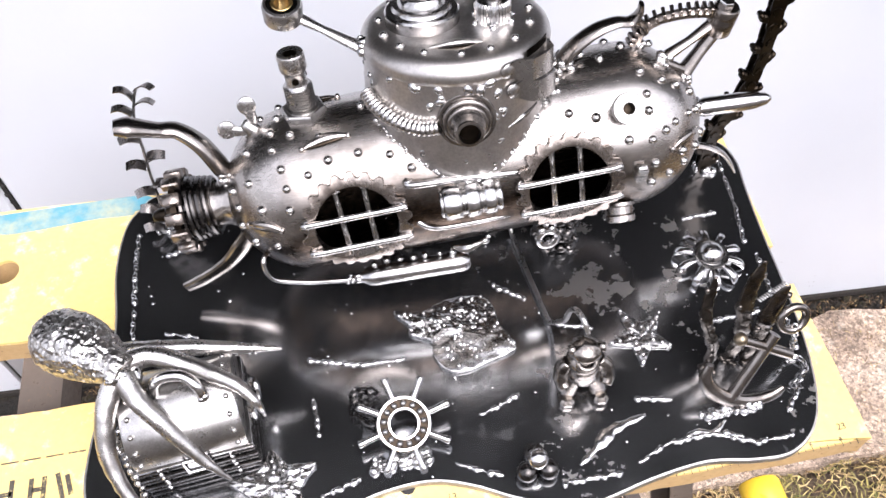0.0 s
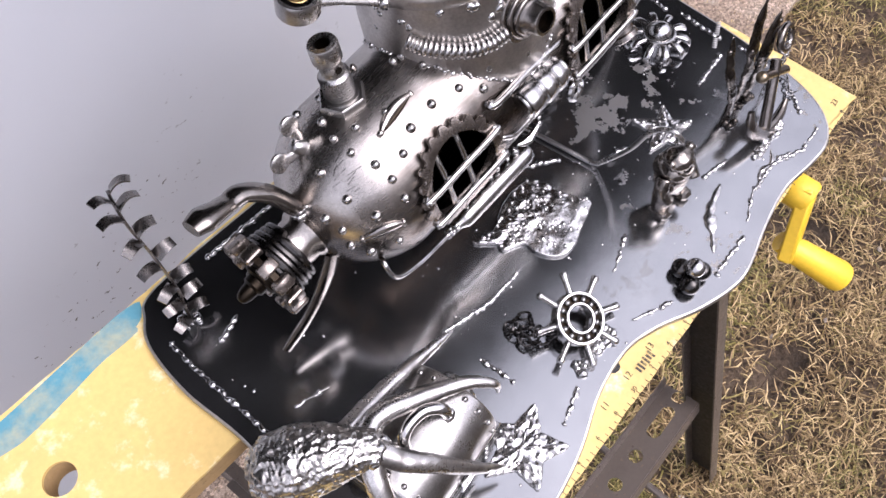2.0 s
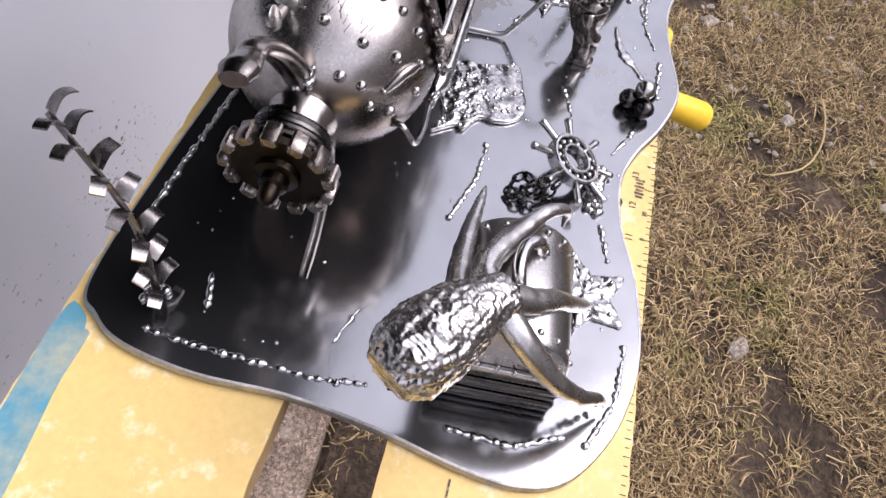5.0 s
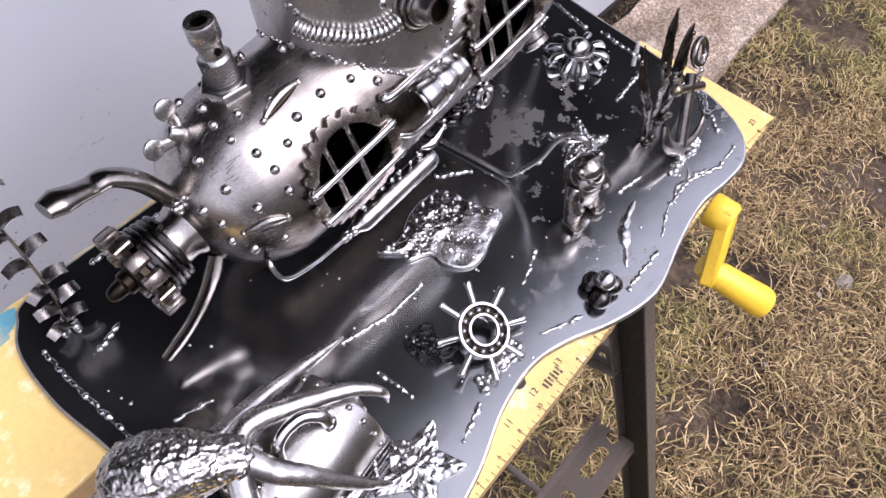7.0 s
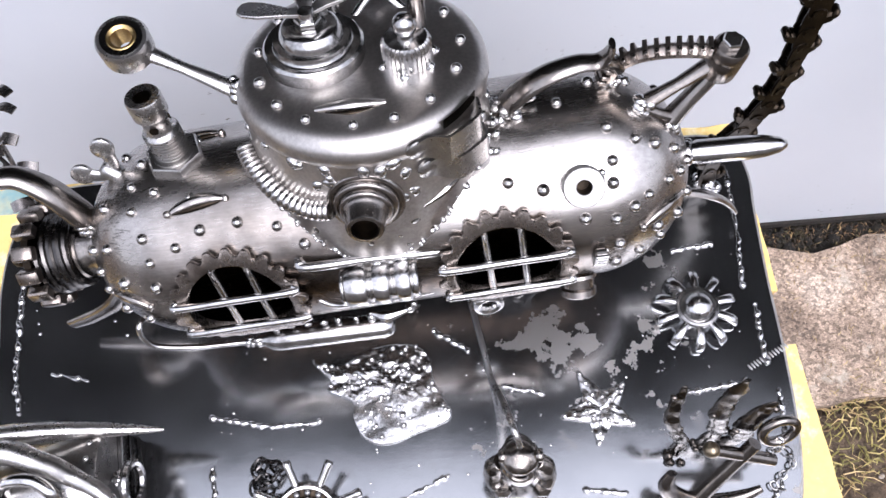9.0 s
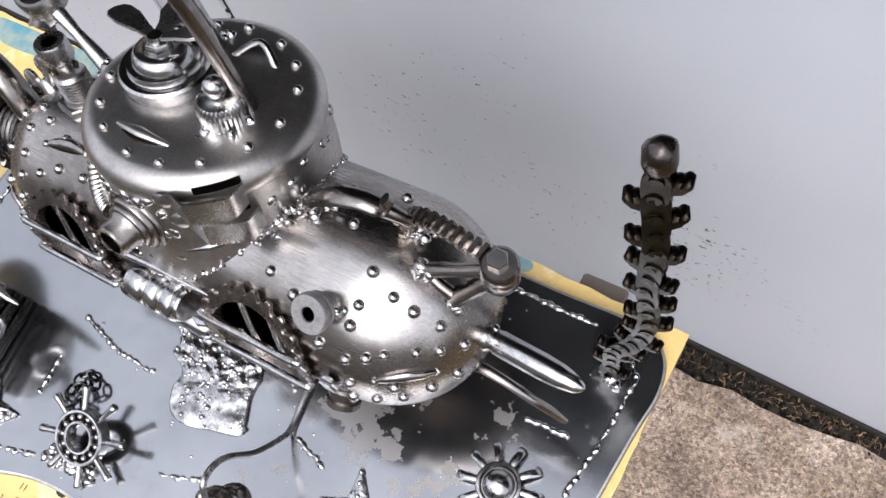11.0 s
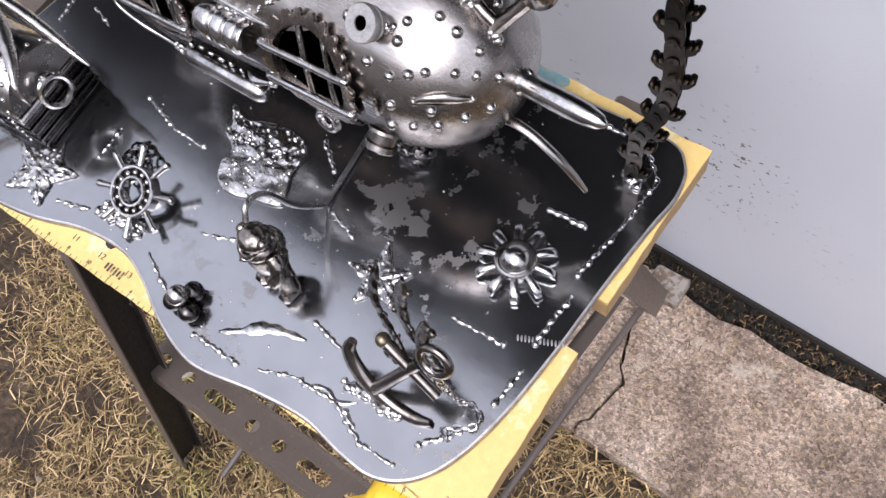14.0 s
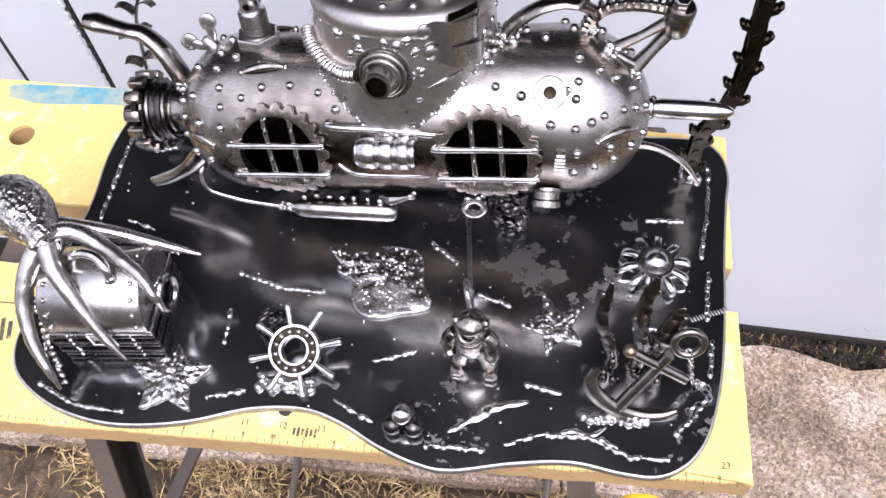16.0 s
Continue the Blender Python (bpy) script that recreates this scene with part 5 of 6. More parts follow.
lathe(bm, at(k0, T_AXIS), [(0, 0), (0.0100, 0), (0.0104, 0.001), (0.0104, 0.0105), (0.0090, 0.0125), (0.0050, 0.0135), (0.0030, 0.0145), (0, 0.0145)], 64, lambda k: 1.035 if k % 2 else 0.975)
knob = part("knurled_knob", bm, BRIGHT, lid, "knurled steel knob")
bm = B()
ball(bm, at(k0 + T_AXIS * 0.0185, T_AXIS), 0.0052, 18)
part("ball", bm, BRIGHT, knob, "polished steel ball")
bm = B()
for k in range(6):
    lumps(bm, k0 + tur.to_3x3() @ Vector((0.0112 * math.cos(k * 1.05 + 0.3), 0.0112 * math.sin(k * 1.05 + 0.3), 0.0005)), (0.0008,) * 3, 2, 0.0022)
part("weld_spatter", bm, WELD, knob)
bm = B()
tube(bm, smooth_path([tur @ Vector(v) for v in ((-0.0190, -0.0310, 0.0102), (-0.005, -0.0325, 0.0124), (0.009, -0.0315, 0.0102))], 6), [0.0012, 0.0028, 0.0012], 12, flat=0.55, hint=T_AXIS)
slit = part("gill_slot", bm, TURRET, lid, "raised welded slit")
# black strip for the shade under the lid's hood
bm = B()
tube(bm, smooth_path([tur @ Vector(v) for v in ((-0.0150, -0.0335, 0.0101), (-0.005, -0.0352, 0.0103), (0.005, -0.0338, 0.0101))], 6), [0.0004, 0.0013, 0.0004], 8, flat=0.5, hint=T_AXIS)
part("gill_shade", bm, BLACK, slit, "black strip for the shaded slit")
bm = B()
tube(bm, smooth_path([upright @ Vector(v) for v in ((0.0265, 0.009, 0.001), (0.0265, 0.009, 0.045), (0.0245, 0.010, 0.070), (0.020, 0.010, 0.088), (0.014, 0.004, 0.097), (0.010, -0.006, 0.099))], 6), 0.0037, 14)
part("periscope", bm, RUBBERED, lid, "bent steel periscope pipe")
bm = B()
tube(bm, smooth_path([upright @ Vector(v) for v in ((-0.010, 0.034, -0.004), (-0.012, 0.035, 0.045), (-0.014, 0.034, 0.078))], 6), 0.0034, 14)
lumps(bm, tur @ Vector((-0.010, 0.033, 0.0101)), (0.003, 0.003, 0.001), 6, 0.0024)
part("mast", bm, BRIGHT, lid, "upright steel mast rod")
bm = B()
tube(bm, smooth_path([tur @ Vector(v) for v in ((-0.002, 0.024, 0.0088), (0.010, 0.032, 0.0158), (0.022, 0.026, 0.0088))], 6), 0.0020, 8, flat=0.6)
part("lid_handle", bm, BRIGHT, lid, "bent steel handle")

# connecting rod on the turret's side
eye, root = Vector((-0.0292, 0.2185, 0.9975)), Vector((0.013, 0.2035, 0.975))
bm = B()
way = (root - eye).normalized()
tube(bm, smooth_path([eye + way * 0.009, eye.lerp(root, 0.5), root], 5), [0.0040, 0.0028, 0.0046], 12, flat=0.62)
lathe(bm, at(eye - Vector((0, 0, 0.006)), (0.05, -0.1, 1)), [(0.0065, 0.0), (0.0100, 0.0), (0.0112, 0.001), (0.0114, 0.0100), (0.0104, 0.0115), (0.0065, 0.0115)], 30)
rod = part("connecting_rod", bm, PLAIN, turret, "engine connecting rod with an open eye")
bm = B()
lathe(bm, at(eye - Vector((0, 0, 0.006)), (0.05, -0.1, 1)), [(0.0044, 0.001), (0.0066, 0.001), (0.0066, 0.0112), (0.0058, 0.0119), (0.0044, 0.0112), (0.0044, 0.001)], 26)
part("bushing", bm, BRASS, rod, "brass bushing")
bm = B()
lathe(bm, at(eye - Vector((0, 0, 0.006)), (0.05, -0.1, 1)), [(0.0062, 0.0110), (0.0064, 0.0118), (0.0088, 0.0119), (0.0090, 0.0110)], 30)
part("shim_ring", bm, DARK, rod, "dark ring round the bushing")
bm = B()
lumps(bm, root, (0.002, 0.004, 0.007), 14, 0.0026)
part("weld_crust", bm, WELD, rod)

# bow rigging: fender arm, toothed arc, rocker bracket
bm = B()
tube(bm, smooth_path([(0.124, 0.189, 0.950), (0.134, 0.1895, 0.966), (0.147, 0.1905, 0.9765), (0.160, 0.192, 0.9795), (0.169, 0.1925, 0.9785), (0.1735, 0.1925, 0.984), (0.1735, 0.1925, 0.9905)], 6),
     [0.0068, 0.0066, 0.0058, 0.005, 0.0046, 0.004, 0.003], 12, flat=0.5)
tube(bm, [(0.170, 0.1925, 0.979), (0.177, 0.194, 0.974), (0.181, 0.196, 0.966)], [0.004, 0.0032, 0.003], 10)
part("brake_lever", bm, RUBBERED, sub, "arched brake lever welded to the deck")
bm = B()
arc = smooth_path([(0.1775, 0.1975, 0.957), (0.1805, 0.1980, 0.9655), (0.1880, 0.1970, 0.9725), (0.1985, 0.1950, 0.9765), (0.2090, 0.1925, 0.9785), (0.2190, 0.1905, 0.9785)], 5)
tube(bm, arc, 0.0036, 8, flat=0.8)
arc_ob = part("toothed_arc", bm, RINGS, sub, "bent piece of toothed ring gear")
bm = B()
box(bm, Matrix(), (0.0022, 0.0078, 0.0042), 0.0003)
ARC_TOOTH = mesh_of("tooth", bm, RINGS)
for i in range(0, len(arc) - 1, 2):
    way = (arc[i + 1] - arc[i]).normalized()
    upw = Vector((0, 1, 0)).cross(way)
    upw = upw if upw.z > 0 else -upw
    repeat("tooth", ARC_TOOTH, Matrix.Translation(arc[i] + upw * 0.0034) @ basis(upw, way), arc_ob)
block = Vector((0.2240, 0.1895, 0.9770))
bm = B()
lathe(bm, at(block - Vector((0, 0, 0.012)), (0.1, -0.05, 1)), [(0, 0), (0.0075, 0), (0.0082, 0.001), (0.0082, 0.0105), (0.0072, 0.012), (0.0072, 0.013), (0.0082, 0.0135), (0.0080, 0.0175), (0.0068, 0.0190), (0, 0.0190)], 24)
tube(bm, [(0.190, 0.183, 0.9545), (0.206, 0.186, 0.963), (0.2215, 0.189, 0.9735)], [0.0042, 0.0032, 0.0042], 10, flat=0.75)
tube(bm, [(0.205, 0.180, 0.944), (0.213, 0.184, 0.954), (0.2235, 0.189, 0.968)], [0.0052, 0.0042, 0.0048], 10, flat=0.75)
tube(bm, [(0.190, 0.183, 0.9525), (0.198, 0.181, 0.9485), (0.206, 0.180, 0.9445)], 0.0034, 10)
rocker = part("rocker_bracket", bm, RUBBERED, sub, "forged rocker arm with two webs")
bm = B()
slab(bm, at(block + Vector((0.0007, -0.0003, 0.0065)), (0.1, -0.05, 1)), ring_points(0.0046, 6), 0.0, 0.0042, bevel=0.0006)
part("hex_bolt", bm, BRIGHT, rocker, "hexagonal bolt head")
bm = B()
lumps(bm, (0.1905, 0.1815, 0.9545), (0.003, 0.002, 0.004), 12, 0.0028)
lumps(bm, (0.180, 0.197, 0.9555), (0.005, 0.003, 0.002), 12, 0.0030)
lumps(bm, (0.206, 0.178, 0.944), (0.002, 0.002, 0.003), 8, 0.0024)
part("weld_crust", bm, WELD, rocker)

# the whole vessel sits a little askew
pivot = Matrix.Translation((-0.13, 0.18, 0.88))
sub.matrix_basis = Matrix.Translation((-0.0006, 0.0018, -0.0015)) @ pivot @ Matrix.Rotation(0.0085, 4, "Z") @ Matrix.Rotation(0.0075, 4, "Y") @ pivot.inverted() @ sub.matrix_basis

# diver's air line
line = smooth_path([(0.1010, 0.1960, 0.8450), (0.1025, 0.1900, 0.8150), (0.1035, 0.1820, 0.8020), (0.1060, 0.1600, 0.7992), (0.1095, 0.1300, 0.7990), (0.1120, 0.1085, 0.7992), (0.1135, 0.1010, 0.8060), (0.1150, 0.0865, 0.8330), (0.1140, 0.0790, 0.8570), (0.1145, 0.0720, 0.8690), (0.1160, 0.0630, 0.8725), (0.1180, 0.0570, 0.8660)], 6)
bm = B()
tube(bm, line, 0.0018, 12)
single("air_hose", bm, PLAIN, "thin bent steel air line running down to the diver", "hose")

# ---- sea floor: creatures and relics on the plate ----
def sea_chain():
    """Saw-chain weed: twisted links with cutters, stacked upright."""
    weed = thing("saw_chain_stalk", (0.268, 0.222, TOP), "blackened saw chain twisted upright like sea weed", "sculpture")
    path = smooth_path([(0.2655, 0.2205, TOP), (0.2650, 0.2215, 0.815), (0.2655, 0.2195, 0.838), (0.2735, 0.2165, 0.862), (0.2785, 0.2150, 0.885), (0.2795, 0.2125, 0.915), (0.2775, 0.2095, 0.950), (0.2765, 0.2075, 0.985), (0.2740, 0.2062, 1.015), (0.2725, 0.2050, 1.042)], 8)
    for p in path:
        p.y += 0.075 * (p.z - TOP)                      # it leans back
    cum = [0.0]
    for a, b in zip(path, path[1:]):
        cum.append(cum[-1] + (b - a).length)
    pitch, n = 0.0128, int(cum[-1] / 0.0128)

    def where(s):
        i = max(0, min(len(path) - 2, int(np.searchsorted(cum, s)) - 1))
        f = (s - cum[i]) / (cum[i + 1] - cum[i])
        return path[i].lerp(path[i + 1], f), (path[i + 1] - path[i]).normalized()

    bm = B()
    eight = []
    for k in range(24):
        a = 2 * math.pi * k / 24
        eight.append((0.0068 * math.cos(a) * (1 - 0.18 * math.cos(2 * a)) * 0.82, 0.0092 * math.sin(a)))
    for z in (-0.0030, 0.0018):
        slab(bm, Matrix(), eight, z, z + 0.0013, bevel=0.0003)
    for y in (-0.0048, 0.0048):
        lathe(bm, Matrix.Translation((0, y, -0.0038)), [(0, 0), (0.0024, 0), (0.0024, 0.0076), (0, 0.0076)], 10)
    box(bm, Matrix.Translation((0.0052, 0.0010, 0.0)) @ Matrix.Rotation(0.5, 4, "Z"), (0.0072, 0.0054, 0.0056), 0.0012)
    box(bm, Matrix.Translation((0.0080, 0.0032, 0.0)) @ Matrix.Rotation(0.9, 4, "Z"), (0.0048, 0.0032, 0.0060), 0.0010)
    link = mesh_of("chain_link", bm, BLACK)
    for k in range(n):
        p, way = where((k + 0.5) * pitch)
        m = Matrix.Translation(p) @ basis(way, (1, 0.3, 0)) @ Matrix.Rotation(-0.4 + k * 0.02 + 0.22 * math.sin(k * 0.9) + (math.pi if k % 2 else 0), 4, "Z") @ Matrix.Rotation(math.pi / 2, 4, "X") @ Matrix.Scale(1.12, 4)
        repeat("chain_link", link, m, weed)
    bm = B()
    ball(bm, Matrix.Translation((0.2723, 0.2235, 1.046)), 0.0062, 18, 0.0008, 200, (1, 1, 1.3))
    part("end_ball", bm, FORGED, weed, "dark steel ball on the tip")
    bm = B()
    lumps(bm, (0.2655, 0.2195, TOP + 0.001), (0.006, 0.006, 0.001), 16, 0.0028)
    part("weld_crust", bm, WELD, weed)


sea_chain()


def leaf_chain():
    """A stalk of small bent plates, a pair at each joint."""
    weed = thing("leaf_chain_stalk", (-0.151, 0.239, TOP), "stalk of small curved steel plates like a water plant", "sculpture")
    knots = smooth_path([(-0.1510, 0.2380, TOP), (-0.1490, 0.2405, 0.812), (-0.1465, 0.2425, 0.828), (-0.1460, 0.2460, 0.8500), (-0.1455, 0.2530, 0.8695), (-0.1455, 0.2615, 0.8885), (-0.1430, 0.2700, 0.8990), (-0.1405, 0.2760, 0.9040)], 4)
    bm = B()
    tube(bm, knots, 0.0024, 8, flat=0.4, hint=(1, 0, 0))
    part("stalk", bm, SEALEAF, weed)
    bm = B()
    rings = []
    for k in range(8):
        f = k / 7
        rings.append([Vector((0.001 + 0.0132 * f, y * (1 - 0.25 * f), 0.0042 * math.sin(f * 2.6) + h)) for y, h in ((-0.0042, 0), (0.0042, 0), (0.0042, 0.0009), (-0.0042, 0.0009))])
    skin(bm, rings)
    leaf = mesh_of("leaf_plate", bm, SEALEAF)
    n = 7
    for k in range(n):
        i = int((k + 0.6) / n * (len(knots) - 1))
        p = knots[i]
        way = (knots[min(i + 1, len(knots) - 1)] - knots[max(i - 1, 0)]).normalized()
        for s in (1, -1):
            side = Vector((s * 0.9, -0.25 + 0.3 * (k % 2), 0.25))
            m = Matrix.Translation(p + way * (0.003 * s)) @ basis(way, side) @ Matrix.Rotation(0.55 * s + random.uniform(-0.2, 0.2), 4, "X")
            repeat("leaf_plate", leaf, m, weed)
    bm = B()
    lumps(bm, (-0.151, 0.239, TOP + 0.001), (0.005, 0.006, 0.001), 14, 0.0026)
    part("weld_crust", bm, WELD, weed)


random.seed(21)
leaf_chain()


def treasure_chest():
    c = Vector((-0.1245, 0.0665, TOP))
    m = Matrix.Translation(c) @ Matrix.Rotation(radians(5), 4, "Z")
    chest = thing("treasure_chest", c, "riveted steel treasure chest with slatted sides and a round lid", "chest")
    lx, ly = 0.066, 0.060
    # lower slats and inner box coloured dark for the shadow below the lid
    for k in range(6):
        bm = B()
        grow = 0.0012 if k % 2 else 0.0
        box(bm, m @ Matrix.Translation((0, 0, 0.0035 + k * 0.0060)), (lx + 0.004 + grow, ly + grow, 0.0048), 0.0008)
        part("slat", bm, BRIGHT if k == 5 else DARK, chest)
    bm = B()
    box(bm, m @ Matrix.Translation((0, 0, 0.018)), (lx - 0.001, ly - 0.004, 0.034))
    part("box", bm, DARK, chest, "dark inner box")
    bm = B()
    rings = []
    for x in (-lx / 2, -lx / 2 + 0.0015, lx / 2 - 0.0015, lx / 2):
        r = ly / 2 - (0.001 if abs(x) > lx / 2 - 0.0008 else 0)
        rings.append([m @ Vector((x, r * math.cos(a), 0.0365 + r * 0.98 * math.sin(a))) for a in np.linspace(0, math.pi, 40)])
    skin(bm, rings)
    lid_ob = part("lid", bm, PLAIN, chest, "bright barrel-shaped lid")
    for x in (-lx / 2 + 0.005, lx / 2 - 0.005):
        for k in range(9):
            a = math.pi * (k + 0.5) / 9
            out = m.to_3x3() @ Vector((0, math.cos(a), math.sin(a)))
            rivet(m @ Vector((x, ly / 2 * math.cos(a), 0.0365 + ly / 2 * 0.98 * math.sin(a))), out, 0.6, lid_ob)
    bm = B()
    tube(bm, smooth_path([(-0.1365, 0.0660, 0.8600), (-0.1340, 0.0690, 0.8690), (-0.1270, 0.0705, 0.8725), (-0.1170, 0.0690, 0.8725), (-0.1100, 0.0635, 0.8690), (-0.1080, 0.0600, 0.8600)], 6), 0.0034, 12)
    lumps(bm, (-0.108, 0.060, 0.8625), (0.001,) * 3, 4, 0.0028)
    part("lid_handle", bm, BRIGHT, chest, "bent rod handle")
    bm = B()
    torus(bm, m @ Matrix.Translation((lx / 2 + 0.0065, 0, 0.034)) @ Matrix.Rotation(math.pi / 2, 4, "Y") @ Matrix.Rotation(0.15, 4, "X"), 0.0125, 0.0024, 26, 8, squash=0.85)
    lumps(bm, m @ Vector((lx / 2 + 0.003, 0, 0.045)), (0.001, 0.003, 0.002), 8, 0.0026)
    part("side_handle", bm, BRIGHT, chest, "steel ring handle")
    bm = B()
    f = m @ Matrix.Translation((0.002, -ly / 2 - 0.0025, 0.032)) @ Matrix.Rotation(math.pi / 2, 4, "X")
    frame_out = [(-0.0075, -0.009), (0.0075, -0.009), (0.0075, 0.006), (-0.0075, 0.006)]
    loop = [f @ Vector((*q, 0)) for q in frame_out]
    for a, b in zip(loop, loop[1:] + loop[:1]):
        tube(bm, [a, b], 0.0010, 8)
    box(bm, f @ Matrix.Translation((0, 0.002, 0)), (0.011, 0.007, 0.0022), 0.0006)
    part("buckle", bm, BRIGHT, chest, "square steel buckle")
    bm = B()
    for k in range(6):
        lumps(bm, m @ Vector((-lx / 2 - 0.001, -0.024 + k * 0.009, 0.0355)), (0.0006,) * 3, 2, 0.0016)
        lumps(bm, m @ Vector((lx / 2 - 0.012, -ly / 2 - 0.0008, 0.006 + k * 0.0052)), (0.0006,) * 3, 2, 0.0014)
        lumps(bm, m @ Vector((-lx / 2 + 0.012, -ly / 2 - 0.0008, 0.006 + k * 0.0052)), (0.0006,) * 3, 2, 0.0014)
    part("weld_spatter", bm, WELD, chest)


treasure_chest()

# octopus: a crumpled head, four tapering arms
octopus = thing("octopus", (-0.150, 0.075, TOP), "hammered steel octopus clasping the treasure chest", "sculpture")
bm = B()
head = smooth_path([(-0.1975, 0.1130, 0.8700), (-0.1900, 0.1080, 0.8715), (-0.1780, 0.1000, 0.8735), (-0.1660, 0.0905, 0.8760), (-0.1560, 0.0815, 0.8770), (-0.1480, 0.0750, 0.8760)], 44)
tube(bm, head, [0.0112, 0.0182, 0.0192, 0.0160, 0.0115, 0.0098], 150)
for v in bm.verts:
    q = v.co - Vector((-0.175, 0.097, 0.874))
    grainwise = Vector((0.79, -0.60, 0.1))
    lain = q - grainwise * q.dot(grainwise) * 0.50
    ridge = 1 - abs(noise.noise(lain * 205)) * 2
    v.co += q.normalized() * (0.0010 * ridge + 0.0006 * noise.noise(lain * 430) + 0.0006 * noise.noise(q * 620))
octo_head = part("head", bm, OCTO, octopus, "crumpled bright steel head")
bm = B()
lumps(bm, (-0.150, 0.077, 0.876), (0.007, 0.007, 0.006), 22, 0.0042)
lumps(bm, (-0.190, 0.108, 0.8625), (0.006, 0.006, 0.003), 10, 0.004)
part("weld_crust", bm, WELD, octo_head, "blobs of weld where head and arms meet")
ARMS = [
    [(-0.160, 0.0925, 0.8700), (-0.144, 0.0945, 0.8650), (-0.123, 0.0960, 0.8590), (-0.100, 0.0955, 0.8530), (-0.080, 0.0940, 0.8480), (-0.064, 0.0930, 0.8440)],
    [(-0.150, 0.0820, 0.8760), (-0.134, 0.0850, 0.8735), (-0.1145, 0.0775, 0.8690), (-0.099, 0.0690, 0.8670), (-0.087, 0.0610, 0.8650), (-0.0785, 0.0515, 0.8590), (-0.0765, 0.0500, 0.8450)],
    [(-0.149, 0.073, 0.876), (-0.143, 0.0610, 0.8690), (-0.133, 0.0500, 0.8600), (-0.122, 0.0390, 0.8450), (-0.111, 0.0300, 0.8310), (-0.102, 0.0240, 0.8210)],
    [(-0.154, 0.074, 0.874), (-0.162, 0.0600, 0.8640), (-0.1660, 0.0430, 0.8480), (-0.1620, 0.0270, 0.8320), (-0.1530, 0.0140, 0.8180), (-0.1480, 0.0070, 0.8040)],
]
WELTS = [((-0.140, 0.094, 0.861), (-0.080, 0.0945, 0.843)), None, None, ((-0.163, 0.052, 0.850), (-0.148, 0.012, 0.804))]
for arm, welt in zip(ARMS, WELTS):
    bm = B()
    tube(bm, smooth_path(arm, 8), [0.0068, 0.0062, 0.0053, 0.0042, 0.0029, 0.0009], 14, wobble=0.0005)
    arm_ob = part("arm", bm, ARM, octopus, "smooth tapering steel arm")
    if welt:
        bm = B()
        for k in range(16):
            lumps(bm, Vector(welt[0]).lerp(Vector(welt[1]), k / 15), (0.001,) * 3, 2, 0.0018)
        part("weld_crust", bm, WELD, arm_ob, "row of weld blobs under the arm")


def ship_wheel():
    c, axis = Vector((0.003, 0.045, 0.8105)), Vector((0.02, -0.42, 0.9)).normalized()
    m = at(c, axis)
    wheel = thing("ship_wheel", (0.0, 0.04, TOP), "ship's wheel made of a ball bearing and steel pegs", "sculpture")
    bm = B()
    lathe(bm, m, [(0.0149, -0.0042), (0.0166, -0.0042), (0.0172, -0.0036), (0.0172, 0.0036), (0.0166, 0.0042), (0.0153, 0.0042), (0.0149, 0.0036), (0.0149, -0.0042)], 40)
    part("outer_race", bm, BRIGHT, wheel)
    bm = B()
    lathe(bm, m, [(0.0082, -0.0042), (0.0098, -0.0042), (0.0102, -0.0036), (0.0102, 0.0036), (0.0098, 0.0042), (0.0087, 0.0042), (0.0082, 0.0036), (0.0082, -0.0042)], 40)
    part("inner_race", bm, BRIGHT, wheel)
    bm = B()
    lathe(bm, m, [(0.0100, -0.003), (0.0150, -0.003), (0.0150, 0.0002), (0.0100, 0.0002)], 32)
    part("cage", bm, BLACK, wheel, "dark bearing cage")
    bm = B()
    ball(bm, Matrix(), 0.0021, 12)
    one = mesh_of("bearing_ball", bm, BRIGHT)
    for k in range(13):
        a = 2 * math.pi * k / 13
        repeat("bearing_ball", one, m @ Matrix.Translation((0.0125 * math.cos(a), 0.0125 * math.sin(a), 0.0014)), wheel)
    bm = B()
    lathe(bm, Matrix(), [(0, 0), (0.0021, 0), (0.0022, 0.0100), (0.0025, 0.0115), (0.0026, 0.0138), (0.0022, 0.0144), (0, 0.0144)], 12)
    peg = mesh_of("peg", bm, BRIGHT)
    for k in range(8):
        a = 2 * math.pi * (k + 0.35) / 8
        out = m.to_3x3() @ Vector((math.cos(a), math.sin(a), 0))
        repeat("peg", peg, at(c + out * 0.0165, out), wheel)
    bm = B()
    lumps(bm, (-0.002, 0.0265, TOP + 0.001), (0.018, 0.004, 0.001), 40, 0.0032)
    part("weld_crust", bm, WELD, wheel, "thick weld foot")


ship_wheel()


def link_mesh(name, long, wide, wire, mat):
    bm = B()
    loop = []
    for k in range(20):
        a = 2 * math.pi * k / 20
        loop.append(Vector((math.copysign(abs(math.cos(a)) ** 0.75, math.cos(a)) * long, math.copysign(abs(math.sin(a)) ** 0.9, math.sin(a)) * wide, 0)))
    rings = []
    for k, p in enumerate(loop):
        way = (loop[(k + 1) % 20] - loop[k - 1]).normalized()
        side = way.cross(Vector((0, 0, 1)))
        rings.append([p + (side * math.cos(2 * math.pi * j / 6) + Vector((0, 0, math.sin(2 * math.pi * j / 6)))) * wire for j in range(6)])
    skin(bm, rings, closed=True)
    return mesh_of(name, bm, mat)


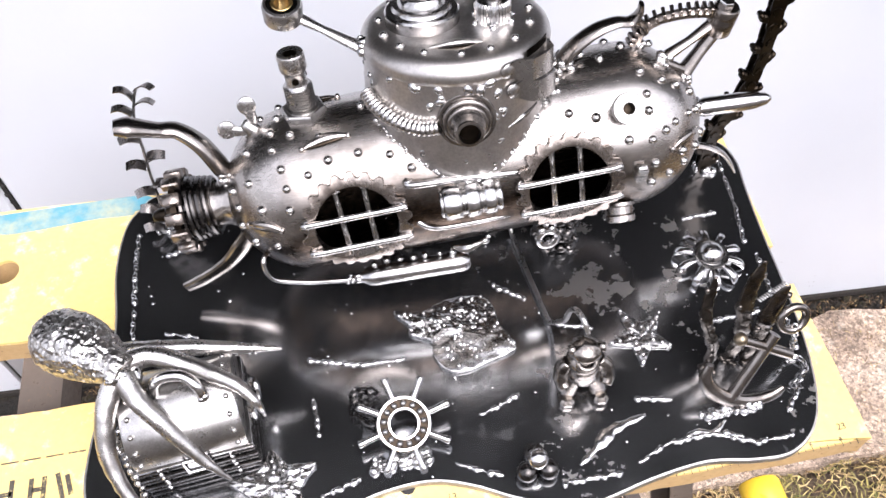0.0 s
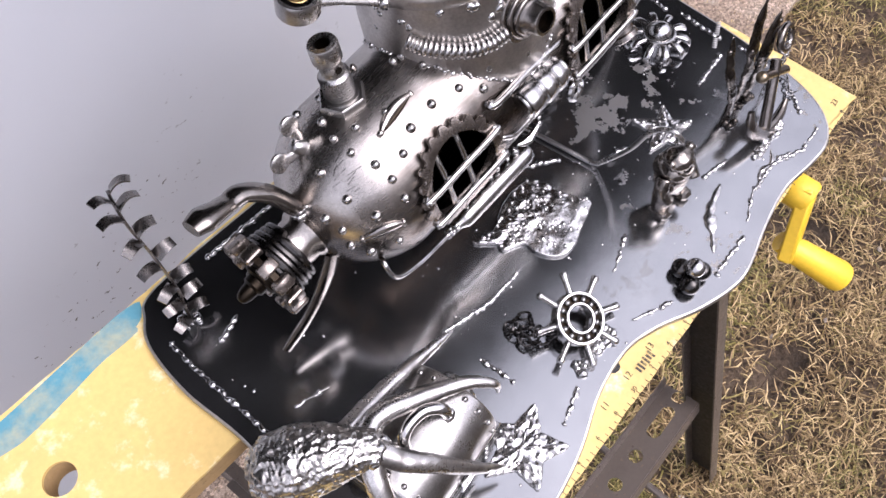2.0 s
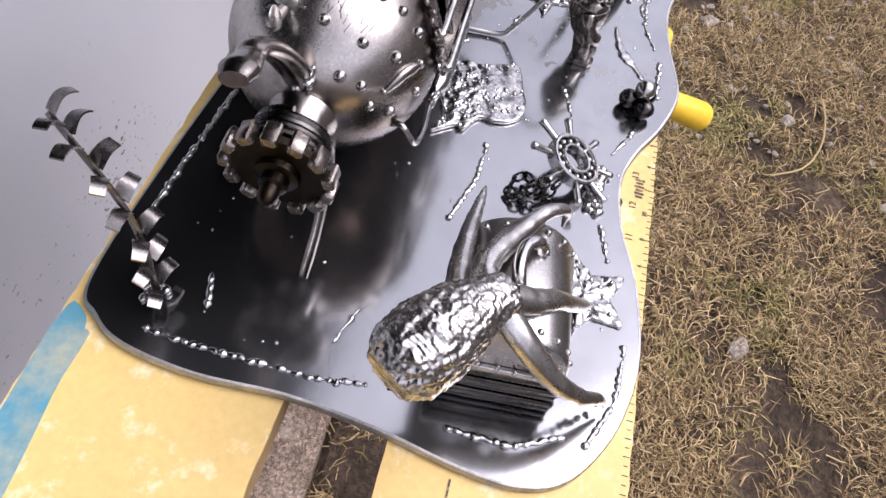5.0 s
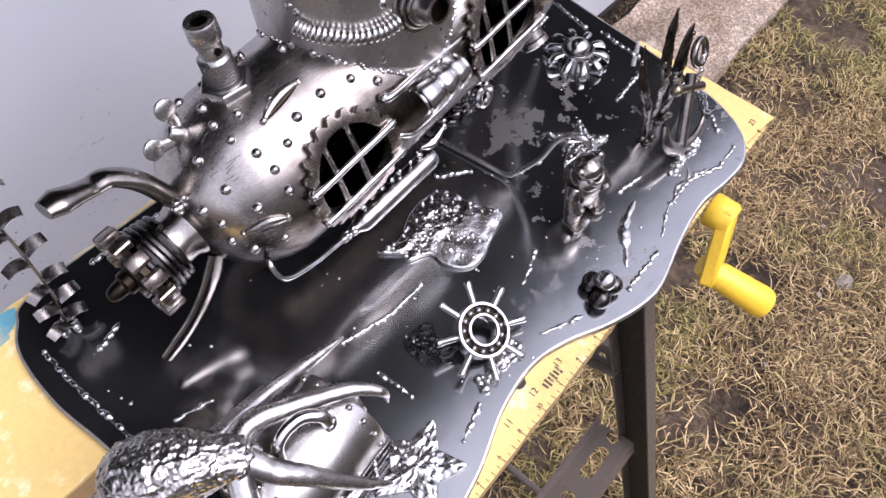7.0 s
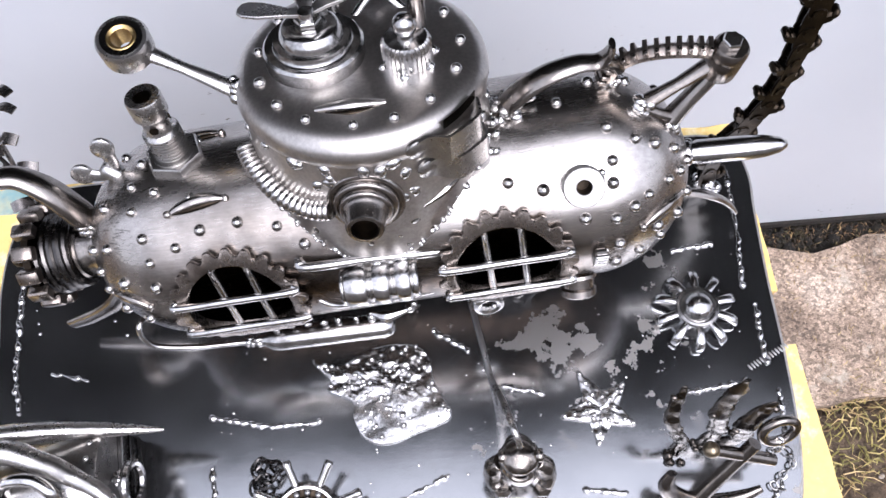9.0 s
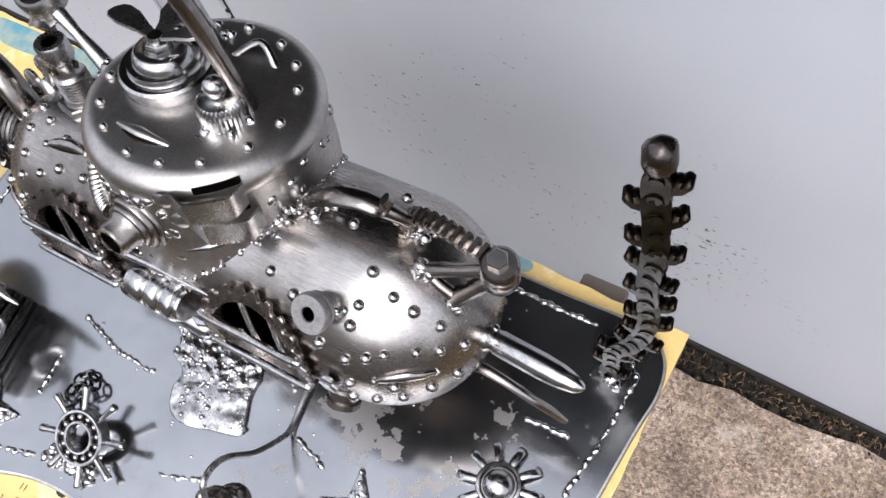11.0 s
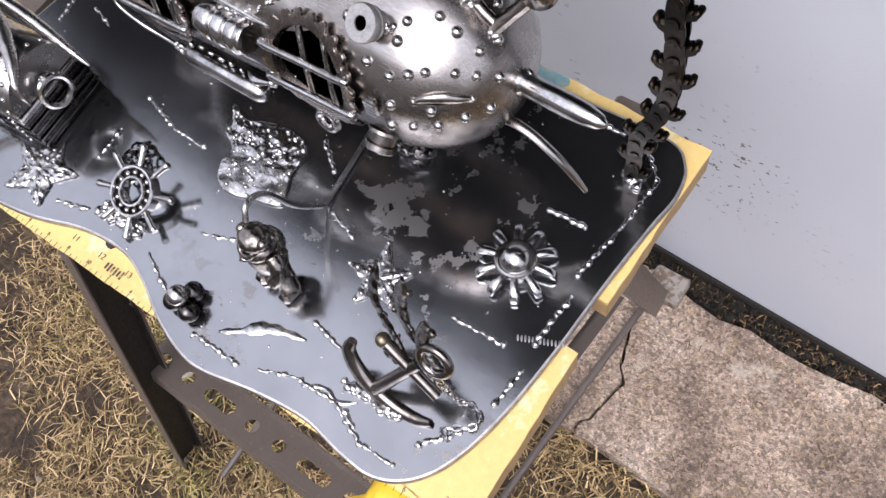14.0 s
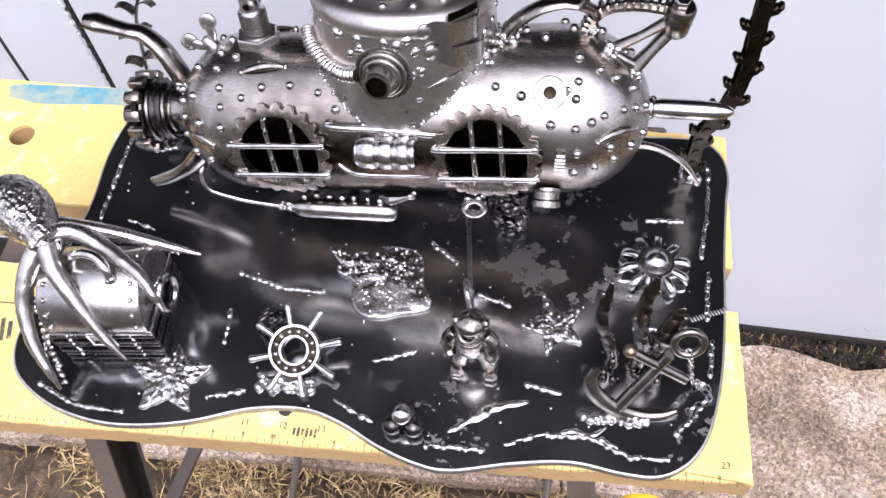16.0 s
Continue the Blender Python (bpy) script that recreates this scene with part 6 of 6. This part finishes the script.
def chain(name, base, path, long, wide, wire, mat, label, jitter=0.25):
    holder = thing(name, base, label, "chain")
    mesh = link_mesh("link", long, wide, wire, mat)
    pts = smooth_path(path, 10)
    step, s, k = long * 1.45, 0.0, 0
    for a, b in zip(pts, pts[1:]):
        s += (b - a).length
        if s >= step:
            s = 0
            m = Matrix.Translation(a) @ basis((b - a).cross(Vector((random.uniform(-jitter, jitter), random.uniform(-jitter, jitter), 1))), b - a) @ Matrix.Rotation(math.pi / 2 * (k % 2) + random.uniform(-jitter, jitter), 4, "X")
            repeat("link", mesh, m, holder)
            k += 1
    return holder


random.seed(31)
chain("link_chain", (-0.03, 0.065, TOP), [(-0.0091, 0.0484, 0.808), (-0.0156, 0.0524, 0.804), (-0.0228, 0.0572, 0.802), (-0.0271, 0.0636, 0.803), (-0.0228, 0.0700, 0.803), (-0.0178, 0.0660, 0.806), (-0.0134, 0.0716, 0.804), (-0.0192, 0.0772, 0.802), (-0.0264, 0.0756, 0.801), (-0.0221, 0.0612, 0.808), (-0.0149, 0.0604, 0.808)],
      0.0042, 0.0030, 0.0009, DARK, "heap of dark steel chain beside the ship's wheel", 0.6)


def anchor():
    foot, stem_way = Vector((0.2125, 0.0280, 0.8030)), Vector((0.0315, 0.0245, 0.0490)).normalized()
    cross = Vector((0.0505, -0.009, -0.028)).normalized()
    normal = cross.cross(stem_way)
    an = thing("anchor", (0.215, 0.03, TOP), "forged steel anchor leaning with its flukes welded down", "sculpture")

    def p(c, s, n=0.0):
        return foot + cross * c + stem_way * s + normal * n

    bm = B()
    fl = smooth_path([p(-0.0300, 0.0180), p(-0.0270, 0.0085), p(-0.0180, 0.0015), p(-0.006, -0.0018), p(0.006, -0.0018), p(0.018, 0.0015), p(0.0275, 0.0080), p(0.0330, 0.0165)], 6)
    tube(bm, fl, [0.0028, 0.0046, 0.0054, 0.0056, 0.0056, 0.0054, 0.0046, 0.0026], 12, flat=0.75, hint=normal)
    part("fluke_arc", bm, RUBBERED, an, "curved forged flukes")
    bm = B()
    tube(bm, [p(0, 0), p(0, 0.03), p(0, 0.0505)], [0.0044, 0.0038, 0.0038], 12)
    part("shank", bm, RUBBERED, an)
    bm = B()
    tube(bm, [p(-0.0205, 0.0405), p(0.0, 0.0405), p(0.0205, 0.0405)], 0.0035, 14)
    part("stock", bm, RUBBERED, an, "round dark steel cross bar")
    bm = B()
    ball(bm, Matrix.Translation(p(-0.0210, 0.0405)), 0.0044, 14)
    part("stock_end", bm, BRONZE, an, "dull bronze end knob")
    bm = B()
    torus(bm, at((0.2470, 0.0505, 0.8535), (0.05, -0.9, 0.42)), 0.0086, 0.0026, 32, 10)
    part("ring", bm, RUBBERED, an, "flat steel ring")
    bm = B()
    lumps(bm, (0.212, 0.0225, TOP + 0.0005), (0.020, 0.003, 0.0008), 40, 0.0028)
    part("weld_crust", bm, WELD, an, "thick weld foot")


anchor()
random.seed(33)
chain("anchor_chain", (0.255, 0.045, TOP), [(0.2470, 0.0475, 0.8530), (0.2500, 0.0455, 0.8420), (0.2535, 0.0455, 0.8250), (0.2575, 0.0470, 0.8080), (0.2640, 0.0500, 0.8000), (0.2695, 0.0470, 0.7995), (0.2695, 0.0400, 0.7995), (0.2610, 0.0340, 0.7995), (0.2565, 0.0300, 0.7995), (0.2625, 0.0265, 0.7995)],
      0.0024, 0.0017, 0.00055, BRIGHT, "fine steel chain hanging from the anchor ring", 0.35)


def sea_weed(base, tip, width, bends, label):
    """A broad forged blade with a wavy edge and a blunt end, on a blob of weld."""
    bm = B()
    b, t = Vector(base), Vector(tip)
    pts = [b.lerp(t, k / 8) + Vector((bends * math.sin(k * 0.9), 0.5 * bends * math.cos(k * 0.8), 0)) for k in range(9)]
    tube(bm, smooth_path(pts, 5), [width * 0.75, width * 0.95, width * 0.7, width * 1.0, width * 0.75, width * 1.0, width * 0.8, width * 0.7, width * 0.2], 14, flat=0.42, hint=(0.25, 1, 0), wobble=0.0011)
    for k in (1, 2, 4, 5, 7):
        lumps(bm, pts[k] + Vector((random.choice((-1, 1)) * width * 0.7, 0, 0)), (0.0008, 0.0008, 0.002), 2, width * 0.34)
    lumps(bm, (b.x, b.y, TOP + 0.001), (0.004, 0.004, 0.001), 8, 0.0026)
    single("sea_weed", bm, WEED, label, "sculpture", "sea weed behind the anchor")


random.seed(35)
sea_weed((0.2230, 0.0560, TOP), (0.2214, 0.0671, 0.8965), 0.0058, 0.0030, "tall forged steel blade of sea weed")
sea_weed((0.2060, 0.0520, TOP), (0.1976, 0.0714, 0.8790), 0.0046, 0.0034, "wavy forged steel blade of sea weed")
sea_weed((0.2340, 0.0540, TOP), (0.2387, 0.0592, 0.8780), 0.0066, 0.0024, "short forged steel blade of sea weed")


def sea_mine():
    c = Vector((0.2376, 0.1340, TOP))
    mine = thing("spoked_gear", c, "steel spider gear with a polished ball in its middle", "sculpture")
    bm = B()
    lathe(bm, Matrix.Translation(c), [(0, 0.0), (0.010, 0.0), (0.010, 0.006), (0.0126, 0.0080), (0.0130, 0.0095), (0.0130, 0.0108), (0.0122, 0.0120), (0.0108, 0.0122), (0.0099, 0.0114), (0.0096, 0.0100), (0, 0.0100)], 40)
    part("hub", bm, BRIGHT, mine, "bright turned ring")
    bm = B()
    ball(bm, Matrix.Translation(c + Vector((0, 0, 0.0116))), 0.0090, 28, squash=(1, 1, 0.85))
    part("ball", bm, BRIGHT, mine, "polished steel ball")
    bm = B()
    rings = []
    for r, z, w, h in ((0.0112, 0.0106, 0.0020, 0.0020), (0.0140, 0.0108, 0.0022, 0.0024), (0.0180, 0.0104, 0.0024, 0.0028), (0.0215, 0.0092, 0.0027, 0.0034), (0.0240, 0.0072, 0.0026, 0.0036), (0.0250, 0.0050, 0.0019, 0.0026)):
        rings.append([Vector((r, w * math.copysign(abs(math.cos(q)) ** 0.6, math.cos(q)), z - h * 0.5 + h * 0.7 * math.copysign(abs(math.sin(q)) ** 0.6, math.sin(q)))) for q in np.linspace(0, 2 * math.pi, 12, endpoint=False)])
    skin(bm, rings)
    spoke = mesh_of("spoke", bm, BRIGHT)
    for k in range(10):
        repeat("spoke", spoke, Matrix.Translation(c) @ Matrix.Rotation(2 * math.pi * (k + 0.3) / 10, 4, "Z"), mine)


sea_mine()


def cannon_balls():
    for k, (x, y, z) in enumerate([(0.0725, 0.0035, 0.0066), (0.0860, 0.0030, 0.0066), (0.0795, 0.0145, 0.0066), (0.0793, 0.0068, 0.0172)]):
        bm = B()
        ball(bm, Matrix.Translation((x, y, TOP + z)), 0.0066, 24)
        single("cannon_ball", bm, DARK if k < 3 else BRIGHT, "small steel cannon ball in a stack of four", "ball", "stack of cannon balls")


cannon_balls()


def star(name, centre, tips, turn, inner, height, mat, label, wrinkle, dots):
    """A hammered star with raised ridges down its arms."""
    bm = B()
    n = len(tips)
    rim, mid = [], []
    pts = []
    for k in range(n):
        a = turn + 2 * math.pi * k / n
        pts.append((a, tips[k]))
        pts.append((a + math.pi / n, inner))
    dense = []
    for (a0, r0), (a1, r1) in zip(pts, pts[1:] + [(pts[0][0] + 2 * math.pi, pts[0][1])]):
        p0, p1 = Vector((r0 * math.cos(a0), r0 * math.sin(a0), 0)), Vector((r1 * math.cos(a1), r1 * math.sin(a1), 0))
        for j in range(16):
            blunt = max(r0, r1) * 0.90
            q = p0.lerp(p1, j / 16)
            if q.length > blunt:
                q = q.normalized() * (blunt + (q.length - blunt) * 0.35)
            dense.append(q * (1 + 0.04 * noise.noise(Vector((a0, j * 0.4, 3)) * 3)))
    c = Vector(centre)
    levels = [1.0, 1.0, 0.97, 0.92, 0.86, 0.79, 0.72, 0.65, 0.58, 0.5, 0.42, 0.33, 0.24, 0.15, 0.06]
    rings = []
    for i, s in enumerate(levels):
        ring = []
        for q in dense:
            p = c + q * s
            h = 0.0 if i == 0 else 0.0016 + height * (1 - s) ** 0.5 + wrinkle * (noise.noise(p * 170) + 0.7 * noise.noise(p * 390))
            ring.append(Vector((p.x, p.y, TOP + 0.0003 + max(0, h))))
        rings.append(ring)
    skin(bm, rings)
    for k in range(n):
        a = turn + 2 * math.pi * k / n
        for f in (0.35, 0.62, 0.85)[:dots]:
            q = c + Vector((math.cos(a), math.sin(a), 0)) * tips[k] * f
            ball(bm, Matrix.Translation((q.x, q.y, TOP + 0.0022 + height * 0.6)), 0.0016, 8, 0.0003, 300, (1, 1, 0.7))
        a += math.pi / n
        q = c + Vector((math.cos(a), math.sin(a), 0)) * inner * 0.7
        ball(bm, Matrix.Translation((q.x, q.y, TOP + 0.0022 + height * 0.6)), 0.0014, 8, 0.0003, 300, (1, 1, 0.7))
    return single(name, bm, mat, label, "sculpture", "starfish")


star("starfish", (0.1718, 0.0838, 0), [0.0275, 0.0255, 0.0225, 0.0225, 0.0225], radians(112), 0.0105, 0.0010, CAST, "small hammered steel starfish with raised dots", 0.0008, 3)
star("starfish", (-0.0806, 0.0242, 0), [0.0260, 0.0310, 0.0290, 0.0300, 0.0300], radians(94), 0.0150, 0.0016, CAST, "crinkled hammered steel starfish beside the chest", 0.0016, 2)

# flatfish: a free-cut, hammered sheet
flatfish = thing("flatfish", (0.055, 0.108, TOP), "hammered and pitted flat steel fish", "sculpture")
bm = B()
shape = [(0.009, 0.134), (0.018, 0.1295), (0.027, 0.1290), (0.036, 0.1330), (0.046, 0.1365), (0.058, 0.1375), (0.070, 0.1345), (0.077, 0.1270), (0.0785, 0.1120), (0.0845, 0.0970), (0.0845, 0.0890), (0.065, 0.0835), (0.054, 0.0800), (0.042, 0.0800), (0.034, 0.0860), (0.030, 0.0960), (0.0295, 0.1065), (0.0165, 0.1140), (0.0180, 0.1195), (0.0150, 0.1240), (0.0085, 0.1320)]
dense = [p for p in smooth_path([Vector((x, y, 0)) for x, y in shape + shape[:1]], 12)][:-1]
cc = Vector((0.055, 0.108, 0))
rings = []
for i, s in enumerate([1.0, 1.0, *np.linspace(0.975, 0.05, 34)]):
    ring = []
    for q in dense:
        p = cc + (q - cc) * s
        worn = min(1.0, max(0.25, (p.y - 0.095) / 0.022))
        h = 0.0 if i == 0 else 0.0024 + 0.0018 * (1 - s) ** 0.6 + 0.0009 * noise.noise(p * 90) + worn * (0.0009 * noise.noise(p * 200) + 0.0004 * noise.noise(p * 470))
        ring.append(Vector((p.x, p.y, TOP + 0.0003 + max(0, h))))
    rings.append(ring)
skin(bm, rings)
part("body", bm, CAST, flatfish, "free-cut hammered sheet")
random.seed(41)
bm = B()
for _ in range(170):
    q = random.choice(dense)
    lumps(bm, cc + (q - cc) * random.uniform(0.1, 0.98) + Vector((0, 0, TOP + 0.0032)), (0.0015, 0.0015, 0.0002), 1, random.uniform(0.0008, 0.0018))
part("weld_crust", bm, CAST, flatfish, "small drops of melted steel")

# diver: one small cast figure
bm = B()
fig = Matrix.Translation((0.1215, 0.0545, TOP)) @ Matrix.Rotation(radians(-5), 4, "Y") @ Matrix.Rotation(radians(-6), 4, "Z") @ Matrix.Diagonal((0.95, 0.98, 0.89, 1))
ball(bm, fig @ Matrix.Translation((0.001, 0.0005, 0.0600)), 0.0098, 20, 0.0009, 260, (1.12, 1.0, 0.86))
torus(bm, fig @ Matrix.Translation((0.001, -0.0074, 0.0570)) @ Matrix.Rotation(math.pi / 2 - 0.75, 4, "X"), 0.0056, 0.0020, 18, 8, squash=0.75)
for s in (1, -1):
    lathe(bm, at(fig @ Vector((0.002 + s * 0.0078, 0.0005, 0.0625)), fig.to_3x3() @ Vector((s, 0, 0))), [(0, 0), (0.0036, 0), (0.0036, 0.0036), (0, 0.0038)], 12)
lathe(bm, fig @ Matrix.Translation((0, 0, 0.046)), [(0, 0.010), (0.0066, 0.009), (0.0105, 0.005), (0.0114, 0.002), (0.0105, 0.0), (0, -0.001)], 22)
lathe(bm, fig @ Matrix.Translation((0, 0, 0.024)), [(0, 0), (0.0095, 0.0), (0.0114, 0.006), (0.0120, 0.016), (0.0108, 0.026), (0.0066, 0.030), (0, 0.031)], 18)
for s in (1, -1):
    tube(bm, smooth_path([fig @ Vector(v) for v in ((s * 0.0095, 0, 0.046), (s * 0.0140, -0.002, 0.040), (s * 0.0152, -0.006, 0.033), (s * 0.0132, -0.0105, 0.029))], 5), [0.0048, 0.0052, 0.0046, 0.0042], 12, wobble=0.0005)
    tube(bm, smooth_path([fig @ Vector(v) for v in ((s * 0.0045, 0, 0.027), (s * 0.0085, -0.002, 0.017), (s * 0.0105, -0.004, 0.006))], 5), [0.0066, 0.0062, 0.0056], 12, wobble=0.0005)
    box(bm, fig @ Matrix.Translation((s * 0.0115, -0.0065, 0.0042)), (0.0100, 0.0150, 0.0082), 0.0024)
ball(bm, fig @ Matrix.Translation((0.0, 0.0085, 0.0435)), 0.0095, 16, 0.0006, 200, (0.85, 0.7, 1.3))
single("diver_figure", bm, FIGURE, "small cast steel figure in a round diving helmet", "sculpture")

# ---- loose ground things ----
STONES = [(0.471, -0.422, 0.018), (1.140, -0.231, 0.022), (1.076, -0.528, 0.018), (0.896, -0.729, 0.018), (0.86, -0.21, 0.015), (-0.32, -0.10, 0.018), (-0.12, -0.17, 0.011), (1.35, -0.35, 0.018), (1.42, -0.18, 0.016), (0.62, -0.86, 0.012), (-0.36, -0.05, 0.014)]
for k, (x, y, s) in enumerate(STONES):
    bm = B()
    ball(bm, Matrix.Translation((x, y, -0.003)) @ Matrix.Rotation(k * 1.3, 4, "Z"), s, 14, s * 0.75, 45 + k, (1.3, 0.85, 0.55))
    for f in bm.faces:
        f.smooth = False
    single("stone", bm, STONE, "pale field stone lying in the turf", "stone", "loose stones")
random.seed(51)
bm = B()
for _ in range(110):
    x, y = random.uniform(0.95, 1.75), random.uniform(-0.75, -0.12)
    s = random.uniform(0.003, 0.010)
    ball(bm, Matrix.Translation((x, y, -0.004)) @ Matrix.Rotation(random.uniform(0, 3), 4, "Z"), s, 8, s * 0.4, 90, (1.3, 0.9, 0.6))
for _ in range(90):
    x, y = random.uniform(-0.5, 1.2), random.uniform(-1.1, 0.15)
    s = random.uniform(0.0015, 0.005)
    ball(bm, Matrix.Translation((x, y, -0.004)) @ Matrix.Rotation(random.uniform(0, 3), 4, "Z"), s, 8, s * 0.4, 90, (1.3, 0.9, 0.6))
single("gravel", bm, STONE, "small pale gravel scattered in the turf", "gravel", kind="stuff")
bm = B()
tube(bm, smooth_path([(1.16, -0.60, 0.014), (1.08, -0.60, 0.016), (1.00, -0.585, 0.014), (0.93, -0.545, 0.014), (0.89, -0.48, 0.010)], 6), 0.0020, 7)
single("dry_stalk", bm, blades_material("straw", [(0.0, (0.45, 0.33, 0.15)), (1.0, (0.55, 0.42, 0.2))]), "long dry straw stalk lying on the turf", "stalk")


def blades(name, x, y, z0, size, width, rng, material, label, flat=0.6):
    """Short bent blades at the given places, each a narrow folded strip."""
    n = len(x)
    ang, lean = rng.uniform(0, 2 * np.pi, n), rng.uniform(0.05, flat, n)
    ln, w = rng.uniform(size[0], size[1], n), rng.uniform(width[0], width[1], n)
    bend = rng.uniform(-0.9, 0.9, n)
    out = np.stack([np.cos(ang), np.sin(ang), np.zeros(n)], 1)
    out2 = np.stack([np.cos(ang + bend), np.sin(ang + bend), np.zeros(n)], 1)
    side = np.stack([-np.sin(ang), np.cos(ang), np.zeros(n)], 1) * w[:, None]
    base = np.stack([x, y, np.full(n, z0)], 1)
    up = np.array([0, 0, 1.0])
    mid = base + out * (ln * 0.5 * np.cos(lean))[:, None] + up * (ln * 0.5 * np.sin(lean) + 0.004)[:, None]
    tip = mid + out2 * (ln * 0.5)[:, None] + up * (ln * 0.2 * np.sin(lean) - 0.002)[:, None]
    co = np.stack([base - side, base + side, mid + side, mid - side, tip], 1).reshape(-1, 3)
    i0 = np.arange(n) * 5
    faces = [(a, a + 1, a + 2, a + 3) for a in i0.tolist()] + [(a + 3, a + 2, a + 4) for a in i0.tolist()]
    me = bpy.data.meshes.new(name)
    me.from_pydata(co.tolist(), [], faces)
    me.materials.append(material)
    return tagged(new(name, me), label, name.split("_")[-1], kind="stuff")


def turf():
    """Dry grass, thick in clumps and thin on the bare earth."""
    rng = np.random.default_rng(3)
    n = 360000
    x = rng.uniform(-1.0, 2.5, n)
    y = 0.215 - rng.uniform(0, 1, n) ** 0.9 * 1.85
    d = np.array([noise.noise(Vector((a, b, 7)) * 5) + 0.7 * noise.noise(Vector((a, b, 2)) * 15) for a, b in zip(x.tolist(), y.tolist())])
    thin = np.clip(np.minimum(np.minimum(x + 1.0, 2.5 - x), y + 1.635) / 0.5, 0, 1)     # it gives way to bare earth
    keep = (d + rng.uniform(-0.45, 0.45, n) > -0.08) & (rng.uniform(0, 1, n) < thin)
    x, y = x[keep], y[keep]
    moist = np.array([noise.noise(Vector((a, b, 11)) * 3.2) + 0.5 * noise.noise(Vector((a, b, 12)) * 11) for a, b in zip(x.tolist(), y.tolist())])
    green = moist + rng.uniform(-0.2, 0.2, len(x)) > 0.27
    blades("dry_grass", x[~green], y[~green], -0.009, (0.014, 0.046), (0.0005, 0.0013), rng, GRASS, "short dry straw-coloured grass blades", 0.75)
    blades("green_grass", x[green], y[green], -0.009, (0.012, 0.036), (0.0006, 0.0014), rng, GREEN, "patches of short olive-green grass", 0.75)
    n = 4200
    x = rng.uniform(-0.6, 2.2, n)
    y = 0.534 - 0.05 * x - 0.018 - np.abs(rng.normal(0, 0.014, n)) + 0.018 * rng.uniform(0, 1, n)
    blades("wall_litter", x, y, 0.006, (0.005, 0.016), (0.0004, 0.0011), rng, LITTER, "brown straw and dead leaf litter along the wall's foot", 0.9)
    n = 2600
    x = rng.uniform(-0.6, 2.0, n)
    v = rng.uniform(0, 1, n)
    y = 0.215 + np.where(v < 0.5, rng.uniform(0, 1, n) ** 2.5 * 0.25, 0.255 - rng.uniform(0, 1, n) ** 2 * 0.2) - 0.05 * x * (v >= 0.5)
    blades("straw_litter", x, y, 0.0145, (0.004, 0.016), (0.0003, 0.0008), rng, GRASS, "bits of straw strewn on the concrete", 0.25)


turf()
